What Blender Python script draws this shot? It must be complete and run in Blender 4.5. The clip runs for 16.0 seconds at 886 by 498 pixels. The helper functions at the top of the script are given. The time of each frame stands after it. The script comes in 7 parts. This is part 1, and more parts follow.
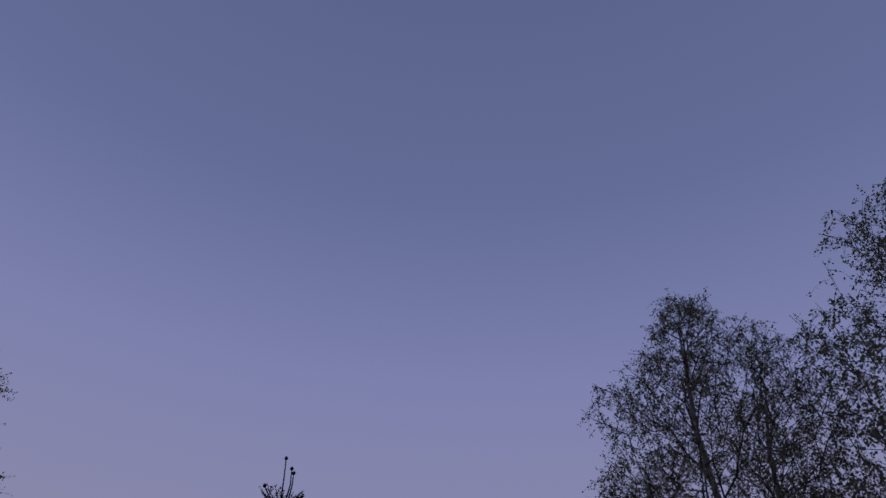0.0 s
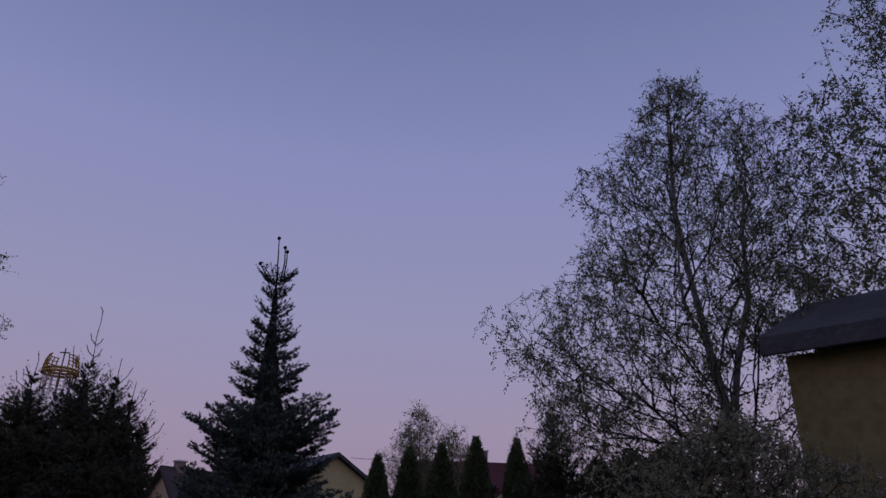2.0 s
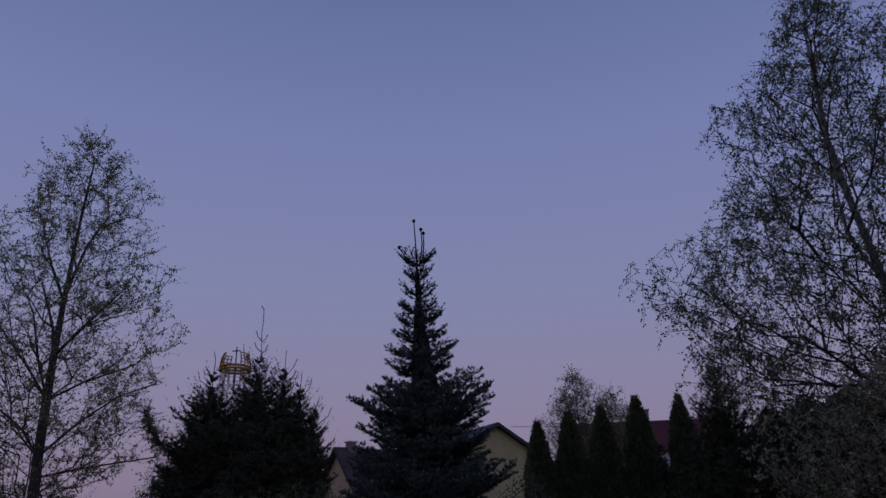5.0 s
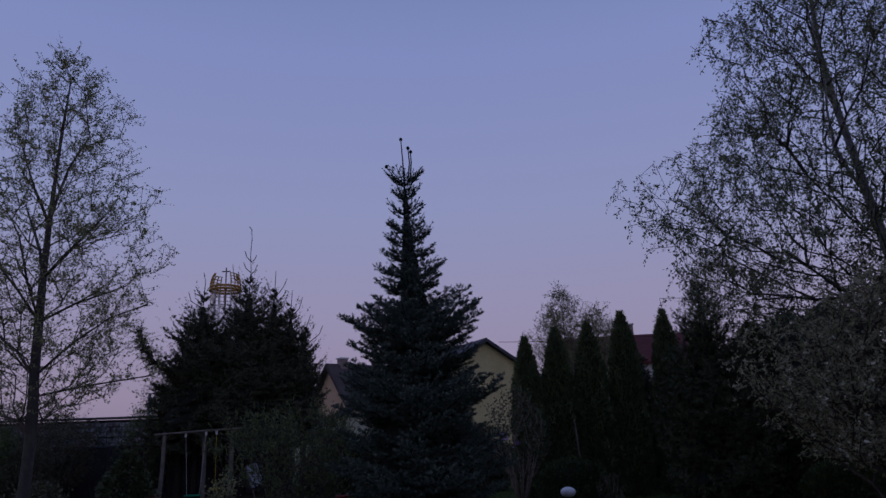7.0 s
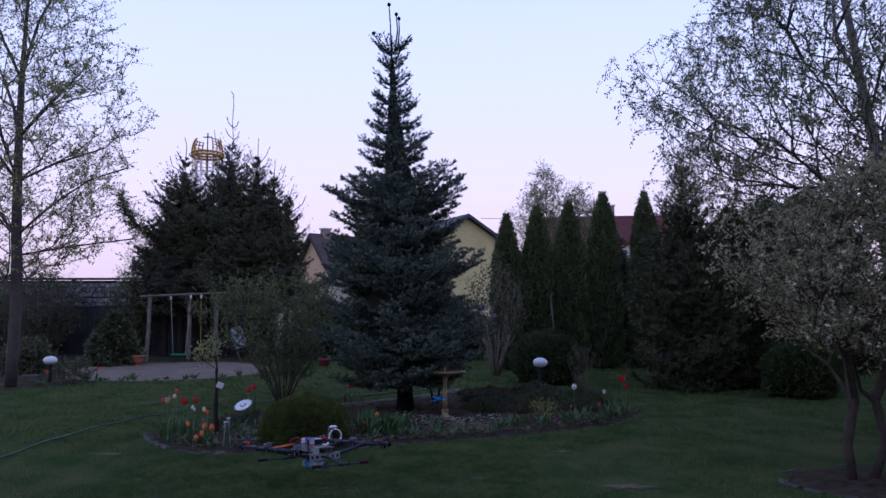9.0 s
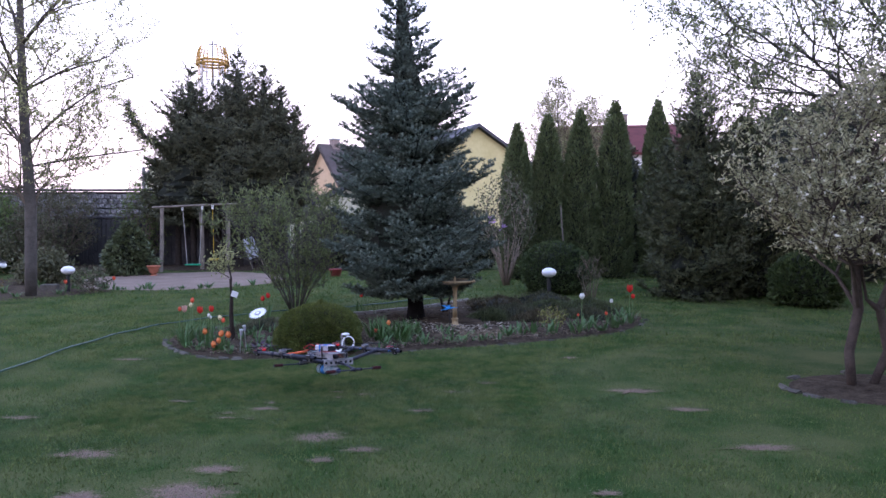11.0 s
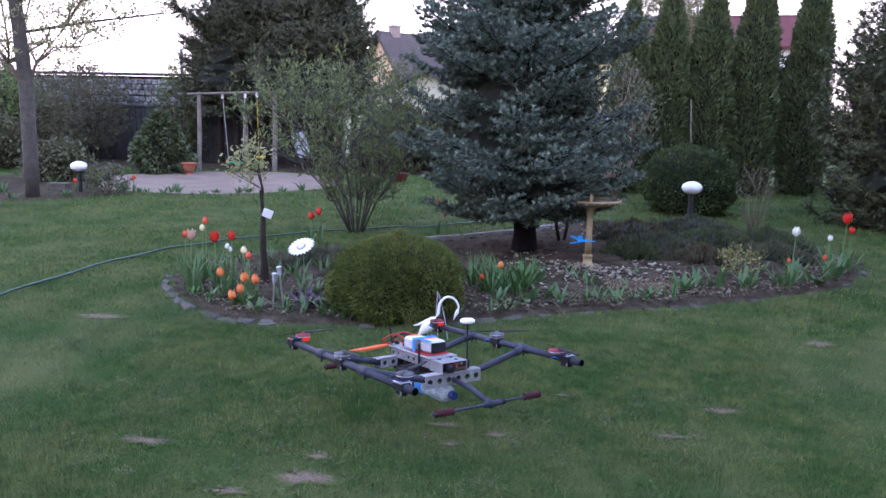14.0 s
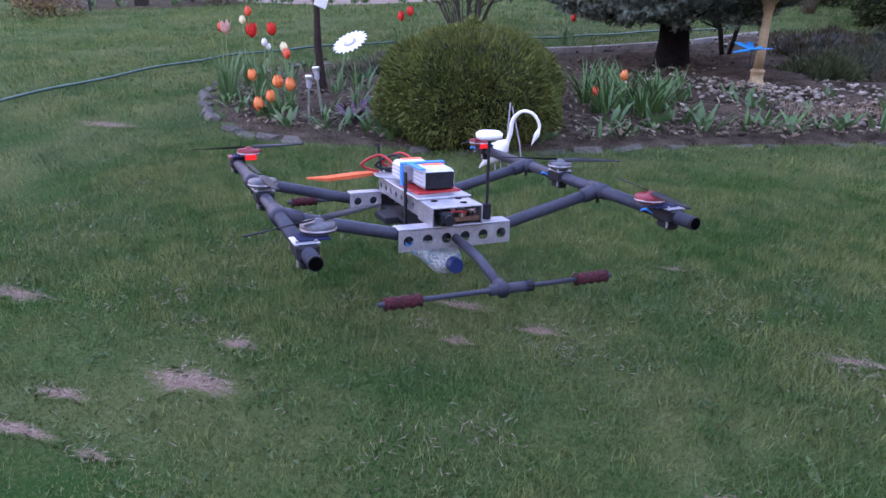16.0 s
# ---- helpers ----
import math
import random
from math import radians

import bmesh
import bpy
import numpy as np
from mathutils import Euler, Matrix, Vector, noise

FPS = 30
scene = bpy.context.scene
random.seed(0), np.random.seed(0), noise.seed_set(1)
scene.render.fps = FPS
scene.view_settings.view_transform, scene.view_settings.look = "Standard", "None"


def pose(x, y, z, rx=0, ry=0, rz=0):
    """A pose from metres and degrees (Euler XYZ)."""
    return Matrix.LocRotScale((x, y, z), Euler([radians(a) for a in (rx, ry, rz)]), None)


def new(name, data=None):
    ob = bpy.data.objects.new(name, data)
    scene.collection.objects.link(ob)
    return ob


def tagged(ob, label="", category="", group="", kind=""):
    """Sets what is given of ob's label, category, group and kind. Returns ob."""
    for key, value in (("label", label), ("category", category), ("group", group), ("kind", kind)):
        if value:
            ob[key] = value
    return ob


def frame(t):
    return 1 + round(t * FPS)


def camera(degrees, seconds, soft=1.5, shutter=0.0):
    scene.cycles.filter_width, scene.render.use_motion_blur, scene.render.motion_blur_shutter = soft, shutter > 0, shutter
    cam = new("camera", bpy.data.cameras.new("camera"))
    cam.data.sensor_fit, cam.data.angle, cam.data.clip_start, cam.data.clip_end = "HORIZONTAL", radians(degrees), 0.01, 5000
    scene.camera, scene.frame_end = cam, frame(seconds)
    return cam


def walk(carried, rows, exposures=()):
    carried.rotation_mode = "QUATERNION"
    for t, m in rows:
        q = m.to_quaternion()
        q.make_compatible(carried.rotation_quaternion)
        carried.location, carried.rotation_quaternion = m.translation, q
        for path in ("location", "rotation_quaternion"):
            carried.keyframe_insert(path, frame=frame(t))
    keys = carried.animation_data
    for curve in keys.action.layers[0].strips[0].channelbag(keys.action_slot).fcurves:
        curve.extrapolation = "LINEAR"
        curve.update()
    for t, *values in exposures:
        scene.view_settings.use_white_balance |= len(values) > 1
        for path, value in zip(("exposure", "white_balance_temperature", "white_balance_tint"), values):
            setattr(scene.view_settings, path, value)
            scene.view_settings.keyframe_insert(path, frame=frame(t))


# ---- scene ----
# ---------- camera ----------
cam = camera(63.65, 16.0, soft=1.5)


def view(x, y, z, yaw, pitch, roll):
    """Camera pose: yaw to the left of +y, pitch up, roll to the left."""
    return pose(x, y, z, 90 + pitch, 0, yaw) @ pose(0, 0, 0, 0, 0, roll)


PATH = [
    (0.0, view(0.000, 0.000, 1.600, -7.64, 41.02, 2.87)),
    (0.5, view(0.000, 0.000, 1.600, -8.10, 35.73, 3.12)),
    (1.0, view(0.000, 0.000, 1.600, -8.65, 29.48, 2.83)),
    (1.5, view(0.000, 0.000, 1.600, -10.72, 25.78, 2.39)),
    (2.0, view(0.000, 0.000, 1.600, -9.68, 23.81, 1.62)),
    (2.5, view(0.000, 0.000, 1.600, -6.56, 22.88, 1.67)),
    (3.0, view(0.000, 0.000, 1.600, -3.46, 25.90, 1.30)),
    (3.5, view(0.000, 0.000, 1.600, -2.02, 24.92, 0.45)),
    (6.0, view(0.000, 0.000, 1.600, 3.26, 19.29, -1.45)),
    (6.5, view(0.000, 0.000, 1.600, 2.66, 17.81, -1.49)),
    (7.0, view(0.000, 0.000, 1.600, 1.13, 14.86, -1.94)),
    (7.5, view(0.000, 0.000, 1.600, -0.23, 11.87, -1.41)),
    (8.0, view(0.000, 0.000, 1.600, -0.47, 9.47, -0.17)),
    (8.5, view(0.000, 0.000, 1.600, -0.36, 7.53, 0.07)),
    (9.0, view(0.000, 0.000, 1.600, 0.00, 4.81, -0.00)),
    (11.5, view(0.003, -0.015, 1.601, 1.44, -3.73, -0.05)),
    (12.0, view(-0.031, 0.380, 1.605, 2.99, -5.03, 0.09)),
    (12.5, view(-0.210, 1.380, 1.585, 4.24, -5.48, -0.06)),
    (13.0, view(-0.400, 2.260, 1.575, 4.95, -6.02, 0.22)),
    (13.5, view(-0.640, 2.850, 1.540, 4.50, -7.25, 0.75)),
    (14.0, view(-0.820, 3.300, 1.450, 4.90, -10.20, 1.30)),
    (14.5, view(-0.840, 3.730, 1.260, 5.95, -12.75, 1.55)),
    (15.0, view(-0.778, 4.140, 1.130, 8.03, -14.90, 1.36)),
    (15.5, view(-0.683, 4.482, 1.180, 13.10, -22.65, 1.12)),
    (16.0, view(-0.550, 4.708, 1.010, 17.60, -23.40, 0.34)),
]
EXPOSURES = [
    (0.0, 0.15, 6800, 10), (1.0, 0.05, 6800, 9), (1.5, 0.22, 6850, 9), (2.0, 0.4, 6950, 10), (2.4, 0.5, 7000, 10), (3.0, 0.2, 6800, 10), (3.5, 0.06, 6450, 8), (6.0, 0.08, 6250, 5), (7.0, 0.35, 6200, 3), (8.0, 1.1, 6250, 1),
    (8.5, 1.45, 6300, 0), (9.0, 1.96, 6400, -2), (11.3, 3.64, 7350, -6), (12.3, 3.8, 7400, -6), (13.5, 3.97, 7300, -6), (13.9, 4.05, 7300, -6), (14.5, 4.12, 7350, -5), (15.0, 4.22, 7300, -3), (15.5, 4.17, 7300, 0), (16.0, 4.24, 7350, 2),
]
walk(cam, PATH, EXPOSURES)

# ---------- sky: dusk after sunset, pink towards the horizon, blue above ----------
world = bpy.data.worlds.new("dusk_sky")
scene.world = world
world.use_nodes = True
wt = world.node_tree
wn = wt.nodes
bg = wn["Background"]
wc = wn.new("ShaderNodeTexCoord")
wsep = wn.new("ShaderNodeSeparateXYZ")
wramp = wn.new("ShaderNodeValToRGB")
wt.links.new(wc.outputs["Generated"], wsep.inputs[0])
wt.links.new(wsep.outputs["Z"], wramp.inputs[0])
wt.links.new(wramp.outputs[0], bg.inputs[0])
bg.inputs[1].default_value = 1.0
SKY = [(0.0, (0.20, 0.155, 0.225)), (0.06, (0.24, 0.185, 0.27)), (0.16, (0.245, 0.21, 0.325)), (0.30, (0.215, 0.22, 0.375)),
       (0.50, (0.176, 0.198, 0.39)), (0.70, (0.108, 0.138, 0.29)), (1.0, (0.075, 0.098, 0.21))]
ramp = wramp.color_ramp
for k, (p, c) in enumerate(SKY):
    el = ramp.elements[k] if k < 2 else ramp.elements.new(p)
    el.position, el.color = p, (*c, 1)

# ---------- tools ----------
RNG = np.random.default_rng(7)


def mat(name, c1, c2=None, rough=0.75, scale=6.0, metal=0.0, bump=0.0, island=0.0, fine=6.0, spec=0.35, coat=0.0, trans=0.0, ior=1.45, emit=None, objrand=0.0, bscale=0.0, tight=0.0, thin=0.0):
    """A surface whose colour wanders between c1 and c2 at two sizes; island, objrand: spread of brightness piece by piece; thin: share of light let through."""
    m = bpy.data.materials.new(name)
    m.use_nodes = True
    nt = m.node_tree
    N, L = nt.nodes, nt.links
    b = N["Principled BSDF"]
    b.inputs["Roughness"].default_value = rough
    b.inputs["Metallic"].default_value = metal
    b.inputs["Specular IOR Level"].default_value = spec
    b.inputs["Coat Weight"].default_value = coat
    b.inputs["Transmission Weight"].default_value = trans
    b.inputs["IOR"].default_value = ior
    c2 = c2 or tuple(v * 0.8 for v in c1)
    tc = N.new("ShaderNodeTexCoord")
    n1, n2, mx, rp = N.new("ShaderNodeTexNoise"), N.new("ShaderNodeTexNoise"), N.new("ShaderNodeMath"), N.new("ShaderNodeValToRGB")
    for n, s in ((n1, scale), (n2, scale * fine)):
        n.inputs["Scale"].default_value = s
        n.inputs["Detail"].default_value = 4
        L.new(tc.outputs["Object"], n.inputs["Vector"])
    mx.operation = "MULTIPLY_ADD"
    mx.inputs[1].default_value = 0.45
    L.new(n2.outputs["Fac"], mx.inputs[0])
    half = N.new("ShaderNodeMath")
    half.operation, half.inputs[1].default_value = "MULTIPLY", 0.6
    L.new(n1.outputs["Fac"], half.inputs[0])
    L.new(half.outputs[0], mx.inputs[2])
    rp.color_ramp.elements[0].position, rp.color_ramp.elements[1].position = 0.36 + tight, 0.68 - tight
    rp.color_ramp.elements[0].color, rp.color_ramp.elements[1].color = (*c1, 1), (*c2, 1)
    L.new(mx.outputs[0], rp.inputs[0])
    col = rp.outputs[0]
    if island or objrand:
        hs, mr = N.new("ShaderNodeHueSaturation"), N.new("ShaderNodeMapRange")
        mr.inputs["To Min"].default_value, mr.inputs["To Max"].default_value = 1 - (island or objrand), 1 + (island or objrand)
        src = N.new("ShaderNodeNewGeometry").outputs["Random Per Island"] if island else N.new("ShaderNodeObjectInfo").outputs["Random"]
        L.new(src, mr.inputs["Value"])
        L.new(mr.outputs[0], hs.inputs["Value"])
        L.new(col, hs.inputs["Color"])
        col = hs.outputs[0]
    L.new(col, b.inputs["Base Color"])
    if bump:
        bp, nb = N.new("ShaderNodeBump"), N.new("ShaderNodeTexNoise")
        nb.inputs["Scale"].default_value = bscale or scale * fine
        nb.inputs["Detail"].default_value = 5
        L.new(tc.outputs["Object"], nb.inputs["Vector"])
        L.new(nb.outputs["Fac"], bp.inputs["Height"])
        bp.inputs["Strength"].default_value, bp.inputs["Distance"].default_value = bump, 0.02
        L.new(bp.outputs[0], b.inputs["Normal"])
    if thin:
        tr, mix = N.new("ShaderNodeBsdfTranslucent"), N.new("ShaderNodeMixShader")
        L.new(col, tr.inputs["Color"])
        mix.inputs[0].default_value = thin
        L.new(b.outputs[0], mix.inputs[1])
        L.new(tr.outputs[0], mix.inputs[2])
        L.new(mix.outputs[0], N["Material Output"].inputs["Surface"])
    if emit:
        b.inputs["Emission Color"].default_value = (*emit[:3], 1)
        b.inputs["Emission Strength"].default_value = emit[3]
    return m


def thing(name, label, category, at=(0, 0, 0), turn=0.0, group="", kind=""):
    e = new(name)
    e.empty_display_size = 0.05
    e.matrix_basis = pose(*at, 0, 0, turn)
    return tagged(e, label, category, group, kind)


def part(name, me, material, parent=None, label="", smooth=False):
    """One mesh object under a thing or a part."""
    if not me.materials:
        me.materials.append(material)
    if smooth:
        me.polygons.foreach_set("use_smooth", [True] * len(me.polygons))
    ob = new(name, me)
    ob.parent = parent
    if label:
        ob["label"] = label
    return ob


class Shape:
    """Collects faces and turns them into one mesh."""

    def __init__(self):
        self.v, self.f = [], []

    def add(self, verts, faces):
        o = len(self.v)
        self.v += [tuple(map(float, p)) for p in verts]
        self.f += [tuple(o + i for i in f) for f in faces]
        return self

    def tube(self, pts, radii, n=8, caps=True):
        pts = [Vector(p) for p in pts]
        if not hasattr(radii, "__len__"):
            radii = [radii] * len(pts)
        o, rings = len(self.v), []
        ref = None
        for i, p in enumerate(pts):
            d = (pts[min(i + 1, len(pts) - 1)] - pts[max(i - 1, 0)])
            d = d.normalized() if d.length > 1e-9 else Vector((0, 0, 1))
            if ref is None:
                ref = d.orthogonal().normalized()
            ref = (ref - d * ref.dot(d))
            ref = ref.normalized() if ref.length > 1e-6 else d.orthogonal().normalized()
            s = d.cross(ref)
            for k in range(n):
                a = 2 * math.pi * k / n
                self.v.append(tuple(p + radii[i] * (math.cos(a) * ref + math.sin(a) * s)))
        for i in range(len(pts) - 1):
            for k in range(n):
                a, b = o + i * n + k, o + i * n + (k + 1) % n
                self.f.append((a, b, b + n, a + n))
        if caps:
            self.f.append(tuple(o + k for k in reversed(range(n))))
            e = o + (len(pts) - 1) * n
            self.f.append(tuple(e + k for k in range(n)))
        return self

    def lathe(self, profile, n=16, at=(0, 0, 0), squash=(1, 1)):
        """profile: (radius, z) from the bottom up."""
        o = len(self.v)
        for r, z in profile:
            for k in range(n):
                a = 2 * math.pi * k / n
                self.v.append((at[0] + r * squash[0] * math.cos(a), at[1] + r * squash[1] * math.sin(a), at[2] + z))
        for i in range(len(profile) - 1):
            for k in range(n):
                a, b = o + i * n + k, o + i * n + (k + 1) % n
                self.f.append((a, b, b + n, a + n))
        self.f.append(tuple(o + k for k in reversed(range(n))))
        e = o + (len(profile) - 1) * n
        self.f.append(tuple(e + k for k in range(n)))
        return self

    def box(self, centre, size, turn=0.0, bevel=0.0):
        """A box with chamfered edges."""
        bm = bmesh.new()
        bmesh.ops.create_cube(bm, size=1.0)
        bmesh.ops.scale(bm, vec=Vector(size), verts=bm.verts)
        if bevel:
            bmesh.ops.bevel(bm, geom=list(bm.edges), offset=bevel, segments=1, affect="EDGES")
        m = pose(*centre, 0, 0, turn)
        bm.verts.index_update()
        self.add([m @ v.co for v in bm.verts], [[v.index for v in f.verts] for f in bm.faces])
        bm.free()
        return self

    def moved(self, m, start=0):
        for i in range(start, len(self.v)):
            self.v[i] = tuple(m @ Vector(self.v[i]))
        return self

    def mesh(self, name="mesh"):
        me = bpy.data.meshes.new(name)
        me.from_pydata(self.v, [], self.f)
        me.update()
        return me


def fan_mesh(P, name="foliage"):
    """A mesh of separate triangles or quads from an array (count, corners, 3)."""
    n, k = P.shape[:2]
    me = bpy.data.meshes.new(name)
    me.vertices.add(n * k)
    me.vertices.foreach_set("co", P.reshape(-1).astype(np.float32))
    me.loops.add(n * k)
    me.loops.foreach_set("vertex_index", np.arange(n * k, dtype=np.int32))
    me.polygons.add(n)
    me.polygons.foreach_set("loop_start", np.arange(0, n * k, k, dtype=np.int32))
    me.polygons.foreach_set("loop_total", np.full(n, k, dtype=np.int32))
    me.update(calc_edges=True)
    return me


def unit(a):
    return a / np.maximum(np.linalg.norm(a, axis=-1, keepdims=True), 1e-9)


def leaves(P, D, length, width, fold=0.25):
    """Pointed leaves, four corners each: at P, growing along D."""
    n = len(P)
    D = unit(D)
    S = unit(np.cross(D, RNG.normal(size=(n, 3))))
    ln = (length * RNG.uniform(0.65, 1.25, n))[:, None]
    wd = (width * RNG.uniform(0.7, 1.2, n))[:, None]
    U = np.cross(S, D)
    mid = P + D * ln * 0.45 + U * ln * fold * 0.3
    return np.stack([P, mid + S * wd * 0.5, P + D * ln, mid - S * wd * 0.5], 1)


def needles(A, D, ln, count, length, width, spread=0.9):
    """Needles round twigs that start at A and run ln along D."""
    n = len(A)
    D = unit(D)
    R1 = unit(np.cross(D, RNG.normal(size=(n, 3))))
    R2 = np.cross(D, R1)
    u = RNG.uniform(0.02, 1.0, (n, count))
    a = RNG.uniform(0, 2 * np.pi, (n, count))
    rad = np.cos(a)[..., None] * R1[:, None] + np.sin(a)[..., None] * R2[:, None]
    tan = -np.sin(a)[..., None] * R1[:, None] + np.cos(a)[..., None] * R2[:, None]
    base = A[:, None] + D[:, None] * (ln[:, None] * u)[..., None]
    nd = unit(rad * spread + D[:, None] * 0.65)
    L = (length * RNG.uniform(0.7, 1.15, (n, count)))[..., None]
    P = np.stack([base + tan * width * 0.5, base + nd * L, base - tan * width * 0.5], 2)
    return P.reshape(-1, 3, 3)


def noise3(p, s):
    return noise.noise(Vector(p) * s)


def frusta(A, B, ra, rb, n=5):
    """Open tapered tubes from A to B, all in one mesh."""
    m = len(A)
    D = unit(B - A)
    ref = np.where(np.abs(D[:, 2:3]) > 0.9, np.array([[1.0, 0, 0]]), np.array([[0, 0, 1.0]]))
    R1 = unit(np.cross(D, ref))
    R2 = np.cross(D, R1)
    a = 2 * np.pi * np.arange(n) / n
    ring = np.cos(a)[None, :, None] * R1[:, None] + np.sin(a)[None, :, None] * R2[:, None]
    V = np.concatenate([A[:, None] + ring * ra[:, None, None], B[:, None] + ring * rb[:, None, None]], 1).reshape(-1, 3)
    k = np.arange(n)
    quad = np.stack([k, (k + 1) % n, (k + 1) % n + n, k + n], 1)
    F = (np.arange(m)[:, None, None] * 2 * n + quad[None]).reshape(-1, 4)
    me = bpy.data.meshes.new("wood")
    me.vertices.add(len(V))
    me.vertices.foreach_set("co", V.reshape(-1).astype(np.float32))
    me.loops.add(F.size)
    me.loops.foreach_set("vertex_index", F.reshape(-1).astype(np.int32))
    me.polygons.add(len(F))
    me.polygons.foreach_set("loop_start", np.arange(0, F.size, 4, dtype=np.int32))
    me.polygons.foreach_set("loop_total", np.full(len(F), 4, dtype=np.int32))
    me.update(calc_edges=True)
    me.polygons.foreach_set("use_smooth", [True] * len(me.polygons))
    return me

# ---------- materials ----------
BARK = mat("grey_brown_bark", (0.05, 0.043, 0.038), (0.105, 0.093, 0.082), 0.9, 9, bump=0.5)
BIRCH_BARK = mat("birch_bark", (0.07, 0.065, 0.06), (0.40, 0.38, 0.36), 0.8, 5, bump=0.3)
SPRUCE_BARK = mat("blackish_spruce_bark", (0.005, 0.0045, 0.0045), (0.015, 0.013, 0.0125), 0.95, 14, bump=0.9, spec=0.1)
DARK_BARK = mat("dark_bark", (0.018, 0.014, 0.012), (0.046, 0.036, 0.030), 0.95, 14, bump=0.9)
TWIG = mat("twig_bark", (0.10, 0.075, 0.055), (0.17, 0.13, 0.10), 0.9, 9)
BIRCH_LEAF = mat("young_birch_leaf", (0.125, 0.145, 0.068), (0.25, 0.26, 0.135), 0.6, 3, island=0.35, thin=0.42)
MAPLE_LEAF = mat("spring_leaf", (0.21, 0.22, 0.095), (0.36, 0.355, 0.17), 0.6, 3, island=0.35, thin=0.5)
TIP = mat("pale_shoot_tip", (0.12, 0.145, 0.112), (0.20, 0.225, 0.18), 0.6, 4, island=0.3)
PALE_LEAF = mat("silvery_young_leaf", (0.24, 0.245, 0.135), (0.44, 0.43, 0.285), 0.65, 4, island=0.4, thin=0.40)
WALL_BUSH_LEAF = mat("pale_spring_bush_leaf", (0.06, 0.066, 0.034), (0.13, 0.125, 0.068), 0.6, 3, island=0.4, thin=0.30)
NARROW_BLADE = mat("narrow_green_leaf", (0.033, 0.085, 0.018), (0.088, 0.155, 0.045), 0.5, 6, island=0.3)
SHRUB_LEAF = mat("fresh_shrub_leaf", (0.065, 0.10, 0.03), (0.14, 0.175, 0.055), 0.6, 4, island=0.4, thin=0.35)
VASE_LEAF = mat("feathery_shrub_leaf", (0.095, 0.12, 0.042), (0.19, 0.21, 0.09), 0.6, 4, island=0.4, thin=0.35)
BLUE_NEEDLE = mat("blue_green_needle", (0.038, 0.055, 0.039), (0.108, 0.131, 0.096), 0.6, 2.5, island=0.4)
SPRUCE_NEEDLE = mat("dark_spruce_needle", (0.042, 0.045, 0.024), (0.094, 0.094, 0.052), 0.7, 1.5, island=0.4)
THUJA_SPRAY = mat("thuja_spray", (0.068, 0.094, 0.038), (0.152, 0.172, 0.076), 0.7, 2.5, island=0.4)
CYPRESS_SPRAY = mat("dark_cypress_spray", (0.038, 0.047, 0.022), (0.092, 0.094, 0.043), 0.7, 2.0, island=0.35)
GLOBE_SPRAY = mat("golden_green_spray", (0.055, 0.08, 0.014), (0.15, 0.16, 0.04), 0.7, 6, island=0.4)
BOX_LEAF = mat("box_leaf", (0.035, 0.055, 0.018), (0.075, 0.10, 0.035), 0.55, 4, island=0.4)
HEATH_LEAF = mat("heath_foliage", (0.052, 0.066, 0.036), (0.122, 0.115, 0.068), 0.8, 5, island=0.45)
# near-black colour carries the shade deep inside dense foliage
INNER_SHADE = mat("inner_shade_core", (0.010, 0.012, 0.008), (0.022, 0.024, 0.016), 0.95, 6)
BLADE = mat("tulip_leaf", (0.050, 0.105, 0.036), (0.112, 0.170, 0.068), 0.5, 6, island=0.3, thin=0.25)
RHODO = mat("leathery_bush_leaf", (0.045, 0.062, 0.026), (0.11, 0.125, 0.06), 0.5, 5, island=0.45)
AUTUMN_LEAF = mat("golden_brown_shrub_leaf", (0.10, 0.065, 0.025), (0.22, 0.145, 0.055), 0.7, 4, island=0.4)
PLUM_BARK = mat("dark_fruit_bark", (0.045, 0.032, 0.026), (0.10, 0.075, 0.06), 0.9, 12, bump=0.7)
STEM = mat("flower_stem", (0.10, 0.17, 0.06), (0.15, 0.22, 0.09), 0.6, 9)


# ---------- trees ----------
def crown_points(profile, n, shell=0.6, centre=(0, 0)):
    """Random points in a crown given as rows of height, radius, shift x, shift y."""
    pr = np.array(profile, float)
    z = RNG.uniform(pr[0, 0], pr[-1, 0], n * 3)
    r = np.interp(z, pr[:, 0], pr[:, 1])
    keep = RNG.uniform(0, r.max(), n * 3) < r
    z, r = z[keep][:n], r[keep][:n]
    a = RNG.uniform(0, 2 * np.pi, len(z))
    lump = 1 + 0.22 * np.sin(3 * a + z * 2.1) + 0.15 * np.sin(5 * a - z * 3.3)
    q = r * lump * RNG.uniform(0, 1, len(z)) ** (0.5 - 0.25 * shell)
    return np.stack([centre[0] + np.interp(z, pr[:, 0], pr[:, 2]) + q * np.cos(a), centre[1] + np.interp(z, pr[:, 0], pr[:, 3]) + q * np.sin(a), z], 1)


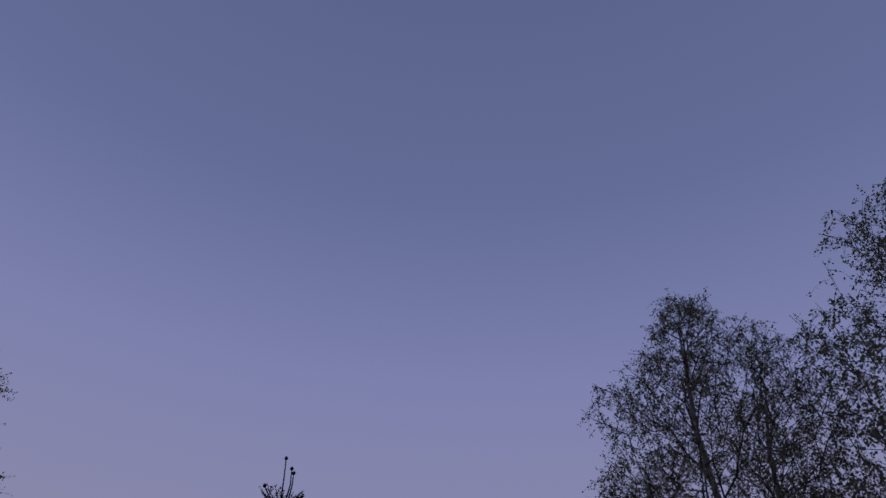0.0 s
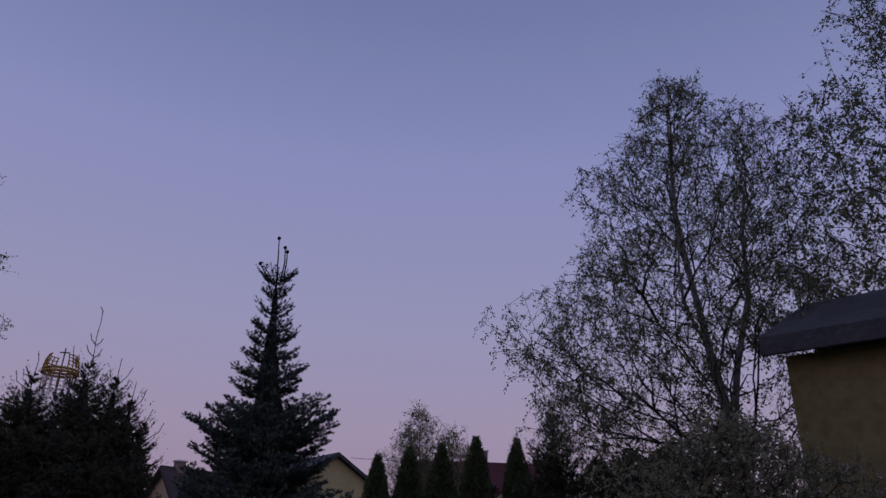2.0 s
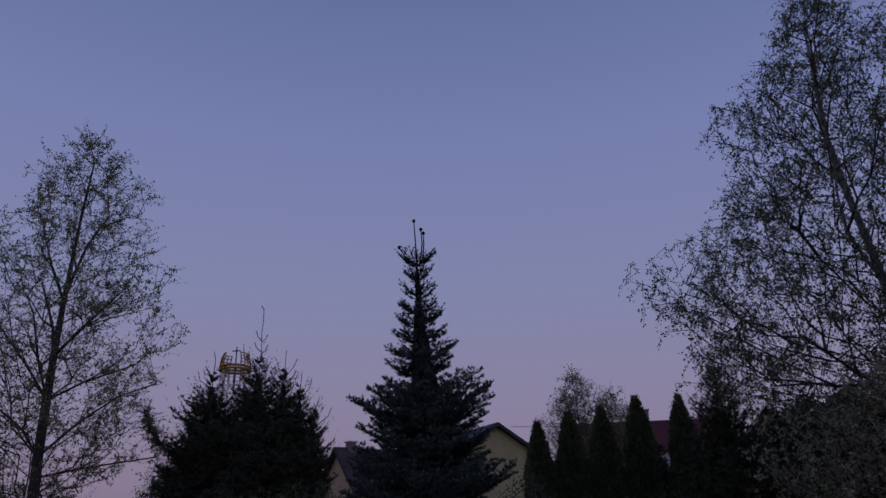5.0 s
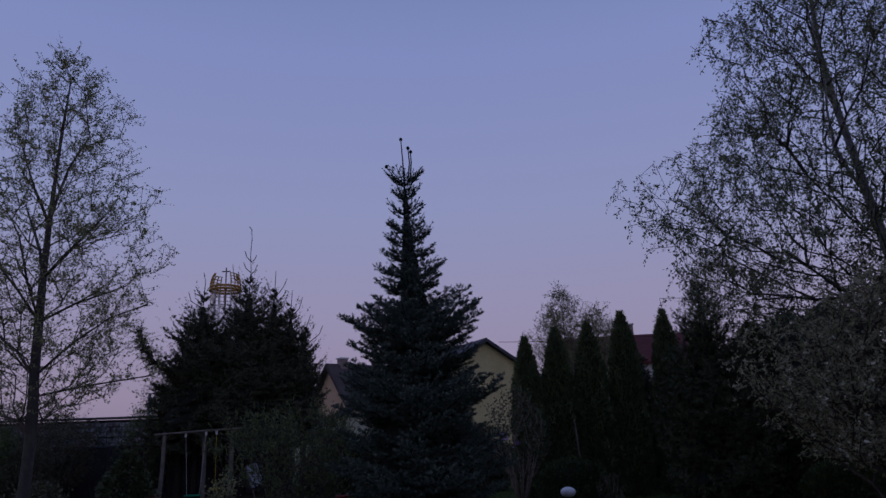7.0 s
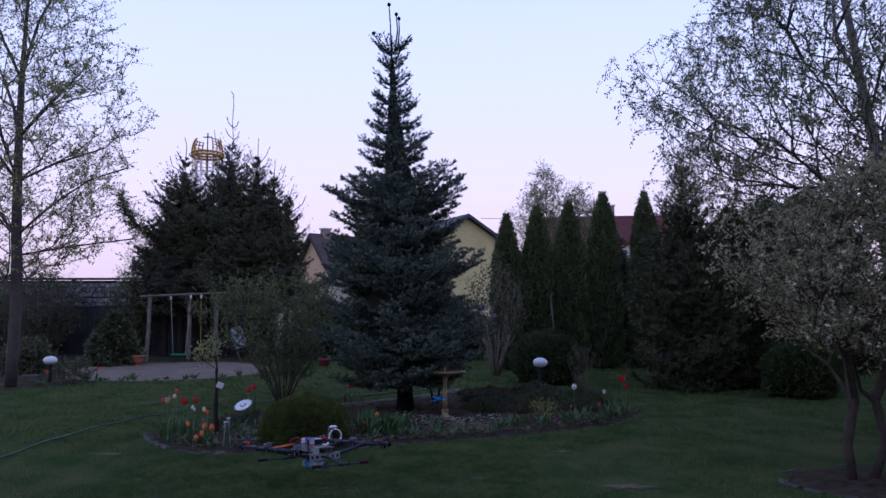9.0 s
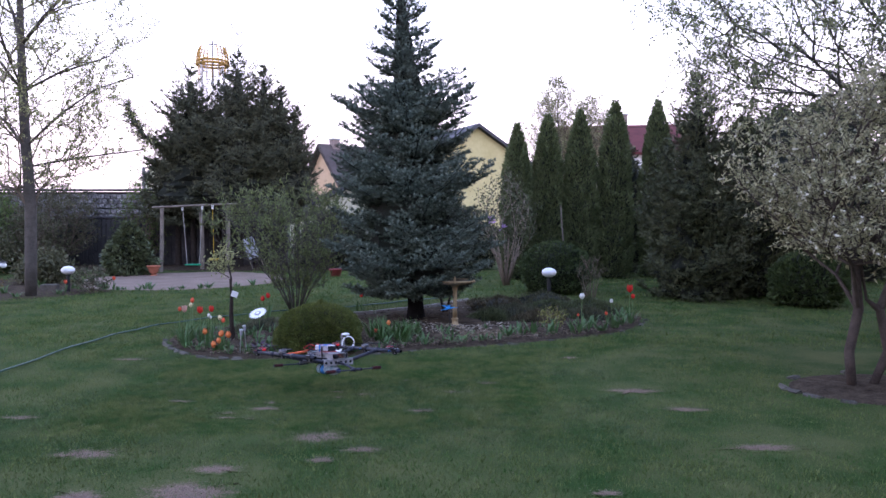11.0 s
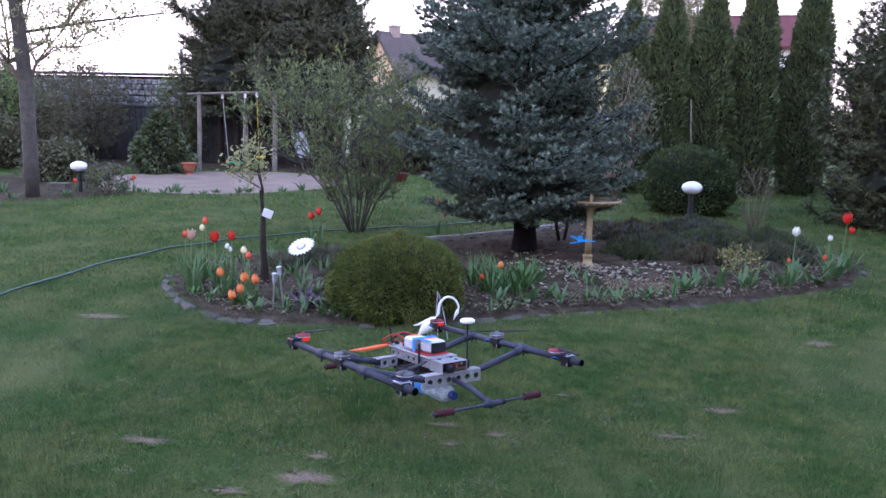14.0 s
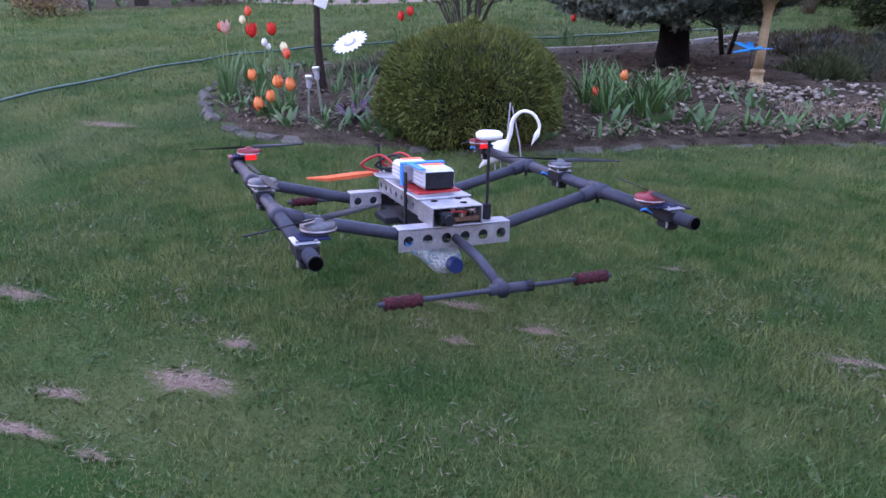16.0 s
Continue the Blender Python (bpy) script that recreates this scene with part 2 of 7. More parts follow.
def grow(stems, targets, balance=0.45, lift=0.35, step=0.35):
    """Joins targets to the stems, each by the shortest way that keeps the way to the root short."""
    pos, par, path, root = [], [], [], []
    for st in stems:
        last = -1
        if pos:
            gap = np.linalg.norm(np.array(pos) - np.array(st[0]), axis=1)
            last = int(gap.argmin()) if gap.min() < 0.03 else -1
        for k, p in enumerate(st):
            pos.append(np.array(p, float))
            par.append(last)
            path.append(0.0 if last < 0 else path[last] + np.linalg.norm(pos[-1] - pos[last]))
            root.append(True)
            last = len(pos) - 1
    base = np.array(pos)
    dist = np.min(np.linalg.norm(targets[:, None] - base[None], axis=2), axis=1)
    P = np.zeros((len(pos) + len(targets) * 8, 3))
    C = np.zeros(len(P))
    n = len(pos)
    P[:n], C[:n] = base, path
    for i in np.argsort(dist):
        p = targets[i]
        d = np.linalg.norm(P[:n] - p, axis=1)
        rise = (P[:n, 2] - p[2]) + lift * np.hypot(P[:n, 0] - p[0], P[:n, 1] - p[1])
        j = int(np.argmin(d + balance * C[:n] + 1.2 * np.maximum(rise, 0)))
        m = max(1, min(6, int(d[j] / step)))
        bend = RNG.normal(size=3) * 0.05 * d[j] + np.array([0, 0, 0.10 * d[j]])
        last, a = j, P[j].copy()
        for k in range(1, m + 1):
            u = k / m
            q = a + (p - a) * u + bend * 4 * u * (1 - u) + RNG.normal(size=3) * 0.012
            P[n], C[n] = q, C[last] + np.linalg.norm(q - P[last])
            par.append(last)
            root.append(False)
            last = n
            n += 1
    return P[:n], np.array(par), np.array(root)


def wood(P, par, root, tip=0.004, power=0.46, trunk=0.1, sides=6):
    """Thickness by what hangs on each node; returns radius, load and the limb to which each node belongs."""
    n = len(P)
    load = np.zeros(n)
    child = np.bincount(par[par >= 0], minlength=n)
    load[child == 0] = 1
    for i in range(n - 1, -1, -1):
        if par[i] >= 0:
            load[par[i]] += load[i]
    r = tip * load ** power
    r *= 1.0
    top = r[root].max()
    r[root] = np.maximum(r[root] * trunk / top, trunk * 0.13)
    ends = root & (np.bincount(par[par >= 0], weights=root[par >= 0].astype(float), minlength=n) == 0)
    r[ends] = np.minimum(r[ends], trunk * 0.15)
    free = ~root
    r[free] = np.minimum(r[free], trunk * 0.55)
    limb = np.full(n, -1)
    for i in range(n):
        if not root[i]:
            limb[i] = i if root[par[i]] else limb[par[i]]
    return r, load, limb


def tree(name, label, at, stems, profile, count, leaf, leaf_mat, bark, trunk=0.12, per=10, leaf_len=0.05, leaf_wid=0.03, limb_bark=None, droop=0.3, scatter=0.12, shell=0.6, balance=0.45, lift=0.35, tip=0.004, group="", kind="", category="tree", bloom=None, limbs=8, tips=5, strand=0.0, pale=99):
    """A broad-leaved tree or shrub: trunk, limbs, twigs and a crown of single leaves."""
    e = thing(name, label, category, at, group=group, kind=kind)
    targets = crown_points(profile, count, shell)
    P, par, root = grow(stems, targets, balance, lift)
    r, load, limb = wood(P, par, root, tip=tip, trunk=trunk)
    has = par >= 0
    big = [k for k in np.argsort(-load) if limb[k] == k and load[k] > 12][:limbs]
    o = 0
    rooted = sum(st[0][2] < 0.3 for st in stems)
    for n_st, st in enumerate(stems):
        idx = list(range(o, o + len(st)))
        o += len(st)
        part(("trunk" if rooted < 4 else "stem") if st[0][2] < 0.3 else "limb", Shape().tube(P[idx], [float(q) * (1.0 if n_st < pale else 0.42) for q in r[idx]], 9).mesh(), bark if n_st < pale else limb_bark, e, smooth=True)
    pieces = [("limb", (limb == k) & has) for k in big]
    pieces.append(("twig_work", has & ~root & ~np.isin(limb, big)))
    for nm, sel in pieces:
        if sel.sum():
            idx = np.where(sel)[0]
            ra = np.where(root[par[idx]] & ~root[idx], np.minimum(r[par[idx]], r[idx] * 1.6), r[par[idx]])
            wd = part(nm, frusta(P[par[idx]], P[idx], ra, r[idx], 5), limb_bark or bark, e)
            if nm == "twig_work":
                wd["kind"] = "stuff"
    tipn = np.where((load < tips) & ~root)[0]
    if strand:
        K = 9
        st_ = np.repeat(tipn, max(1, per // K))
        u = RNG.uniform(0, 1, (len(st_), 1))
        p0 = P[par[st_]] * (1 - u) + P[st_] * u
        d0 = unit(RNG.normal(size=(len(st_), 3)) * np.array([1, 1, 0.6]) + np.array([0, 0, -droop * 2]))
        l0 = (strand * RNG.uniform(0.4, 1.3, len(st_)))[:, None]
        p1 = p0 + d0 * l0 * 0.55
        p2 = p1 + unit(d0 + np.array([0, 0, -droop * 1.3])) * l0 * 0.45
        thin = np.full(len(st_), 0.0026)
        part("spray_work", frusta(np.concatenate([p0, p1]), np.concatenate([p1, p2]), np.tile(thin, 2), np.tile(thin * 0.6, 2), 3), limb_bark or bark, e)["kind"] = "stuff"
        v = RNG.uniform(0.05, 1.05, (len(st_), K, 1))
        along = np.where(v < 0.55, p0[:, None] + (p1 - p0)[:, None] * (v / 0.55), p1[:, None] + (p2 - p1)[:, None] * ((v - 0.55) / 0.45))
        at_ = (along + RNG.normal(size=along.shape) * scatter * 0.16).reshape(-1, 3)
        D = (np.repeat(d0, K, 0) * 0.7 + RNG.normal(size=at_.shape) * 0.8 + np.array([0, 0, -droop * 0.7]))
    else:
        tipn = np.repeat(tipn, per)
        u = RNG.uniform(0, 1, (len(tipn), 1))
        at_ = P[par[tipn]] * (1 - u) + P[tipn] * u + RNG.normal(size=(len(tipn), 3)) * scatter * np.array([1, 1, 0.8])
        D = RNG.normal(size=(len(tipn), 3)) + np.array([0, 0, -droop * 2])
    part("crown", fan_mesh(leaves(at_, D, leaf_len, leaf_wid)), leaf_mat, e, leaf)["kind"] = "stuff"
    if bloom:
        bm_, num, size = bloom
        pick = RNG.choice(len(at_), num)
        B = np.repeat(at_[pick], 5, 0)
        part("blossom", fan_mesh(leaves(B, RNG.normal(size=B.shape), size, size * 0.7)), bm_, e, "small pale blossom")
    return e


def spruce(name, label, at, height, profile, bark, needle_mat, whorl=0.2, arms=8, sub=0.16, needle=(26, 0.034, 0.008), bare=0.5, tilt=0.25, leaders=(), trunk=0.11, sag=0.12, group="", whiskers=0.0, core=0.0, gap=0.0, flat=0.14, tip_mat=None, lean=0.0):
    """A conifer with whorls of branches, each with side twigs full of needles."""
    e = thing(name, label, "tree", at, group=group)
    e.matrix_basis = pose(*at, 0, lean, 0)
    pr = np.array(profile, float)
    s = Shape().tube([(0, 0, -0.05), (0, 0, 0.08), (0.005, 0, 0.25), (0.01, 0, height * 0.3), (0, 0.01, height * 0.7), (0, 0, height * 0.97)], [trunk * 1.5, trunk * 1.2, trunk, trunk * 0.8, trunk * 0.4, 0.012], 11)
    part("trunk", s.mesh(), bark, e, smooth=True)
    A, D, Ln, WA, WB, ra, rb = [], [], [], [], [], [], []
    z = bare
    while z < height * 0.985:
        R = float(np.interp(z, pr[:, 0], pr[:, 1]))
        n = max(4, int(arms * (0.55 + 0.45 * min(1, R))))
        a0 = RNG.uniform(0, 6.28)
        tier = RNG.uniform(0.78, 1.1)
        for k in range(n):
            a = a0 + 6.283 * k / n + RNG.normal() * 0.18
            r = R * min(1.1, tier * RNG.uniform(0.66, 1.14))
            zz = z + RNG.normal() * whorl * (0.14 if tip_mat else 0.3)
            up = tilt + 0.82 * (z / height) ** 2 + RNG.normal() * 0.06
            pts = []
            m = max(3, int(r / 0.13))
            for i in range(m + 1):
                u = i / m
                pts.append(np.array([math.cos(a) * r * u, math.sin(a) * r * u, zz + r * (up * u - sag * 4 * u * (1 - u) * 0.5 + 0.10 * u * u)]))
            for i in range(m):
                WA.append(pts[i]), WB.append(pts[i + 1])
                ra.append(0.016 * (1 - i / m) * min(1, r) + 0.004), rb.append(0.016 * (1 - (i + 1) / m) * min(1, r) + 0.003)
                d = unit(pts[i + 1] - pts[i])
                if i >= m * 0.18:
                    A.append(pts[i]), D.append(d), Ln.append(np.linalg.norm(pts[i + 1] - pts[i]) * 1.15)
                    side = np.cross(d, [0, 0, 1.0])
                    reach = (0.16 + 0.34 * r * (1 - i / m) ** 0.8) * min(1, 0.35 + r)
                    for sg in (-1, 1):
                        q = unit(d * 0.75 + sg * side * 0.8 + RNG.normal(size=3) * flat + np.array([0, 0, 0.05]))
                        l2 = reach * RNG.uniform(0.7, 1.15)
                        A.append(pts[i]), D.append(q), Ln.append(l2)
                        if l2 > sub:
                            for w in np.arange(sub * 0.6, l2, sub * 0.62):
                                for s2 in (-1, 1):
                                    q2 = unit(q * 0.8 + s2 * np.cross(q, [0, 0, 1.0]) * 0.65 + RNG.normal(size=3) * flat * 1.4)
                                    A.append(pts[i] + q * w), D.append(q2), Ln.append(min(sub, (l2 - w) * 0.6 + 0.05) * RNG.uniform(0.7, 1.2))
            if whiskers and RNG.uniform() < whiskers and z > height * 0.4:
                A.append(pts[-1]), D.append(np.array([math.cos(a) * 0.5, math.sin(a) * 0.5, 0.9])), Ln.append(RNG.uniform(0.2, 0.6))
        z += whorl * RNG.uniform(0.8, 1.2) * (1 + gap * (z / height) ** 2)
    A, D, Ln = np.array(A), np.array(D), np.array(Ln)
    part("branch_work", frusta(np.array(WA), np.array(WB), np.array(ra), np.array(rb), 4), bark, e)["kind"] = "stuff"
    # solid near-black core painted as the dark gaps between the branches
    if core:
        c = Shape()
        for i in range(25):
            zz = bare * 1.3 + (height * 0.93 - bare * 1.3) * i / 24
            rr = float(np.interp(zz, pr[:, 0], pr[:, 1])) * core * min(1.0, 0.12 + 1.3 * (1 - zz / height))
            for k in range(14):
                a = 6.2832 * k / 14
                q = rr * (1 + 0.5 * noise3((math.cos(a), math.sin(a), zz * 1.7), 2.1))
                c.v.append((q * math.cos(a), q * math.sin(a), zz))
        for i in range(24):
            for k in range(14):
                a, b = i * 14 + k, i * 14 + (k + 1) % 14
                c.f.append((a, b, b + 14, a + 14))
        part("inner_mass", c.mesh(), INNER_SHADE, e)
    per = needle[0]
    P = needles(A, D, Ln, per, needle[1], needle[2])
    part("needle_mass", fan_mesh(P), needle_mat, e)["kind"] = "stuff"
    if tip_mat:
        ends = A + unit(D) * Ln[:, None] * 0.86
        far = np.hypot(ends[:, 0], ends[:, 1]) > 0.62 * np.interp(ends[:, 2], pr[:, 0], pr[:, 1])
        pick = np.where(far)[0]
        pick = pick[RNG.uniform(size=len(pick)) < 0.4]
        part("shoot_tip_mass", fan_mesh(needles(ends[pick], D[pick] + np.array([0, 0, 0.3]), np.full(len(pick), 0.02), 9, needle[1] * 0.85, needle[2] * 0.95, 0.7)), tip_mat, e, "pale young shoot tips")["kind"] = "stuff"
    for pts in leaders:
        pts = [np.array(p, float) for p in pts]
        part("leader_shoot", Shape().tube(pts, [0.016] + [0.011] * (len(pts) - 2) + [0.008], 5).mesh(), bark, e)
        if tip_mat:
            part("bud_cluster", Shape().lathe([(0.006, -0.03), (0.026, -0.012), (0.03, 0.012), (0.016, 0.034), (0.003, 0.04)], 8, tuple(pts[-1])).mesh(), bark, e, "knobbly dark bud at the shoot tip", smooth=True)
        LA, LD, LL = [], [], []
        for p, q in zip(pts, pts[1:]):
            LA.append(p), LD.append(q - p), LL.append(np.linalg.norm(q - p))
        part("leader_tuft", fan_mesh(needles(np.array(LA), np.array(LD), np.array(LL), 30, needle[1] * 0.5, needle[2] * 0.8)), needle_mat, e)["kind"] = "stuff"
    return e


def column(name, label, at, profile, spray_mat, count, size=(0.10, 0.045), up=1.1, lump=0.08, group="", category="tree", trunk=0.0, core=0.86, seed=0.0):
    """A dense conifer or clipped shrub: an inner mass and many small sprays over it."""
    e = thing(name, label, category, at, group=group)
    pr = np.array(profile, float)
    rows, seg = 22, 20
    s = Shape()
    for i in range(rows + 1):
        z = pr[0, 0] + (pr[-1, 0] - pr[0, 0]) * i / rows
        r = float(np.interp(z, pr[:, 0], pr[:, 1])) * core
        for k in range(seg):
            a = 6.2832 * k / seg
            q = r * (1 + lump * 2 * noise3((math.cos(a) + seed, math.sin(a), z), 2.3))
            s.v.append((q * math.cos(a), q * math.sin(a), z))
    for i in range(rows):
        for k in range(seg):
            a, b = i * seg + k, i * seg + (k + 1) % seg
            s.f.append((a, b, b + seg, a + seg))
    s.f.append(tuple(reversed(range(seg))))
    s.f.append(tuple(rows * seg + k for k in range(seg)))
    # shade behind the sprays is put into this core's near-black colour
    part("inner_mass", s.mesh(), INNER_SHADE, e)
    if trunk:
        part("trunk", Shape().tube([(0, 0, -0.05), (0, 0, pr[0, 0] + 0.3)], [trunk, trunk * 0.8], 8).mesh(), DARK_BARK, e)
    dz = np.linspace(pr[0, 0], pr[-1, 0], 200)
    wgt = np.interp(dz, pr[:, 0], pr[:, 1]) + 0.05
    z = RNG.choice(dz, count, p=wgt / wgt.sum()) + RNG.normal(size=count) * 0.02
    a = RNG.uniform(0, 6.2832, count)
    ca, sa = np.cos(a), np.sin(a)
    lum = np.array([noise.noise(Vector((x + seed, y, h)) * 2.3) for x, y, h in zip(ca, sa, z)])
    tuft = np.array([noise.noise(Vector((x * 3 + seed, y * 3, h * 4.5))) for x, y, h in zip(ca, sa, z)])
    r = np.interp(z, pr[:, 0], pr[:, 1]) * (1 + lump * 2 * lum + lump * 1.4 * tuft) * (1 - 0.16 * RNG.uniform(0, 1, count) ** 2)
    P = np.stack([r * ca, r * sa, z], 1)
    slope = np.gradient(np.interp(dz, pr[:, 0], pr[:, 1]), dz)
    nz = -np.interp(z, dz, slope)
    D = np.stack([ca, sa, np.clip(nz, -1, 3)], 1) + np.array([0, 0, up]) + RNG.normal(size=(count, 3)) * 0.55
    part("foliage", fan_mesh(leaves(P, D, size[0], size[1])), spray_mat, e)["kind"] = "stuff"
    return e

# ---------- ground ----------
GRASS_SOIL = mat("lawn_turf", (0.022, 0.053, 0.012), (0.090, 0.098, 0.038), 0.95, 1.5, bump=0.8, fine=55, bscale=110, spec=0.08, tight=0.06)
GRASS = mat("grass_blade", (0.054, 0.108, 0.028), (0.150, 0.171, 0.060), 0.75, 2.4, island=0.24, fine=4, tight=0.05, spec=0.15)
SOIL = mat("garden_soil", (0.024, 0.018, 0.0135), (0.094, 0.070, 0.050), 0.95, 9, bump=1.0, fine=6, spec=0.05)
SAND = mat("pale_sand", (0.145, 0.102, 0.078), (0.245, 0.178, 0.142), 0.95, 1.6, bump=0.5, fine=18)
BARE = GRASS_SOIL.copy()
BARE.name = "worn_sandy_turf"
bn, bl = BARE.node_tree.nodes, BARE.node_tree.links
turf_ramp = [n for n in bn if n.type == "VALTORGB"][0]
wear, wadd, wnoise, sandn = bn.new("ShaderNodeAttribute"), bn.new("ShaderNodeMath"), bn.new("ShaderNodeTexNoise"), bn.new("ShaderNodeTexNoise")
wmap, sandr, wmix = bn.new("ShaderNodeMapRange"), bn.new("ShaderNodeValToRGB"), bn.new("ShaderNodeMix")
wear.attribute_name = "wear"
wnoise.inputs["Scale"].default_value, wnoise.inputs["Detail"].default_value = 26, 6
sandn.inputs["Scale"].default_value, sandn.inputs["Detail"].default_value = 60, 5
wadd.operation = "ADD"
bl.new(wear.outputs["Fac"], wadd.inputs[0])
bl.new(wnoise.outputs["Fac"], wadd.inputs[1])
bl.new(wadd.outputs[0], wmap.inputs["Value"])
wmap.inputs["From Min"].default_value, wmap.inputs["From Max"].default_value = 0.80, 1.18
sandr.color_ramp.elements[0].position, sandr.color_ramp.elements[1].position = 0.34, 0.68
sandr.color_ramp.elements[0].color, sandr.color_ramp.elements[1].color = (0.12, 0.082, 0.062, 1), (0.31, 0.21, 0.165, 1)
bl.new(sandn.outputs["Fac"], sandr.inputs[0])
wmix.data_type = "RGBA"
bl.new(wmap.outputs[0], wmix.inputs["Factor"])
bl.new(turf_ramp.outputs[0], wmix.inputs["A"])
bl.new(sandr.outputs[0], wmix.inputs["B"])
bl.new(wmix.outputs["Result"], bn["Principled BSDF"].inputs["Base Color"])
STONE = mat("grey_edging_stone", (0.044, 0.041, 0.033), (0.118, 0.104, 0.088), 0.9, 7, bump=0.7, objrand=0.3)
PEBBLE = mat("pale_pebble", (0.105, 0.086, 0.068), (0.32, 0.275, 0.22), 0.85, 9, island=0.5)

g = Shape()
g.add([(-1200, -1200, 0), (1200, -1200, 0), (1200, 1200, 0), (-1200, 1200, 0)], [(0, 1, 2, 3)])
ground = part("ground", g.mesh("ground"), GRASS_SOIL)
tagged(ground, "dusky green lawn of short uneven grass", "lawn", kind="structure")


def smooth_loop(pts, per=8, closed=True):
    """A rounded line through points."""
    P = np.array(pts, float)
    n = len(P)
    out = []
    for i in range(n if closed else n - 1):
        idx = [(i + k) % n if closed else min(max(i + k, 0), n - 1) for k in (-1, 0, 1, 2)]
        a, b, c, d = P[idx]
        for u in np.arange(per) / per:
            out.append(0.5 * (2 * b + (c - a) * u + (2 * a - 5 * b + 4 * c - d) * u * u + (3 * b - a - 3 * c + d) * u ** 3))
    if not closed:
        out.append(P[-1])
    return np.array(out)


def inside(x, y, loop):
    x, y = np.asarray(x), np.asarray(y)
    res = np.zeros(x.shape, bool)
    for (x1, y1), (x2, y2) in zip(loop, np.roll(loop, -1, 0)):
        cross = (y1 > y) != (y2 > y)
        res ^= cross & (x < (x2 - x1) * (y - y1) / (y2 - y1 + 1e-12) + x1)
    return res


def mound(name, loop, height, material, rough=0.03, rings=10, freq=2.2):
    """A low earth surface that meets the ground at its outline."""
    c = loop.mean(0)
    s = Shape()
    n = len(loop)
    for i in range(rings + 1):
        u = i / rings
        for p in loop:
            q = c + (p - c) * (1 - u)
            h = -0.01 if i == 0 else 0.005 + height * min(1, u * 3.2) + rough * noise3((q[0], q[1], 3.0), freq) * min(1, u * 4) + rough * 0.5 * noise3((q[0], q[1], 7.0), freq * 4)
            s.v.append((q[0], q[1], max(h, 0.004) if i else h))
    for i in range(rings):
        for k in range(n):
            a, b = i * n + k, i * n + (k + 1) % n
            s.f.append((a, b, b + n, a + n))
    ob = part(name, s.mesh(), material, smooth=True)
    ob.data.attributes.new("wear", "FLOAT", "POINT").data.foreach_set("value", [i / rings for i in range(rings + 1) for _ in range(n)])
    return ob


BED = smooth_loop([(-3.85, 9.5), (-3.4, 8.62), (-2.84, 8.12), (-2.2, 8.05), (-1.3, 8.22), (-0.5, 8.62), (0.95, 9.2), (2.2, 9.95), (2.85, 10.8), (3.1, 11.9),
                   (2.4, 13.0), (1.2, 14.1), (0.3, 14.0), (-0.45, 12.9), (-1.66, 11.8), (-2.6, 11.2), (-3.5, 10.5)])
tagged(mound("flower_bed", BED, 0.045, SOIL, 0.06, 26, 3.2), "dark bare soil of the island flower bed", "soil", kind="structure")
SANDPIT = smooth_loop([(-9.9, 18.6), (-8.7, 16.5), (-6.9, 15.95), (-5.2, 16.8), (-4.4, 18.4), (-4.9, 20.6), (-6.6, 22.0), (-8.6, 21.6), (-9.9, 20.4)])
tagged(mound("sand_patch", SANDPIT, 0.02, SAND, 0.02, 8), "pale pinkish sand of the play area", "sand", kind="structure")
PLUMBED = smooth_loop([(3.15, 6.75), (3.4, 6.25), (4.0, 6.05), (4.7, 6.3), (4.9, 6.9), (4.4, 7.4), (3.6, 7.3)])
tagged(mound("tree_ring", PLUMBED, 0.03, SOIL, 0.03, 6), "ring of dark earth round the blossoming tree", "soil", kind="structure")
SIDEBED = smooth_loop([(-12.5, 16.0), (-10.5, 14.2), (-8.9, 13.9), (-8.0, 15.0), (-7.6, 16.0), (-8.8, 16.5), (-9.9, 18.5), (-12.0, 19.5)])
tagged(mound("side_bed", SIDEBED, 0.03, SOIL, 0.03, 7), "narrow planted bed along the garden wall", "soil", kind="structure")

SPOTS = [(-0.98, 5.17, 0.26, 0.15), (-0.62, 4.88, 0.20, 0.09), (-0.87, 4.66, 0.13, 0.08), (-1.5, 4.47, 0.20, 0.10), (-1.55, 4.08, 0.36, 0.20), (-2.5, 4.76, 0.30, 0.13),
         (-2.15, 4.0, 0.22, 0.12), (1.69, 6.6, 0.30, 0.12), (1.95, 5.95, 0.24, 0.10), (-0.25, 5.9, 0.16, 0.06)]
SPOTS += [(2.15, 4.95, 0.34, 0.09), (-3.5, 5.65, 0.2, 0.07), (0.9, 4.1, 0.14, 0.05), (1.35, 8.2, 0.14, 0.07), (-1.585, 5.945, 0.17, 0.07), (-1.575, 6.135, 0.08, 0.033), (-1.03, 6.33, 0.06, 0.022), (-0.82, 6.455, 0.09, 0.028), (-0.465, 7.0, 0.07, 0.02),
          (-2.40, 6.18, 0.16, 0.05), (-1.86, 5.80, 0.10, 0.03), (-1.07, 6.535, 0.11, 0.03), (-1.845, 5.66, 0.13, 0.028), (-1.62, 5.64, 0.06, 0.018), (-0.01, 6.55, 0.12, 0.025), (0.35, 6.9, 0.14, 0.05), (-3.7, 8.05, 0.26, 0.07)]
spot_loops = []
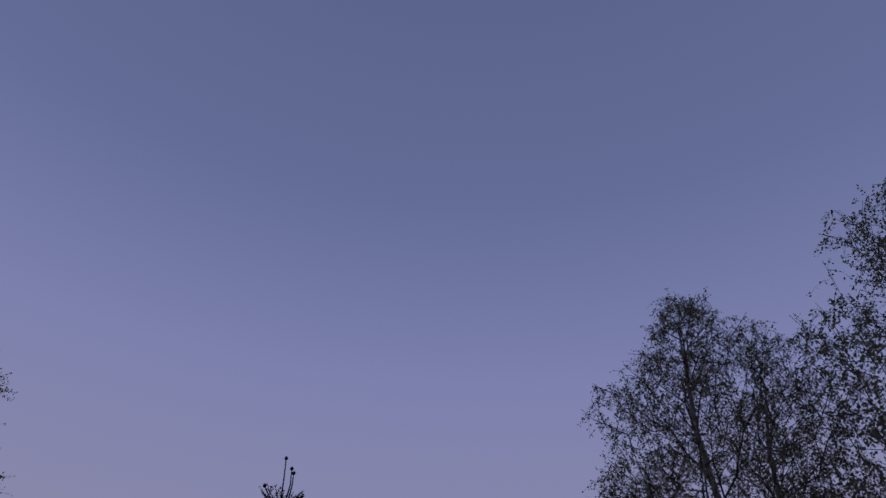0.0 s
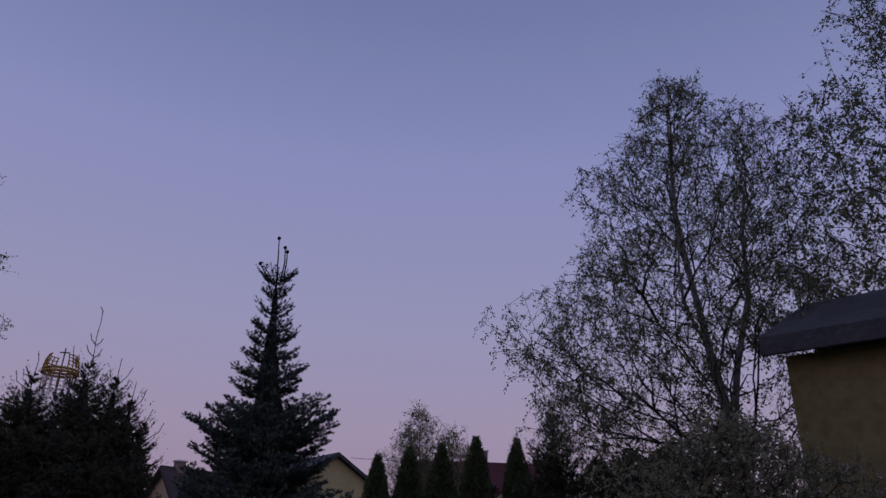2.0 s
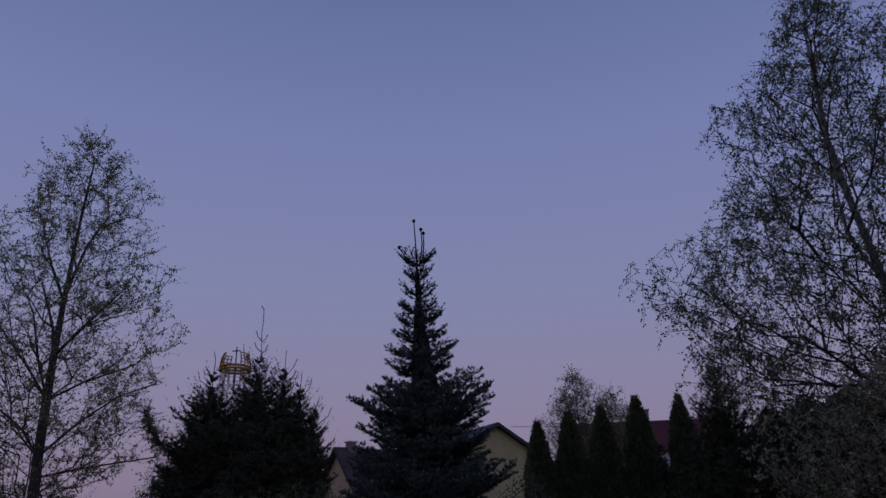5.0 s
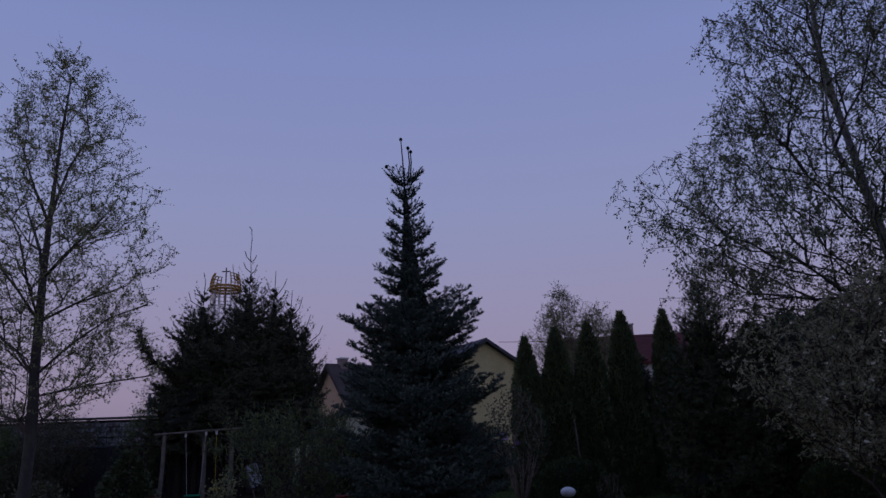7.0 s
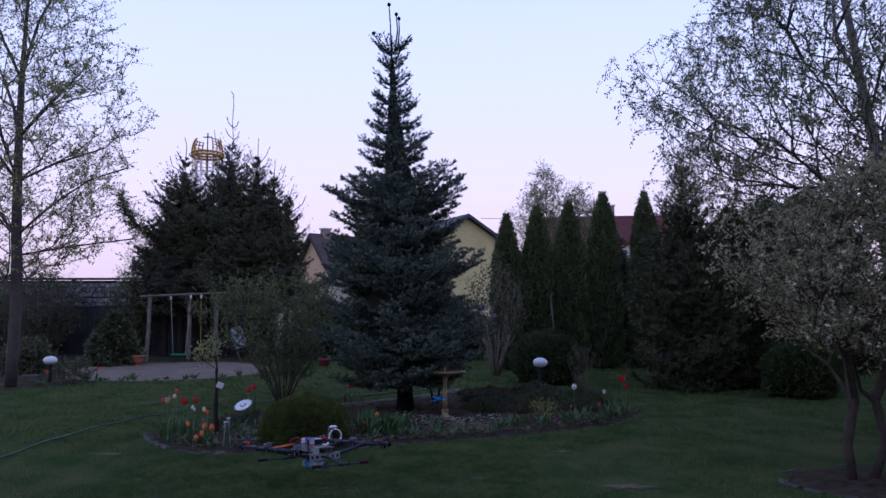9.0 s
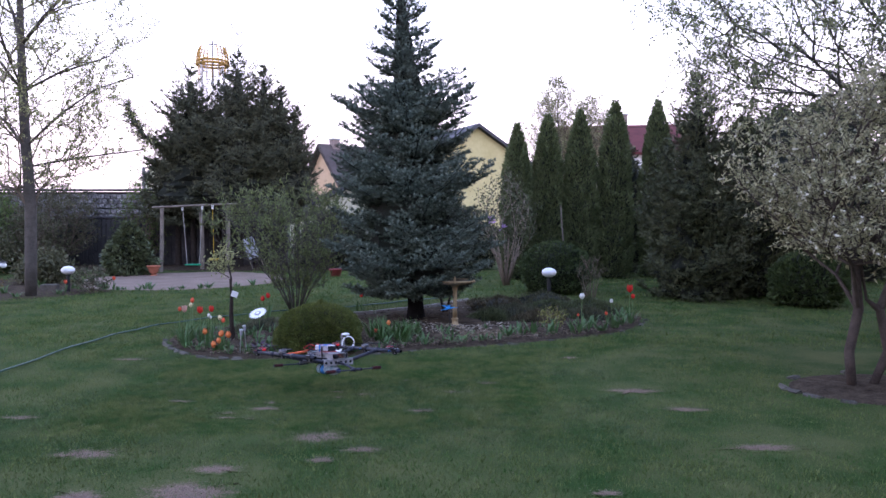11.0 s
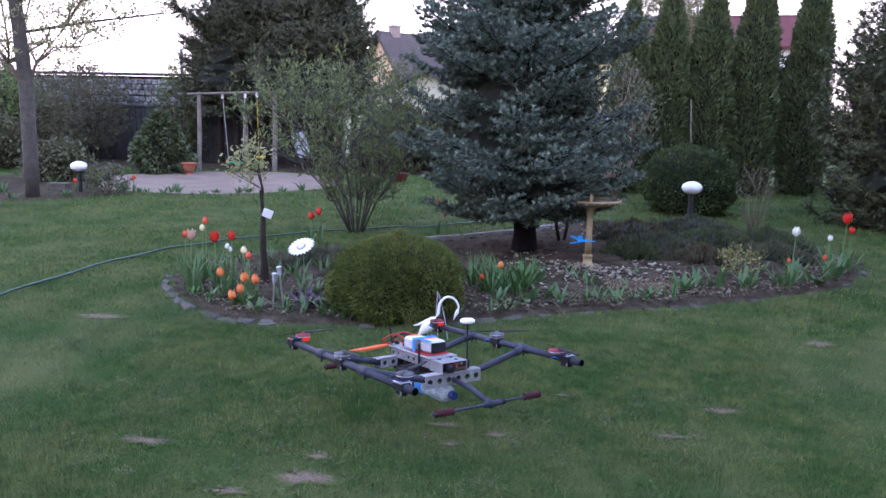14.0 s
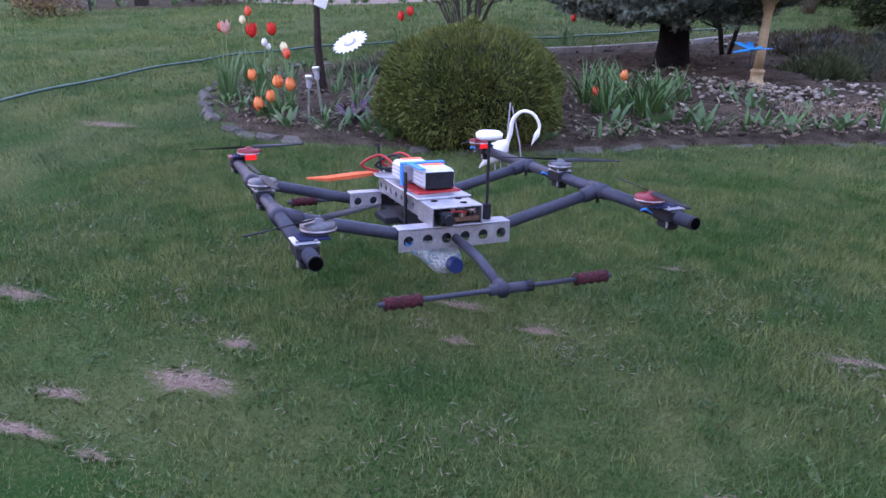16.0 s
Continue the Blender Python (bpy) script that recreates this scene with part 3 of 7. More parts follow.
for x, y, a, b in SPOTS:
    lp = np.array([(x + a * math.cos(t) * (1 + 0.6 * noise3((x + math.cos(t), y + math.sin(t), 1), 1.9) + 0.35 * noise3((x + math.cos(t), y + math.sin(t), 1), 6.0)), y + b * math.sin(t) * (1 + 0.6 * noise3((x + math.cos(t), y + math.sin(t), 5), 1.9) + 0.35 * noise3((x + math.cos(t), y + math.sin(t), 5), 6.0))) for t in np.arange(0, 6.28, 0.157)])
    lp = (lp - (x, y)) * 1.12 + (x, y)
    spot_loops.append(lp)
    tagged(mound("bare_patch", lp, 0.001, BARE, 0.005, 8, 9), "worn sandy patch in the lawn", "soil", group="bare patches", kind="structure")

# grass, denser near the path of the walk
def sow(n, x0, x1, y0, y1, h, w, soft=0.7):
    x, y = RNG.uniform(x0, x1, n), RNG.uniform(y0, y1, n)
    keep = ~(inside(x, y, BED) | inside(x, y, SANDPIT) | inside(x, y, PLUMBED))
    thin = np.array([noise.noise(Vector((a * 0.9, b * 0.9, 2.0))) + 0.5 * noise.noise(Vector((a * 3.1, b * 3.1, 4.0))) for a, b in zip(x, y)])
    keep &= RNG.uniform(-0.9, 0.5, n) < thin + 0.25
    keep &= RNG.uniform(0.0, soft, n) < np.minimum(np.minimum(x - x0, x1 - x), np.minimum(y - y0, y1 - y))
    for lp, (sx, sy, sa, sb) in zip(spot_loops, SPOTS):
        near = np.hypot((x - sx) / sa, (y - sy) / sb)
        keep &= RNG.uniform(-0.3, 1.1, n) < near
    x, y, thin = x[keep], y[keep], thin[keep]
    m = len(x)
    a = RNG.uniform(0, 6.283, m)
    clump = np.array([noise.noise(Vector((p * 9.0, q * 9.0, 6.0))) for p, q in zip(x, y)])
    hh = h * RNG.uniform(0.5, 1.3, m) * (1 + 0.5 * thin + 0.6 * clump)
    lean = RNG.normal(size=(m, 2)) * 0.42
    base = np.stack([x, y, np.zeros(m)], 1)
    side = np.stack([np.cos(a), np.sin(a), np.zeros(m)], 1) * (w * RNG.uniform(0.7, 1.3, m))[:, None]
    tipp = base + np.stack([lean[:, 0] * hh, lean[:, 1] * hh, hh], 1)
    return np.stack([base - side, tipp, base + side], 1)


blades = np.concatenate([sow(440000, -3.2, 1.0, 5.1, 8.4, 0.019, 0.0012, 0.4), sow(180000, -4.9, 4.0, 4.1, 10.0, 0.022, 0.0019), sow(60000, -5.2, 5.2, 2.6, 5.2, 0.027, 0.003), sow(30000, -9, 9, -3.5, 4.5, 0.035, 0.006, 2.0), sow(60000, -7.5, 2.2, 7.6, 12.5, 0.026, 0.0026), sow(130000, -11, 9, 8.6, 15.3, 0.032, 0.0046), sow(45000, -12, 12, 14.4, 22.5, 0.05, 0.008)])
tagged(part("grass", fan_mesh(blades), GRASS), "short uneven green grass blades of the lawn", "grass", kind="stuff")
LUSH = mat("lush_grass_tuft", (0.034, 0.076, 0.026), (0.106, 0.136, 0.050), 0.6, 3.5, island=0.4, tight=0.0)
wx, wy = RNG.uniform(-2.6, 0.6, 700), RNG.uniform(5.3, 7.0, 700)
ok = np.array([noise.noise(Vector((a * 1.6, b * 1.6, 5.0))) for a, b in zip(wx, wy)]) > 0.0
wx, wy = np.repeat(wx[ok], 7), np.repeat(wy[ok], 7)
m = len(wx)
turn = RNG.uniform(0, 6.283, m)
out = np.stack([np.cos(turn), np.sin(turn), RNG.uniform(0.3, 1.5, m)], 1)
base = np.stack([wx + RNG.normal(size=m) * 0.008, wy + RNG.normal(size=m) * 0.008, np.full(m, 0.004)], 1)
tagged(part("lawn_weeds", fan_mesh(leaves(base, out, 0.019, 0.006)), LUSH), "small broad-leaved weeds among the grass", "weeds", kind="stuff")
STRAW = mat("dry_straw", (0.11, 0.088, 0.06), (0.22, 0.17, 0.125), 0.8, 3, island=0.35)
cx, cy = np.concatenate([RNG.uniform(-5, 6, 900), RNG.uniform(-3.6, 1.6, 1500)]), np.concatenate([RNG.uniform(4.0, 13.0, 900), RNG.uniform(4.8, 8.6, 1500)])
pick = ~(inside(cx, cy, BED) | inside(cx, cy, PLUMBED)) & (np.array([noise.noise(Vector((a * 0.8, b * 0.8, 9.0))) for a, b in zip(cx, cy)]) > -0.12)
rim = np.concatenate([BED + RNG.normal(size=BED.shape) * 0.05 + unit2 * RNG.uniform(0.03, 0.14, (len(BED), 1)) for unit2 in [(BED - BED.mean(0)) / np.linalg.norm(BED - BED.mean(0), axis=1)[:, None]] * 2])
cx, cy = np.repeat(np.concatenate([cx[pick], rim[:, 0]]), 46), np.repeat(np.concatenate([cy[pick], rim[:, 1]]), 46)
m = len(cx)
base = np.stack([cx + RNG.normal(size=m) * 0.055, cy + RNG.normal(size=m) * 0.055, np.zeros(m)], 1)
up = np.stack([RNG.normal(size=m) * 0.5, RNG.normal(size=m) * 0.5, np.ones(m)], 1) * (0.026 * RNG.uniform(0.5, 1.4, m))[:, None]
sd = unit(RNG.normal(size=(m, 3)) * np.array([1, 1, 0])) * 0.0014
tagged(part("grass_tufts", fan_mesh(np.stack([base - sd, base + up, base + sd], 1)), LUSH), "darker lush tufts in the lawn", "grass", kind="stuff")
sx, sy = [], []
for px_, py_, pa, pb in SPOTS:
    k = int(420 * pa * pb / 0.04) + 10
    sx.append(RNG.normal(px_, pa * 0.36, k)), sy.append(RNG.normal(py_, pb * 0.36, k))
sx.append(RNG.uniform(-5, 5, 1500)), sy.append(RNG.uniform(3.8, 12, 1500))
for k in range(110):
    px_, py_, spread = RNG.uniform(-2.9, 0.9), RNG.uniform(5.3, 7.6), RNG.uniform(0.02, 0.07)
    sx.append(RNG.normal(px_, spread * 1.5, 24)), sy.append(RNG.normal(py_, spread, 24))
sx, sy = np.concatenate(sx), np.concatenate(sy)
ok = ~inside(sx, sy, BED)
sx, sy = sx[ok], sy[ok]
m = len(sx)
base = np.stack([sx, sy, RNG.uniform(0.004, 0.022, m)], 1)
an = RNG.uniform(0, 6.283, m)
dr = np.stack([np.cos(an), np.sin(an), RNG.normal(size=m) * 0.25], 1) * (0.022 * RNG.uniform(0.4, 1.3, m))[:, None]
sd = unit(np.cross(dr, np.array([0, 0, 1.0]) + RNG.normal(size=(m, 3)) * 0.3)) * 0.0015
tagged(part("dry_straw", fan_mesh(np.stack([base - sd, base + dr, base + sd], 1)), STRAW), "dry straw lying in the worn patches", "grass", kind="stuff")

# edging of the bed: single flat stones in front, pale boards behind
def edge_stone(seed):
    rg = random.Random(seed)
    s = Shape().box((0, 0, 0.015), (rg.uniform(0.11, 0.19), rg.uniform(0.05, 0.085), rg.uniform(0.05, 0.07)), bevel=0.014)
    for i, v in enumerate(s.v):
        s.v[i] = tuple(c + rg.uniform(-0.014, 0.014) for c in v)
    return s.mesh("edge_stone")


stone_meshes = [edge_stone(k) for k in range(6)]
edging = tagged(new("bed_edging"), "low edging of flat grey stones round the flower bed", "edging", kind="structure")
seg = np.vstack([BED, BED[:1]])
acc = 0.0
for k, (p, q) in enumerate(zip(seg, seg[1:])):
    acc += np.linalg.norm(q - p)
    front = k < 10 * 8 + 4 or k > 13 * 8
    left = k < 22 or k > 15 * 8
    if front and acc > (0.15 if left else 0.19):
        acc = 0.0
        if random.random() < (0.03 if left else 0.35):
            continue
        d = q - p
        ob = part("stone", stone_meshes[random.randrange(6)], STONE, edging)
        ob.matrix_basis = pose(p[0], p[1], random.uniform(-0.034, -0.012) - (0 if left else 0.012), random.uniform(-8, 8), random.uniform(-8, 8), math.degrees(math.atan2(d[1], d[0])) + random.uniform(-14, 14))
PALE_BOARD = mat("weathered_board", (0.22, 0.20, 0.19), (0.34, 0.32, 0.30), 0.85, 6, bump=0.3)
for (xa, ya), (xb, yb) in (((-2.3, 11.45), (-1.35, 12.05)), ((-1.33, 12.07), (-0.42, 12.92)), ((-0.40, 12.95), (0.3, 13.95))):
    dx, dy = xb - xa, yb - ya
    part("board", Shape().box(((xa + xb) / 2, (ya + yb) / 2, 0.02), (math.hypot(dx, dy), 0.03, 0.085), math.degrees(math.atan2(dy, dx)), 0.006).mesh(), PALE_BOARD, edging)
ring = tagged(new("tree_ring_edging"), "loose stones round the blossoming tree", "edging", kind="structure")
seg2 = np.vstack([PLUMBED, PLUMBED[:1]])
for k in (0, 2, 5, 9, 14, 18, 20, 25, 31, 36, 43, 50):
    p, d = seg2[k], seg2[k + 1] - seg2[k]
    part("stone", stone_meshes[k % 6], STONE, ring).matrix_basis = pose(p[0], p[1], -0.022, 0, 0, math.degrees(math.atan2(d[1], d[0])))

# pebbles round the bird bath
def pebbles(n, cx, cy, sx, sy, size):
    s = Shape()
    for _ in range(n):
        x, y = RNG.normal(cx, sx), RNG.normal(cy, sy)
        if not inside(np.array([x]), np.array([y]), BED)[0]:
            continue
        r = size * RNG.uniform(0.5, 1.3)
        k0 = len(s.v)
        s.lathe([(r * 0.55, -r * 0.35), (r, 0), (r * 0.6, r * 0.42)], 6)
        s.moved(pose(x, y, 0.055 + r * 0.2, RNG.uniform(-25, 25), RNG.uniform(-25, 25), RNG.uniform(0, 360)) @ Matrix.Diagonal((1, RNG.uniform(0.6, 0.9), RNG.uniform(0.7, 1), 1)), k0)
    return s.mesh()


tagged(part("pebbles", pebbles(430, 0.05, 10.3, 0.46, 0.40, 0.023), PEBBLE, smooth=True), "pale rounded pebbles strewn under the bird bath", "pebbles", kind="stuff")
tagged(part("pebbles", pebbles(160, 0.45, 13.0, 0.3, 0.4, 0.026), PEBBLE, smooth=True), "pale gravel at the back of the bed", "pebbles", kind="stuff")
LITTER = mat("dry_leaf_litter", (0.10, 0.076, 0.055), (0.235, 0.18, 0.13), 0.85, 4, island=0.4)
lx = RNG.uniform(-3.7, 3.0, 2600)
ly = np.interp(lx, [-3.7, -2.8, -1.3, 0.9, 2.2, 3.0], [9.2, 8.15, 8.3, 9.25, 10.0, 11.2]) + np.abs(RNG.normal(size=2600)) * 0.55
ok = inside(lx, ly, BED)
lp_ = np.stack([lx[ok], ly[ok], RNG.uniform(0.045, 0.085, ok.sum())], 1)
tagged(part("leaf_litter", fan_mesh(leaves(lp_, RNG.normal(size=lp_.shape) * np.array([1, 1, 0.35]), 0.045, 0.014)), LITTER), "dry leaves and stalks lying on the bed", "litter", kind="stuff")
CLOD = mat("soil_clod", (0.025, 0.019, 0.013), (0.10, 0.077, 0.050), 0.95, 6, island=0.4)
tagged(part("soil_clods", pebbles(2200, -0.6, 9.9, 1.7, 1.1, 0.020), CLOD), "loose clods and bark chips on the bed", "soil", kind="stuff")

# ---------- far buildings ----------
# added walls, never in view; they cut the skylight reaching the garden
UNSEEN_WALL = mat("unseen_wall_render", (0.16, 0.14, 0.12), (0.24, 0.21, 0.18), 0.9, 0.9)
tagged(part("unseen_wall_south", Shape().box((0, -7.2, 3.6), (24, 0.35, 7.2), 0, 0.02).mesh(), UNSEEN_WALL), "added unseen wall that holds back skylight from behind", "wall", kind="structure")
tagged(part("unseen_wall_east", Shape().box((14.5, -1.5, 2.6), (0.35, 12, 5.2), 0, 0.02).mesh(), UNSEEN_WALL), "added unseen wall at the garden side", "wall", kind="structure")
YELLOW = mat("yellow_render", (0.50, 0.42, 0.20), (0.60, 0.52, 0.27), 0.9, 0.8)
PEACH = mat("peach_render", (0.52, 0.36, 0.22), (0.60, 0.43, 0.28), 0.9, 0.8)
PALEGREEN = mat("pale_render", (0.50, 0.47, 0.34), (0.58, 0.55, 0.42), 0.9, 0.8)
WHITE_WALL = mat("white_render", (0.66, 0.62, 0.60), (0.74, 0.70, 0.68), 0.9, 0.8)
GREY_ROOF = mat("grey_roof_sheet", (0.054, 0.052, 0.058), (0.092, 0.088, 0.098), 0.9, 1.5)
BROWN_ROOF = mat("brown_grey_roof", (0.060, 0.046, 0.043), (0.10, 0.078, 0.072), 0.9, 1.5)
RED_ROOF = mat("dark_red_roof", (0.075, 0.018, 0.02), (0.12, 0.032, 0.032), 0.9, 1.5)
BRICKISH = mat("chimney_masonry", (0.22, 0.16, 0.14), (0.33, 0.26, 0.23), 0.9, 3)
TRIM = mat("white_trim", (0.62, 0.60, 0.58), (0.70, 0.68, 0.66), 0.7, 2)


def house(label, at, turn, width, depth, eave, ridge, wall, roof, chimney=None, over=0.35):
    """A house with its gable towards -y of its own frame."""
    e = thing("house", label, "house", (*at, 0), turn)
    w = width / 2
    t = 0.3
    for y in (0, depth):
        s = Shape()
        s.add([(-w, y, 0), (w, y, 0), (w, y, eave), (0, y, ridge), (-w, y, eave), (-w, y + t if y == 0 else y - t, 0), (w, y + t if y == 0 else y - t, 0), (w, y + t if y == 0 else y - t, eave), (0, y + t if y == 0 else y - t, ridge), (-w, y + t if y == 0 else y - t, eave)],
              [(0, 1, 2, 3, 4), (9, 8, 7, 6, 5), (0, 5, 6, 1), (1, 6, 7, 2), (2, 7, 8, 3), (3, 8, 9, 4), (4, 9, 5, 0)])
        part("gable_wall", s.mesh(), wall, e)
    for sg in (-1, 1):
        part("side_wall", Shape().box((sg * (w - 0.15), depth / 2, eave / 2), (0.3, depth - 0.62, eave)).mesh(), wall, e)
        k = (ridge - eave) / w
        r = Shape()
        x1, z1 = sg * (w + over), eave - k * over + 0.05
        q = [(0, -over, ridge + 0.05), (x1, -over, z1), (x1, depth + over, z1), (0, depth + over, ridge + 0.05)]
        r.add(q + [(x, y, z + 0.18) for x, y, z in q], [(0, 1, 2, 3), (4, 7, 6, 5), (0, 4, 5, 1), (1, 5, 6, 2), (2, 6, 7, 3), (3, 7, 4, 0)])
        part("roof", r.mesh(), roof, e)
        f = Shape()
        f.add([(0, -over - 0.04, ridge), (x1, -over - 0.04, z1 - 0.05), (x1, -over - 0.04, z1 + 0.14), (0, -over - 0.04, ridge + 0.19), (0, -over - 0.005, ridge), (x1, -over - 0.005, z1 - 0.05), (x1, -over - 0.005, z1 + 0.14), (0, -over - 0.005, ridge + 0.19)],
              [(0, 1, 2, 3), (7, 6, 5, 4), (0, 4, 5, 1), (3, 2, 6, 7), (1, 5, 6, 2), (0, 3, 7, 4)])
        part("bargeboard", f.mesh(), roof, e)
    if chimney:
        cx, cy, cz = chimney
        c = part("chimney", Shape().box((cx, cy, cz - 0.9), (0.5, 0.5, 1.8), 0, 0.03).mesh(), BRICKISH, e)
        part("cap", Shape().box((cx, cy, cz + 0.05), (0.62, 0.62, 0.1), 0, 0.02).mesh(), TRIM, c)
    return e


house("yellow rendered house with a dark grey gable roof", (1.45, 44), 26, 9.0, 11, 4.6, 7.25, YELLOW, GREY_ROOF)
house("peach rendered house with a dark roof and chimney", (-8.0, 44), -50, 5.0, 11, 3.4, 6.05, PEACH, BROWN_ROOF, (0.05, 0.8, 6.55))
house("low pale outbuilding with a shallow dark roof", (-4.2, 33), -8, 7.0, 4, 1.7, 3.35, PALEGREEN, GREY_ROOF)
house("house with a dark red roof behind the hedge", (16.6, 50), 82, 8.0, 9, 5.9, 8.0, WHITE_WALL, RED_ROOF, (0.6, 4.6, 9.0))

house("pale plastered building far behind the garden wall", (-20.6, 50), -4, 2.6, 6, 4.4, 5.6, PALEGREEN, GREY_ROOF, over=0.1)

WIRE = mat("black_cable", (0.015, 0.015, 0.016), (0.03, 0.03, 0.03), 0.6, 4)
w1 = [(2.5 + 22 * u, 47, 7.6 + 0.9 * u - 1.6 * u * (1 - u)) for u in np.linspace(0, 1, 9)]
tagged(part("overhead_cable", Shape().tube(w1, 0.018, 4).mesh(), WIRE), "thin dark overhead cable between the houses", "cable")

# church tower under construction
GOLD = mat("ochre_formwork_timber", (0.36, 0.19, 0.045), (0.50, 0.29, 0.08), 0.7, 1.2)
PALE_STEEL = mat("pale_scaffold_steel", (0.50, 0.47, 0.46), (0.62, 0.58, 0.57), 0.6, 2)
tw = thing("church_tower", "unfinished church tower dome in ochre scaffolding with a cross", "tower", (-40.2, 120, 0))
part("shaft", Shape().lathe([(1.7, 0), (1.7, 19.0), (1.5, 19.6)], 12).mesh(), WHITE_WALL, tw)
for k in range(12):
    a = 6.283 * k / 12 + 0.26
    c, d = math.cos(a), math.sin(a)
    part("scaffold_pole", Shape().tube([(1.9 * c, 1.9 * d, 19.0), (1.9 * c, 1.9 * d, 27.3)], 0.075, 5).mesh(), PALE_STEEL, tw)
    part("hanging_prop", Shape().tube([(2.3 * c, 2.3 * d, 25.0 + 0.5 * (k % 3)), (2.3 * c, 2.3 * d, 27.6)], 0.075, 5).mesh(), GOLD, tw)
for z, r in ((20.5, 2.0), (21.9, 2.0), (23.3, 2.0), (24.7, 2.0), (26.0, 2.0)):
    part("ring", Shape().tube([(r * math.cos(t), r * math.sin(t), z) for t in np.linspace(0, 6.283, 17)], 0.06, 5).mesh(), PALE_STEEL, tw)
for z, r, w in ((27.5, 2.6, 0.22), (28.0, 2.55, 0.2)):
    part("beam_ring", Shape().tube([(r * math.cos(t), r * math.sin(t), z) for t in np.linspace(0, 6.283, 21)], w, 6).mesh(), GOLD, tw)
for side in (0.0, math.pi):
    for k in range(7):
        a = side + 0.30 * (k - 3)
        c, d = math.cos(a), math.sin(a)
        part("dome_rib", Shape().tube([(2.55 * c, 2.55 * d, 27.5), (2.52 * c, 2.52 * d, 28.7), (2.35 * c, 2.35 * d, 29.6), (2.0 * c, 2.0 * d, 30.35)], 0.1, 5).mesh(), GOLD, tw)
    for z, r in ((28.6, 2.52), (29.2, 2.45), (29.75, 2.28), (30.3, 2.03)):
        part("dome_lath", Shape().tube([(r * math.cos(side + t), r * math.sin(side + t), z) for t in np.linspace(-0.95, 0.95, 8)], 0.08, 5).mesh(), GOLD, tw)
cr = part("cross", Shape().box((0, 0, 28.0), (0.16, 0.16, 7.2)).box((0, 0, 30.9), (1.5, 0.14, 0.16)).mesh(), WIRE, tw)

# ---------- garden wall and shed ----------
PANEL = mat("grey_stone_panel", (0.11, 0.104, 0.104), (0.33, 0.315, 0.315), 0.9, 4.5, bump=1.0, objrand=0.15, fine=4, tight=0.07)
DARK_WALL = mat("dark_fence_board", (0.032, 0.031, 0.033), (0.066, 0.063, 0.064), 0.9, 3.0, bump=0.4)
wall = tagged(new("garden_wall"), "long garden wall of grey stone-faced panels with a dark coping", "wall", kind="structure")
for k in range(14):
    x0 = -38 + k * 2.3
    for j, (z0, hgt) in enumerate(((0.0, 0.75), (0.77, 0.65), (1.44, 0.55), (2.01, 0.5))):
        if j > 1 and 9 < k < 13:
            for i in range(11):
                for q in range(3):
                    w0 = 2.24 / 11
                    part("stone", Shape().box((x0 + 0.02 + (i + 0.5) * w0 + (0.09 if q % 2 else -0.01), 25.13 + RNG.uniform(-0.02, 0.02), z0 + (q + 0.5) * hgt / 3), (w0 * RNG.uniform(0.84, 0.96), 0.16, hgt / 3 * RNG.uniform(0.82, 0.93)), RNG.uniform(-2, 2), 0.02).mesh(), PANEL, wall)
        part("panel", Shape().box((x0 + 1.12, 25.2 + 0.02 * (j % 2), z0 + hgt / 2), (2.24, 0.14, hgt), 0, 0.02).mesh(), PANEL if j > 1 else DARK_WALL, wall)
    if 8 < k < 13:
        for i in range(14):
            part("board", Shape().box((x0 + (i + 0.5) * 0.164, 24.99, 0.78 + RNG.uniform(-0.02, 0.02)), (0.152, 0.03, 1.72), 0, 0.004).mesh(), DARK_WALL, wall)
        part("rail", Shape().box((x0 + 1.15, 24.98, 1.70), (2.29, 0.07, 0.06), 0, 0.008).mesh(), GREY_ROOF, wall)
    part("post", Shape().box((x0 - 0.02, 25.2, 1.3), (0.10, 0.2, 2.6), 0, 0.015).mesh(), PANEL, wall)
    part("coping", Shape().box((x0 + 1.12, 25.2, 2.66), (2.30, 0.4, 0.07), 0, 0.02).mesh(), GREY_ROOF, wall)
part("core", Shape().box((-22.2, 25.26, 1.3), (32.2, 0.06, 2.6)).mesh(), DARK_WALL, wall)
vent = thing("vent_pipe", "thin pale pipe above the wall", "pipe", (-11.3, 26.0, 0))
part("pipe", Shape().tube([(0, 0, 0), (0, 0, 3.5)], 0.06, 6).mesh(), PANEL, vent)
part("cowl", Shape().tube([(-0.05, 0, 3.5), (0.75, 0, 3.55)], 0.025, 5).mesh(), PANEL, vent)

OCHRE = mat("ochre_plaster", (0.20, 0.15, 0.06), (0.36, 0.28, 0.12), 0.9, 1.4, bump=0.3)
SHED_ROOF = mat("grey_shed_roofing", (0.05, 0.048, 0.048), (0.10, 0.095, 0.095), 0.75, 2.5, bump=0.4)
shed = thing("shed", "ochre plastered outbuilding with a small grey pitched roof", "shed", (5.37, 7.8, 0), -50)
part("front_wall", Shape().box((2.95, 0.42, 2.05), (5.5, 0.2, 4.1)).mesh(), OCHRE, shed)
part("end_wall", Shape().box((0.30, 1.48, 2.05), (0.2, 1.9, 4.1)).mesh(), OCHRE, shed)
part("back_wall", Shape().box((3.0, 2.55, 2.05), (5.3, 0.2, 4.1)).mesh(), OCHRE, shed)
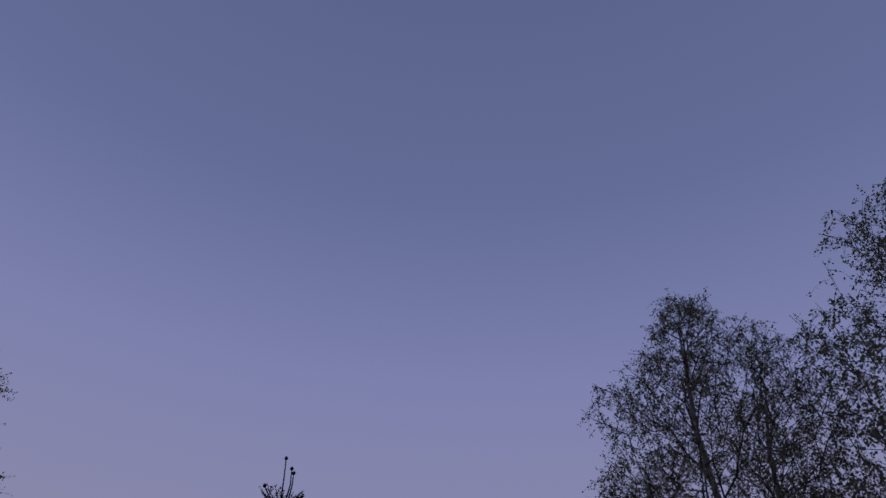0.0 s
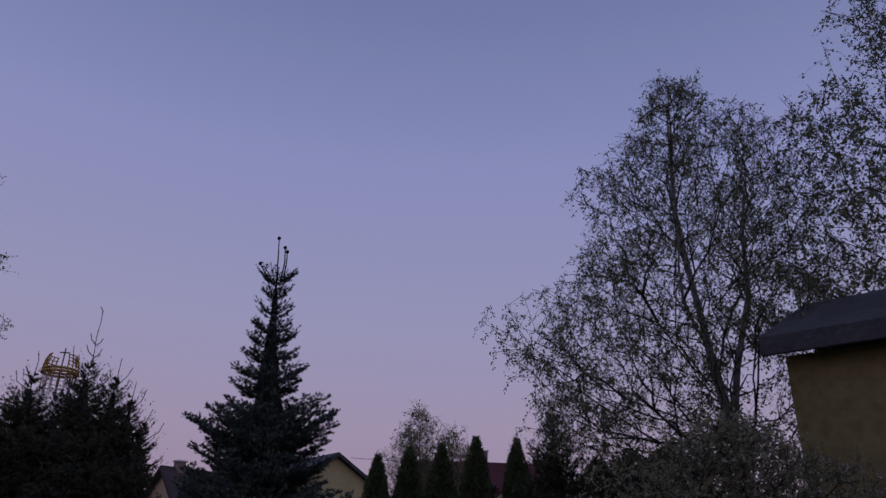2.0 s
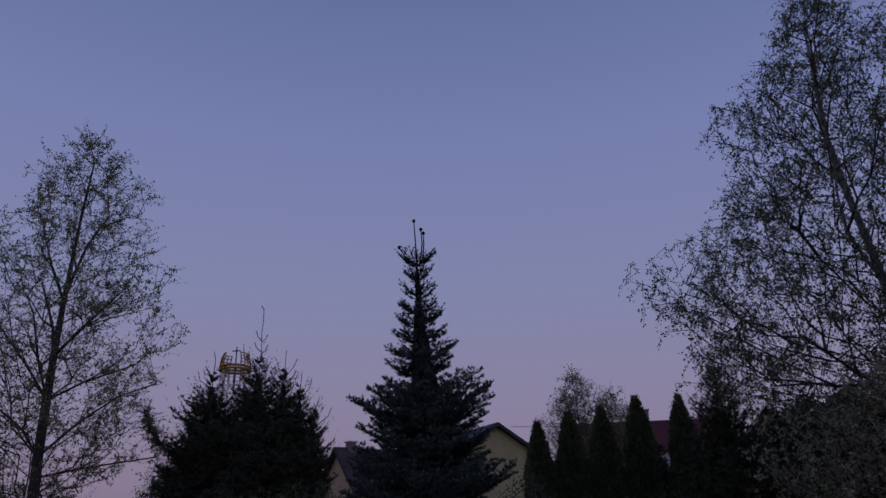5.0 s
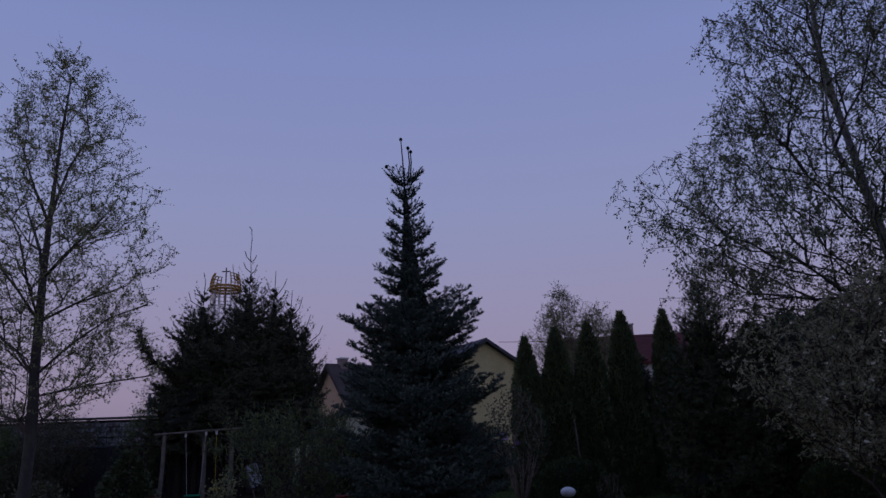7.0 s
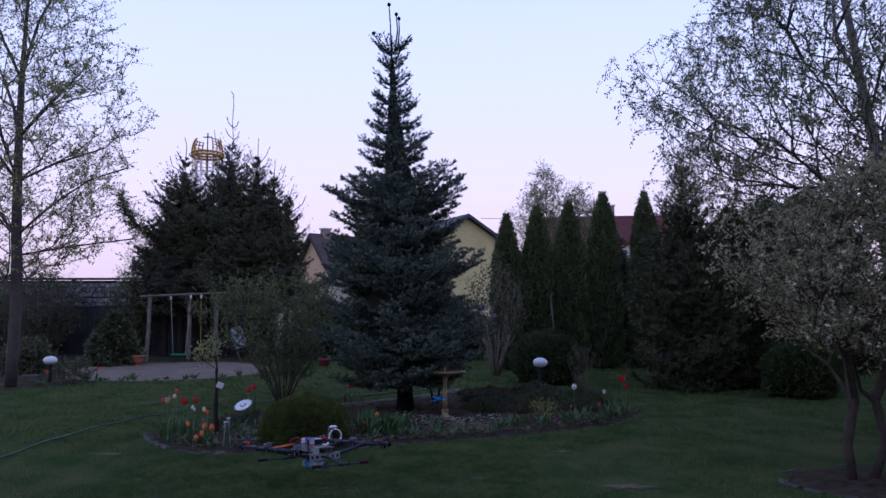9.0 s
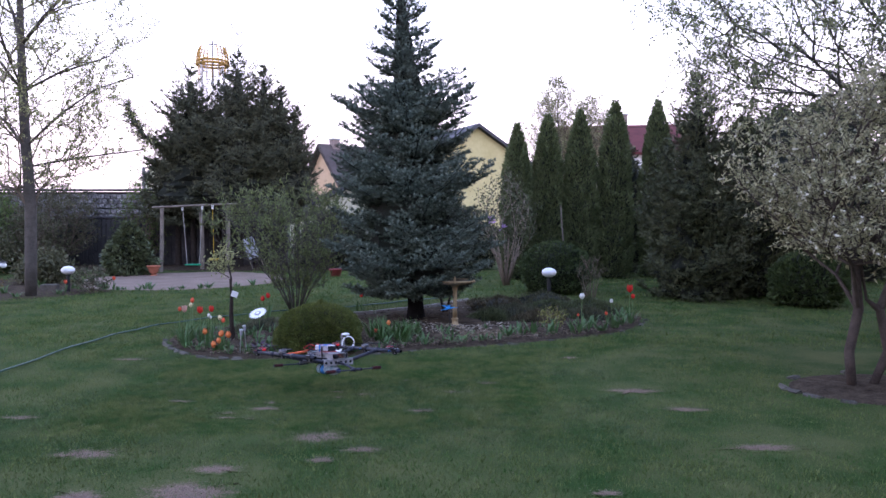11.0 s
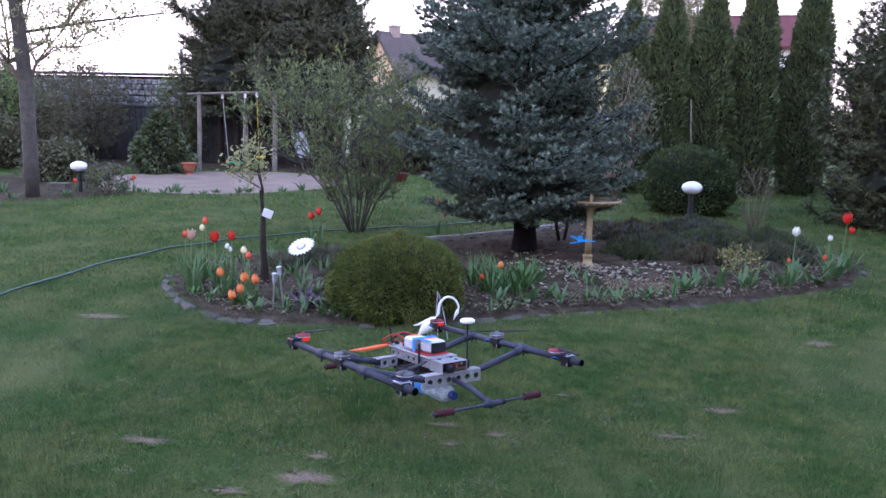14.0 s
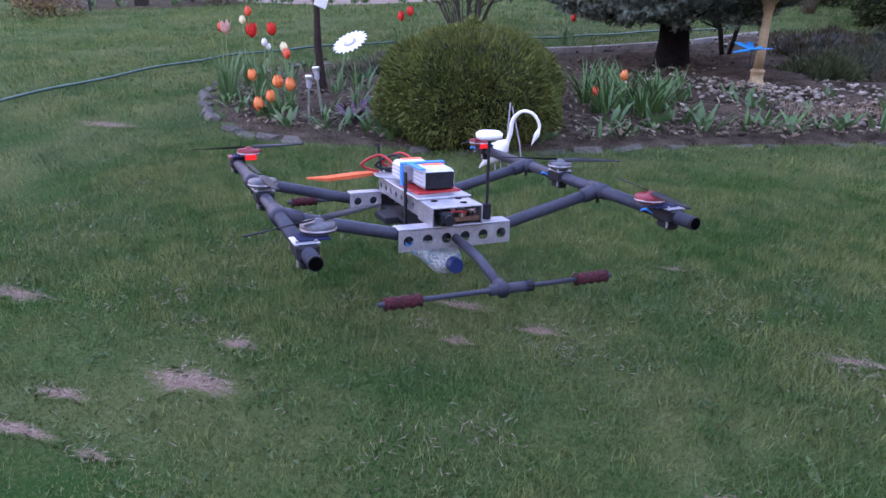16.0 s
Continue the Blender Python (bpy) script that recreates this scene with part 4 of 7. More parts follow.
for y0, z0, y1, z1, nm in ((0.0, 4.18, 1.5, 5.0, "roof_slope"), (3.0, 4.18, 1.5, 5.0, "roof_slope")):
    r = Shape()
    q = [(0, y0, z0), (6.2, y0, z0), (6.2, y1, z1), (0.28, y1, z1)]
    r.add(q + [(x, y, z + 0.12) for x, y, z in q], [(3, 2, 1, 0), (4, 5, 6, 7), (0, 1, 5, 4), (1, 2, 6, 5), (2, 3, 7, 6), (3, 0, 4, 7)])
    part(nm, r.mesh(), SHED_ROOF, shed)
part("fascia", Shape().box((3.1, 0.02, 4.14), (6.2, 0.05, 0.16), 0, 0.01).mesh(), SHED_ROOF, shed)

strip = Shape()
for i in range(41):
    for k, y in enumerate((22.25, 23.2, 24.2, 25.15)):
        strip.v.append((-13.5 + i * 0.27, y + (0.35 * noise3((i * 0.4, k, 3.0), 1.0) if k == 0 else 0), 0.012 + 0.03 * (k in (1, 2)) * (1 + noise3((i * 0.9, k, 1.0), 1.0))))
strip.f = [(i * 4 + k, i * 4 + 4 + k, i * 4 + 5 + k, i * 4 + 1 + k) for i in range(40) for k in range(3)]
tagged(part("soil_strip", strip.mesh(), SOIL), "bare dark soil under the spruces by the wall", "soil", kind="structure")

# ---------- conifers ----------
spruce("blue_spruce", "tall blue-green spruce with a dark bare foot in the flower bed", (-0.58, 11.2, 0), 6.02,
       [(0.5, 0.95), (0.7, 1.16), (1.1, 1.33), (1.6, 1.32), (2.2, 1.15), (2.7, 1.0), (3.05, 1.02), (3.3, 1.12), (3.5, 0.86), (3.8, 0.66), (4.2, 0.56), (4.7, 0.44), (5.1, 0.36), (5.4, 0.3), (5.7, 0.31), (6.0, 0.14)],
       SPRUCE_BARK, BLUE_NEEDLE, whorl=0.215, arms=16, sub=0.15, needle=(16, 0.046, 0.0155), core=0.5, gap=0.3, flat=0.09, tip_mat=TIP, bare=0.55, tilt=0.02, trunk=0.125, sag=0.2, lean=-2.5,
       leaders=[[(0, 0, 5.7), (-0.0, 0, 6.15), (-0.01, 0, 6.52)], [(0.06, 0.02, 5.75), (0.11, 0.02, 6.1), (0.10, 0.02, 6.36)], [(0.1, 0, 5.75), (0.14, 0.01, 6.1), (0.14, 0, 6.28)], [(-0.05, 0, 5.7), (-0.16, 0, 5.85), (-0.28, 0, 6.05)]])
NORWAY = [(0.0, 0.9), (0.3, 1.0), (0.55, 0.92), (0.75, 0.62), (0.88, 0.32), (0.96, 0.13), (1.0, 0.03)]


def norway(at, h, r, leaders, label, n=8):
    prof = [(max(0.2, a * h), b * r) for a, b in NORWAY]
    return spruce("spruce", label, (*at, 0), h, prof, DARK_BARK, SPRUCE_NEEDLE, whorl=0.28, arms=n + 1, sub=0.24, needle=(8, 0.09, 0.032), core=0.64, bare=1.7, tilt=0.04, sag=0.25, leaders=leaders, group="dark spruces", whiskers=0.9)


RAGGED = "dark spruce with ragged upswept branch tips"
norway((-7.2, 24.0), 7.1, 1.85, [[(0, 0, 6.9), (0.03, 0, 7.5), (-0.01, 0, 8.0), (0.02, 0, 8.6), (0.0, 0, 8.95), (-0.08, 0, 9.05)], [(0.01, 0, 7.4), (-0.16, 0, 7.55), (-0.24, 0, 7.75)], [(0.02, 0, 7.3), (0.16, 0, 7.45), (0.24, 0, 7.65)],
                                  [(0, 0, 7.8), (-0.14, 0, 7.95), (-0.2, 0, 8.15)], [(0, 0, 7.75), (0.14, 0, 7.85), (0.2, 0, 8.0)], [(-0.1, 0, 6.8), (-0.55, 0, 7.2), (-0.62, 0, 7.7)]], "dark spruce with a long crooked leader shoot")
norway((-8.85, 24.2), 6.75, 1.7, [[(0, 0, 6.6), (0.03, 0, 7.2), (-0.05, 0, 7.5)], [(0, 0, 6.2), (-0.45, 0, 6.5), (-0.55, 0, 6.85)], [(0, 0, 6.4), (-0.2, 0, 6.8), (-0.3, 0, 7.0)]], RAGGED)
norway((-8.15, 24.7), 5.5, 1.3, [[(0, 0, 5.3), (0.05, 0, 6.0)]], RAGGED)
norway((-9.45, 24.4), 5.7, 1.15, [[(0, 0, 5.6), (-0.2, 0, 6.1)]], RAGGED)
norway((-6.4, 24.3), 6.8, 1.5, [[(0, 0, 6.6), (0.02, 0, 7.5)], [(0, 0, 6.5), (0.3, 0, 6.9), (0.42, 0, 7.2)], [(0, 0, 6.4), (-0.2, 0, 6.8), (-0.28, 0, 7.1)]], RAGGED)
norway((-5.8, 24.2), 6.2, 1.3, [[(0, 0, 6.0), (0.04, 0, 6.7)], [(0, 0, 5.8), (0.3, 0, 6.1), (0.4, 0, 6.5)]], RAGGED)
norway((-5.35, 24.4), 5.5, 1.0, [[(0, 0, 5.3), (0.2, 0, 5.9)], [(0.1, 0, 4.9), (0.5, 0, 5.2), (0.62, 0, 5.5)]], RAGGED)
arc = [(-9.0, 23.6, 4.15), (-9.5, 23.5, 4.05), (-10.05, 23.4, 4.3), (-10.45, 23.4, 4.8), (-10.7, 23.4, 5.4)]
sw = thing("curved_spruce_limb", "long upswept spruce limb curling away from the group", "tree", (-8.9, 23.2, 0))
arc = [(x + 8.9, y - 23.2, z) for x, y, z in arc]
part("branch", Shape().tube([(0.3, 0.8, 4.2)] + arc, [0.06, 0.05, 0.045, 0.04, 0.03, 0.015], 6).mesh(), DARK_BARK, sw)
LA, LD, LL = [], [], []
for p, q in zip(arc, arc[1:]):
    p, q = np.array(p), np.array(q)
    for u in np.arange(0, 1, 0.1):
        for _ in range(9):
            d = unit(unit(q - p) * 0.7 + RNG.normal(size=3) * 0.6 + np.array([0, 0, -0.25]))
            LA.append(p + (q - p) * u), LD.append(d), LL.append(RNG.uniform(0.2, 0.5))
part("needle_mass", fan_mesh(needles(np.array(LA), np.array(LD), np.array(LL), 18, 0.085, 0.03)), SPRUCE_NEEDLE, sw)["kind"] = "stuff"

for k, (x, y, h, r) in enumerate(((1.72, 19.2, 4.12, 0.40), (2.56, 19.4, 4.38, 0.43), (3.46, 19.5, 4.5, 0.45), (4.42, 19.6, 4.78, 0.47), (5.65, 19.9, 4.85, 0.45))):
    column("column_thuja", "tall narrow column thuja, dense and dark green", (x, y, 0), [(0.05, r * 0.85), (0.8, r), (h * 0.45, r * 0.98), (h * 0.72, r * 0.78), (h * 0.88, r * 0.45), (h * 0.96, r * 0.2), (h, 0.03)], THUJA_SPRAY, 16500, (0.115, 0.029), 1.2, 0.12, "row of column thujas", seed=k * 3.1)
spruce("cypress", "broad dark conical cypress at the lawn edge", (4.95, 14.6, 0), 4.5, [(0.05, 1.15), (0.6, 1.35), (1.5, 1.25), (2.4, 1.0), (3.1, 0.74), (3.7, 0.48), (4.2, 0.27), (4.5, 0.08)], DARK_BARK, CYPRESS_SPRAY,
       whorl=0.155, arms=12, sub=0.2, needle=(10, 0.075, 0.02), bare=0.1, tilt=0.12, sag=0.34, core=0.52, flat=0.25, trunk=0.08)
column("cypress", "broad dark conical cypress at the lawn edge", (6.3, 15.6, 0), [(0.05, 1.2), (0.6, 1.3), (1.5, 1.1), (2.4, 0.8), (3.2, 0.4), (3.8, 0.04)], CYPRESS_SPRAY, 14000, (0.15, 0.05), 0.5, 0.17, seed=14.0)
column("globe_thuja", "golden-green globe thuja at the front of the bed", (-1.60, 8.52, 0), [(0.03, 0.40), (0.14, 0.475), (0.28, 0.50), (0.42, 0.43), (0.51, 0.31), (0.57, 0.16), (0.59, 0.02)], GLOBE_SPRAY, 50000, (0.030, 0.0075), 0.3, 0.11, category="shrub", seed=2.0)
column("box_ball", "large clipped dark green box ball", (2.22, 15.6, 0), [(0.04, 0.55), (0.25, 0.72), (0.55, 0.78), (0.85, 0.64), (1.02, 0.42), (1.1, 0.15), (1.12, 0.02)], BOX_LEAF, 12000, (0.05, 0.03), 0.5, 0.06, category="shrub", seed=4.0)
column("leafy_shrub", "round dark leafy shrub at the lawn edge", (6.6, 13.3, 0), [(0.04, 0.55), (0.3, 0.68), (0.6, 0.62), (0.85, 0.42), (0.98, 0.15), (1.0, 0.02)], BOX_LEAF, 6000, (0.09, 0.045), 0.5, 0.12, category="shrub", seed=5.0)
column("rhododendron", "dense conical leafy bush beside the terracotta pot", (-9.32, 20.4, 0), [(0.05, 0.48), (0.4, 0.58), (0.85, 0.47), (1.15, 0.3), (1.4, 0.13), (1.5, 0.03)], RHODO, 3200, (0.15, 0.062), -0.3, 0.26, category="shrub", seed=6.0)
for k, (x, y, rx, h) in enumerate(((-14.6, 21.6, 1.4, 2.9), (-16.4, 22.4, 1.3, 3.0), (-13.9, 20.4, 1.0, 1.7), (-10.2, 17.6, 0.5, 0.7), (-16.5, 20.5, 1.6, 2.4), (-18.5, 22.0, 1.6, 3.0))):
    tree("hedge_bush", "loose grey-green bush in front of the garden wall", (x, y, 0), [[(dx, dy, 0), (dx * 2.2, dy * 2.2, h * 0.35)] for dx, dy in ((0.1, 0), (-0.1, 0.1), (0.0, -0.15))],
         [(0.2, rx * 0.6, 0, 0), (h * 0.4, rx, 0, 0), (h * 0.75, rx * 0.8, 0, 0), (h, 0.15, 0, 0)], 330, "loose grey-green leaves", SHRUB_LEAF if k in (0, 4) else WALL_BUSH_LEAF, TWIG, trunk=0.03, per=14, leaf_len=0.12, leaf_wid=0.055, scatter=0.16, group="hedge bushes", category="bush", limbs=2)
for x, y, rx, h, m in ((-13.9, 23.9, 1.5, 3.3, WALL_BUSH_LEAF), (-15.9, 23.6, 1.5, 3.6, SHRUB_LEAF), (-17.6, 23.2, 1.4, 3.5, WALL_BUSH_LEAF), (-13.1, 23.7, 1.15, 2.75, WALL_BUSH_LEAF), (-13.0, 21.6, 0.8, 1.8, WALL_BUSH_LEAF), (-10.6, 24.2, 0.75, 2.7, SHRUB_LEAF)):
    tree("hedge_bush", "tall wispy spring bush growing above the garden wall", (x, y, 0), [[(0.1 * math.cos(a), 0.1 * math.sin(a), 0), (0.35 * rx * math.cos(a), 0.25 * rx * math.sin(a), h * 0.4), (0.6 * rx * math.cos(a), 0.3 * rx * math.sin(a), h * 0.75)] for a in np.arange(0, 6.2, 0.9)],
         [(0.4, rx * 0.7, 0, 0), (h * 0.45, rx, 0, 0), (h * 0.75, rx * 0.95, 0, 0), (h * 0.95, rx * 0.5, 0, 0), (h * 1.06, 0.3, 0, 0)], 420, "wispy grey-green leaves", m, TWIG, trunk=0.025, per=9, leaf_len=0.085, leaf_wid=0.04, strand=0.35, droop=-0.2, scatter=0.2, tip=0.004, group="hedge bushes", category="bush", limbs=4)
for x, y, rx, h in ((-15.6, 23.4, 1.4, 2.5), (-17.8, 23.4, 1.5, 2.7), (7.9, 17.4, 1.3, 4.3), (9.6, 18.6, 1.5, 4.8), (0.3, 23.5, 1.2, 2.0), (-2.2, 24.0, 1.4, 2.1), (-3.9, 23.8, 1.3, 1.9), (5.0, 21.4, 0.75, 4.0), (8.5, 21, 1.6, 2.6), (11, 20, 1.8, 3.0)):
    column("hedge_bush", "dense dark bush closing the back of the garden", (x, y, 0), [(0.05, rx * 0.8), (h * 0.35, rx), (h * 0.7, rx * 0.8), (h * 0.92, rx * 0.4), (h, 0.04)], HEATH_LEAF, 4500, (0.14, 0.05), 0.4, 0.34, "hedge bushes", "bush", seed=x)

# ---------- broad-leaved trees ----------
tree("maple", "slender spring maple with a straight grey trunk and sparse leaves", (-8.8, 14.7, 0),
     [[(0, 0, -0.05), (0.02, 0, 0.8), (0.03, 0.02, 1.8), (0.0, 0, 2.7), (-0.03, 0, 3.1), (-0.06, 0, 4.25), (-0.08, 0, 5.2), (-0.08, 0, 6.4), (-0.06, 0, 7.4), (-0.02, 0, 8.6), (0.05, 0, 9.8)],
      [(-0.03, 0, 3.1), (0.4, -0.1, 3.45), (0.9, -0.3, 3.75), (1.7, -0.5, 4.2), (2.5, -0.6, 4.42)],
      [(0.0, 0, 2.7), (0.7, 0.3, 2.88), (1.5, 0.4, 3.0), (2.2, 0.5, 3.1)],
      [(-0.06, 0, 4.25), (0.49, 0.3, 4.67), (1.46, 0.6, 5.1)],
      [(-0.08, 0, 5.2), (0.57, -0.2, 5.75), (1.25, -0.3, 6.4)],
      [(-0.08, 0, 6.4), (0.0, 0.05, 7.0), (0.17, 0.1, 7.75), (0.57, 0.1, 8.5)],
      [(-0.03, 0, 3.1), (-0.7, 0.4, 3.7), (-1.6, 0.5, 4.35)],
      [(-0.06, 0, 4.25), (-0.5, -0.2, 4.95), (-1.2, -0.3, 5.8)],
      [(-0.08, 0, 5.2), (-0.4, 0.3, 5.9), (-0.9, 0.4, 7.0)],
      [(-0.08, 0, 6.4), (-0.3, -0.3, 7.1), (-0.6, -0.4, 8.0)],
      [(-0.06, 0, 4.25), (0.1, -0.8, 4.9), (0.2, -1.4, 5.7)]],
     [(2.3, 1.1, 0.1, 0), (3.2, 1.9, 0.1, 0), (4.6, 2.15, 0.0, 0), (6.5, 2.0, -0.1, 0), (8.3, 1.65, -0.1, 0), (9.6, 1.05, 0.0, 0), (10.7, 0.25, 0.1, 0)],
     1500, "sparse yellow-green spring leaves", MAPLE_LEAF, BARK, trunk=0.115, limb_bark=TWIG, per=27, leaf_len=0.050, leaf_wid=0.035, strand=0.34, droop=-0.1, scatter=0.13, lift=0.55, balance=0.35, tip=0.0042, limbs=14)
tree("birch", "large birch with several pale stems and drooping young leaves", (6.6, 10.9, 0),
     [[(0.45, 0, -0.05), (0.4, 0, 1.0), (0.33, 0, 2.2), (0.2, 0, 3.66), (0.05, 0, 4.4), (-0.06, 0, 5.07), (-0.14, 0, 5.68), (-0.29, 0, 6.62), (-0.4, 0, 7.63), (-0.37, 0, 8.6), (-0.32, 0, 9.9)],
      [(0.2, 0, 3.66), (0.32, 0.05, 4.2), (0.48, 0.1, 4.82), (0.91, 0.1, 6.19), (0.99, 0.1, 7.55), (1.21, 0, 8.8)],
      [(-0.06, 0, 5.07), (-0.3, -0.1, 5.4), (-0.55, -0.2, 5.85), (-0.56, -0.2, 6.5), (-0.48, -0.2, 7.4), (-0.6, -0.2, 8.4)],
      [(0.05, 0, 4.4), (-0.53, -0.2, 4.69), (-1.12, -0.3, 5.39), (-1.66, -0.4, 6.27), (-1.85, -0.4, 7.0)],
      [(0.2, 0, 3.66), (-0.79, -0.4, 3.75), (-1.93, -0.6, 4.0), (-2.75, -0.7, 4.55), (-3.35, -0.7, 4.9)],
      [(0.05, 0, 4.4), (-0.7, 0.2, 4.55), (-1.5, 0.4, 4.65)],
      [(0.91, 0.1, 6.19), (1.62, 0.2, 7.04), (2.0, 0.2, 8.2)],
      [(0.48, 0.1, 4.82), (1.0, -0.2, 5.1), (1.6, -0.3, 5.7)]],
     [(3.1, 1.0, -0.9, -0.2), (3.5, 2.0, -1.1, -0.2), (4.1, 2.5, -1.15, -0.1), (4.8, 2.5, -1.15, -0.1), (5.6, 2.5, -0.8, 0), (6.4, 2.45, -0.4, 0), (7.5, 2.1, 0.0, 0), (8.9, 1.75, 0.15, 0), (10.0, 1.0, -0.1, 0), (10.6, 0.25, -0.25, 0)],
     2500, "drooping young birch leaves", BIRCH_LEAF, BIRCH_BARK, trunk=0.125, limb_bark=BARK, pale=3, per=27, leaf_len=0.048, leaf_wid=0.032, strand=0.36, droop=0.4, scatter=0.14, lift=0.35, balance=0.35, limbs=14)
tree("birch", "birch with heavy leafy boughs hanging over the shed", (10.6, 8.6, 0),
     [[(0, 0, -0.05), (0.05, 0, 2), (0.0, 0.1, 4), (-0.1, 0, 6), (-0.1, 0, 8), (0, 0, 10), (0, 0, 11.5)],
      [(0.0, 0.1, 4), (-0.9, -0.1, 5), (-1.7, -0.1, 6.2), (-2.3, 0, 7.2)]],
     [(3.6, 1.5, -1.0, 0.3), (4.8, 3.2, -0.6, 0.2), (6.5, 3.7, -0.4, 0), (8.5, 3.0, -0.3, 0), (10.5, 2.2, 0, 0), (12.0, 1.2, 0, 0), (13.0, 0.3, 0, 0)],
     1500, "large dark drooping birch leaves", BIRCH_LEAF, BIRCH_BARK, trunk=0.15, limb_bark=BARK, per=27, leaf_len=0.066, leaf_wid=0.046, strand=0.45, droop=0.5, scatter=0.16, limbs=10)
PLUM_LEAF = mat("silvery_fruit_leaf", (0.26, 0.245, 0.13), (0.46, 0.42, 0.255), 0.65, 4, island=0.4, thin=0.45)
PETAL_PALE = mat("pale_blossom", (0.46, 0.42, 0.31), (0.60, 0.55, 0.42), 0.7, 5, island=0.2)
tree("plum_tree", "small crooked fruit tree with silvery young leaves and pale blossom", (3.85, 6.75, 0),
     [[(-0.06, 0, -0.05), (-0.10, 0.0, 0.35), (-0.02, 0, 0.75), (-0.05, 0.02, 1.15), (-0.25, 0.05, 1.55), (-0.4, 0, 1.95), (-0.5, 0, 2.3)],
      [(0.10, 0, -0.05), (0.28, 0.03, 0.35), (0.18, 0.0, 0.75), (0.05, 0, 0.85), (0.0, 0.02, 1.2), (0.35, 0.1, 1.6), (0.5, 0.05, 2.1), (0.5, 0, 2.5)],
      [(-0.05, 0.02, 1.15), (0.1, -0.2, 1.6), (0.2, -0.4, 2.2)]],
     [(1.2, 0.7, 0.4, 0.1), (1.45, 1.15, 0.4, 0.1), (1.9, 1.36, 0.42, 0.1), (2.3, 1.25, 0.4, 0.1), (2.6, 0.9, 0.35, 0.1), (2.85, 0.45, 0.3, 0), (3.0, 0.1, 0.3, 0)],
     1500, "silvery young leaves", PLUM_LEAF, PLUM_BARK, trunk=0.045, per=27, leaf_len=0.05, leaf_wid=0.019, strand=0.2, droop=-0.15, scatter=0.07, tip=0.0035, limbs=9, bloom=(PETAL_PALE, 1800, 0.03))
tree("shrub", "vase-shaped deciduous shrub with fresh feathery leaves", (-2.72, 12.3, 0),
     [[(0.08 * math.cos(a), 0.08 * math.sin(a), 0), (0.25 * math.cos(a) * q, 0.22 * math.sin(a) * q, 0.4), (0.55 * math.cos(a) * q - 0.10 * math.sin(9 * a), 0.45 * math.sin(a) * q, 0.85 + 0.1 * math.sin(4 * a)), (0.82 * math.cos(a) * q - 0.1 + 0.16 * math.sin(7 * a), 0.65 * math.sin(a) * q, 1.3 + 0.3 * (1 - q) + 0.12 * math.sin(5 * a))] for a, q in zip(np.arange(0, 12.5, 0.57), [1.0, 0.6, 1.15, 0.8, 0.35] * 5)],
     [(0.38, 0.4, 0.0, 0), (0.9, 0.72, -0.05, 0), (1.3, 1.02, -0.12, 0), (1.65, 1.14, -0.15, 0), (1.9, 1.0, -0.15, 0), (2.05, 0.6, -0.15, 0)],
     900, "small feathery green leaves", VASE_LEAF, BARK, trunk=0.015, per=9, leaf_len=0.078, leaf_wid=0.021, strand=0.3, scatter=0.04, droop=-0.55, tip=0.0026, lift=0.7, shell=1.0, category="shrub", limbs=10)
FAR_LEAF = mat("olive_spring_leaf", (0.16, 0.158, 0.078), (0.31, 0.30, 0.165), 0.65, 4, island=0.4, thin=0.45)
for x, y, h in ((4.5, 31, 7.8), (6.1, 32, 7.1)):
    tree("garden_tree", "pale half-bare birch behind the thuja row", (x, y, 0), [[(0, 0, 0), (0, 0, 2), (0.1, 0, 4), (0, 0, h * 0.85)]],
         [(2.0, 0.8, 0, 0), (3.5, 1.4, 0, 0), (h * 0.75, 1.2, 0, 0), (h, 0.25, 0, 0)], 900, "pale sparse spring leaves", FAR_LEAF, BARK, trunk=0.1, limb_bark=TWIG, per=18, leaf_len=0.10, leaf_wid=0.038, strand=0.5, droop=-0.3, scatter=0.2, lift=0.9, group="far birches", limbs=4)
tree("garden_tree", "sparse sapling behind the garden wall", (-12.2, 29, 0), [[(0, 0, 0), (0, 0, 2), (0.1, 0, 4.4)]], [(1.5, 0.6, 0, 0), (3, 1.2, 0, 0), (5.4, 0.2, 0, 0)], 200, "pale sparse spring leaves", PALE_LEAF, BARK, trunk=0.06, per=6, leaf_len=0.12, leaf_wid=0.05, scatter=0.15, lift=0.8, limbs=3)
MAGNOLIA_BARK = mat("pale_magnolia_bark", (0.17, 0.13, 0.10), (0.29, 0.23, 0.185), 0.85, 9, bump=0.3)
MAG = mat("lilac_petal", (0.42, 0.25, 0.55), (0.55, 0.36, 0.66), 0.6, 8)
mg = tree("magnolia", "bare-stemmed magnolia with few lilac flowers", (1.3, 17.4, 0),
          [[(0.05 * math.cos(a), 0.05 * math.sin(a), 0), (0.22 * math.cos(a), 0.22 * math.sin(a), 0.6), (0.42 * math.cos(a), 0.4 * math.sin(a), 1.25)] for a in np.arange(0, 6.28, 0.8)],
          [(0.9, 0.5, -0.05, 0), (1.6, 0.75, -0.05, 0), (2.4, 0.5, -0.05, 0), (2.8, 0.15, 0, 0)], 260, "few small leaves", HEATH_LEAF, MAGNOLIA_BARK, trunk=0.034, per=9, leaf_len=0.08, leaf_wid=0.035, scatter=0.12, tip=0.004, lift=0.8, category="shrub", limbs=6)
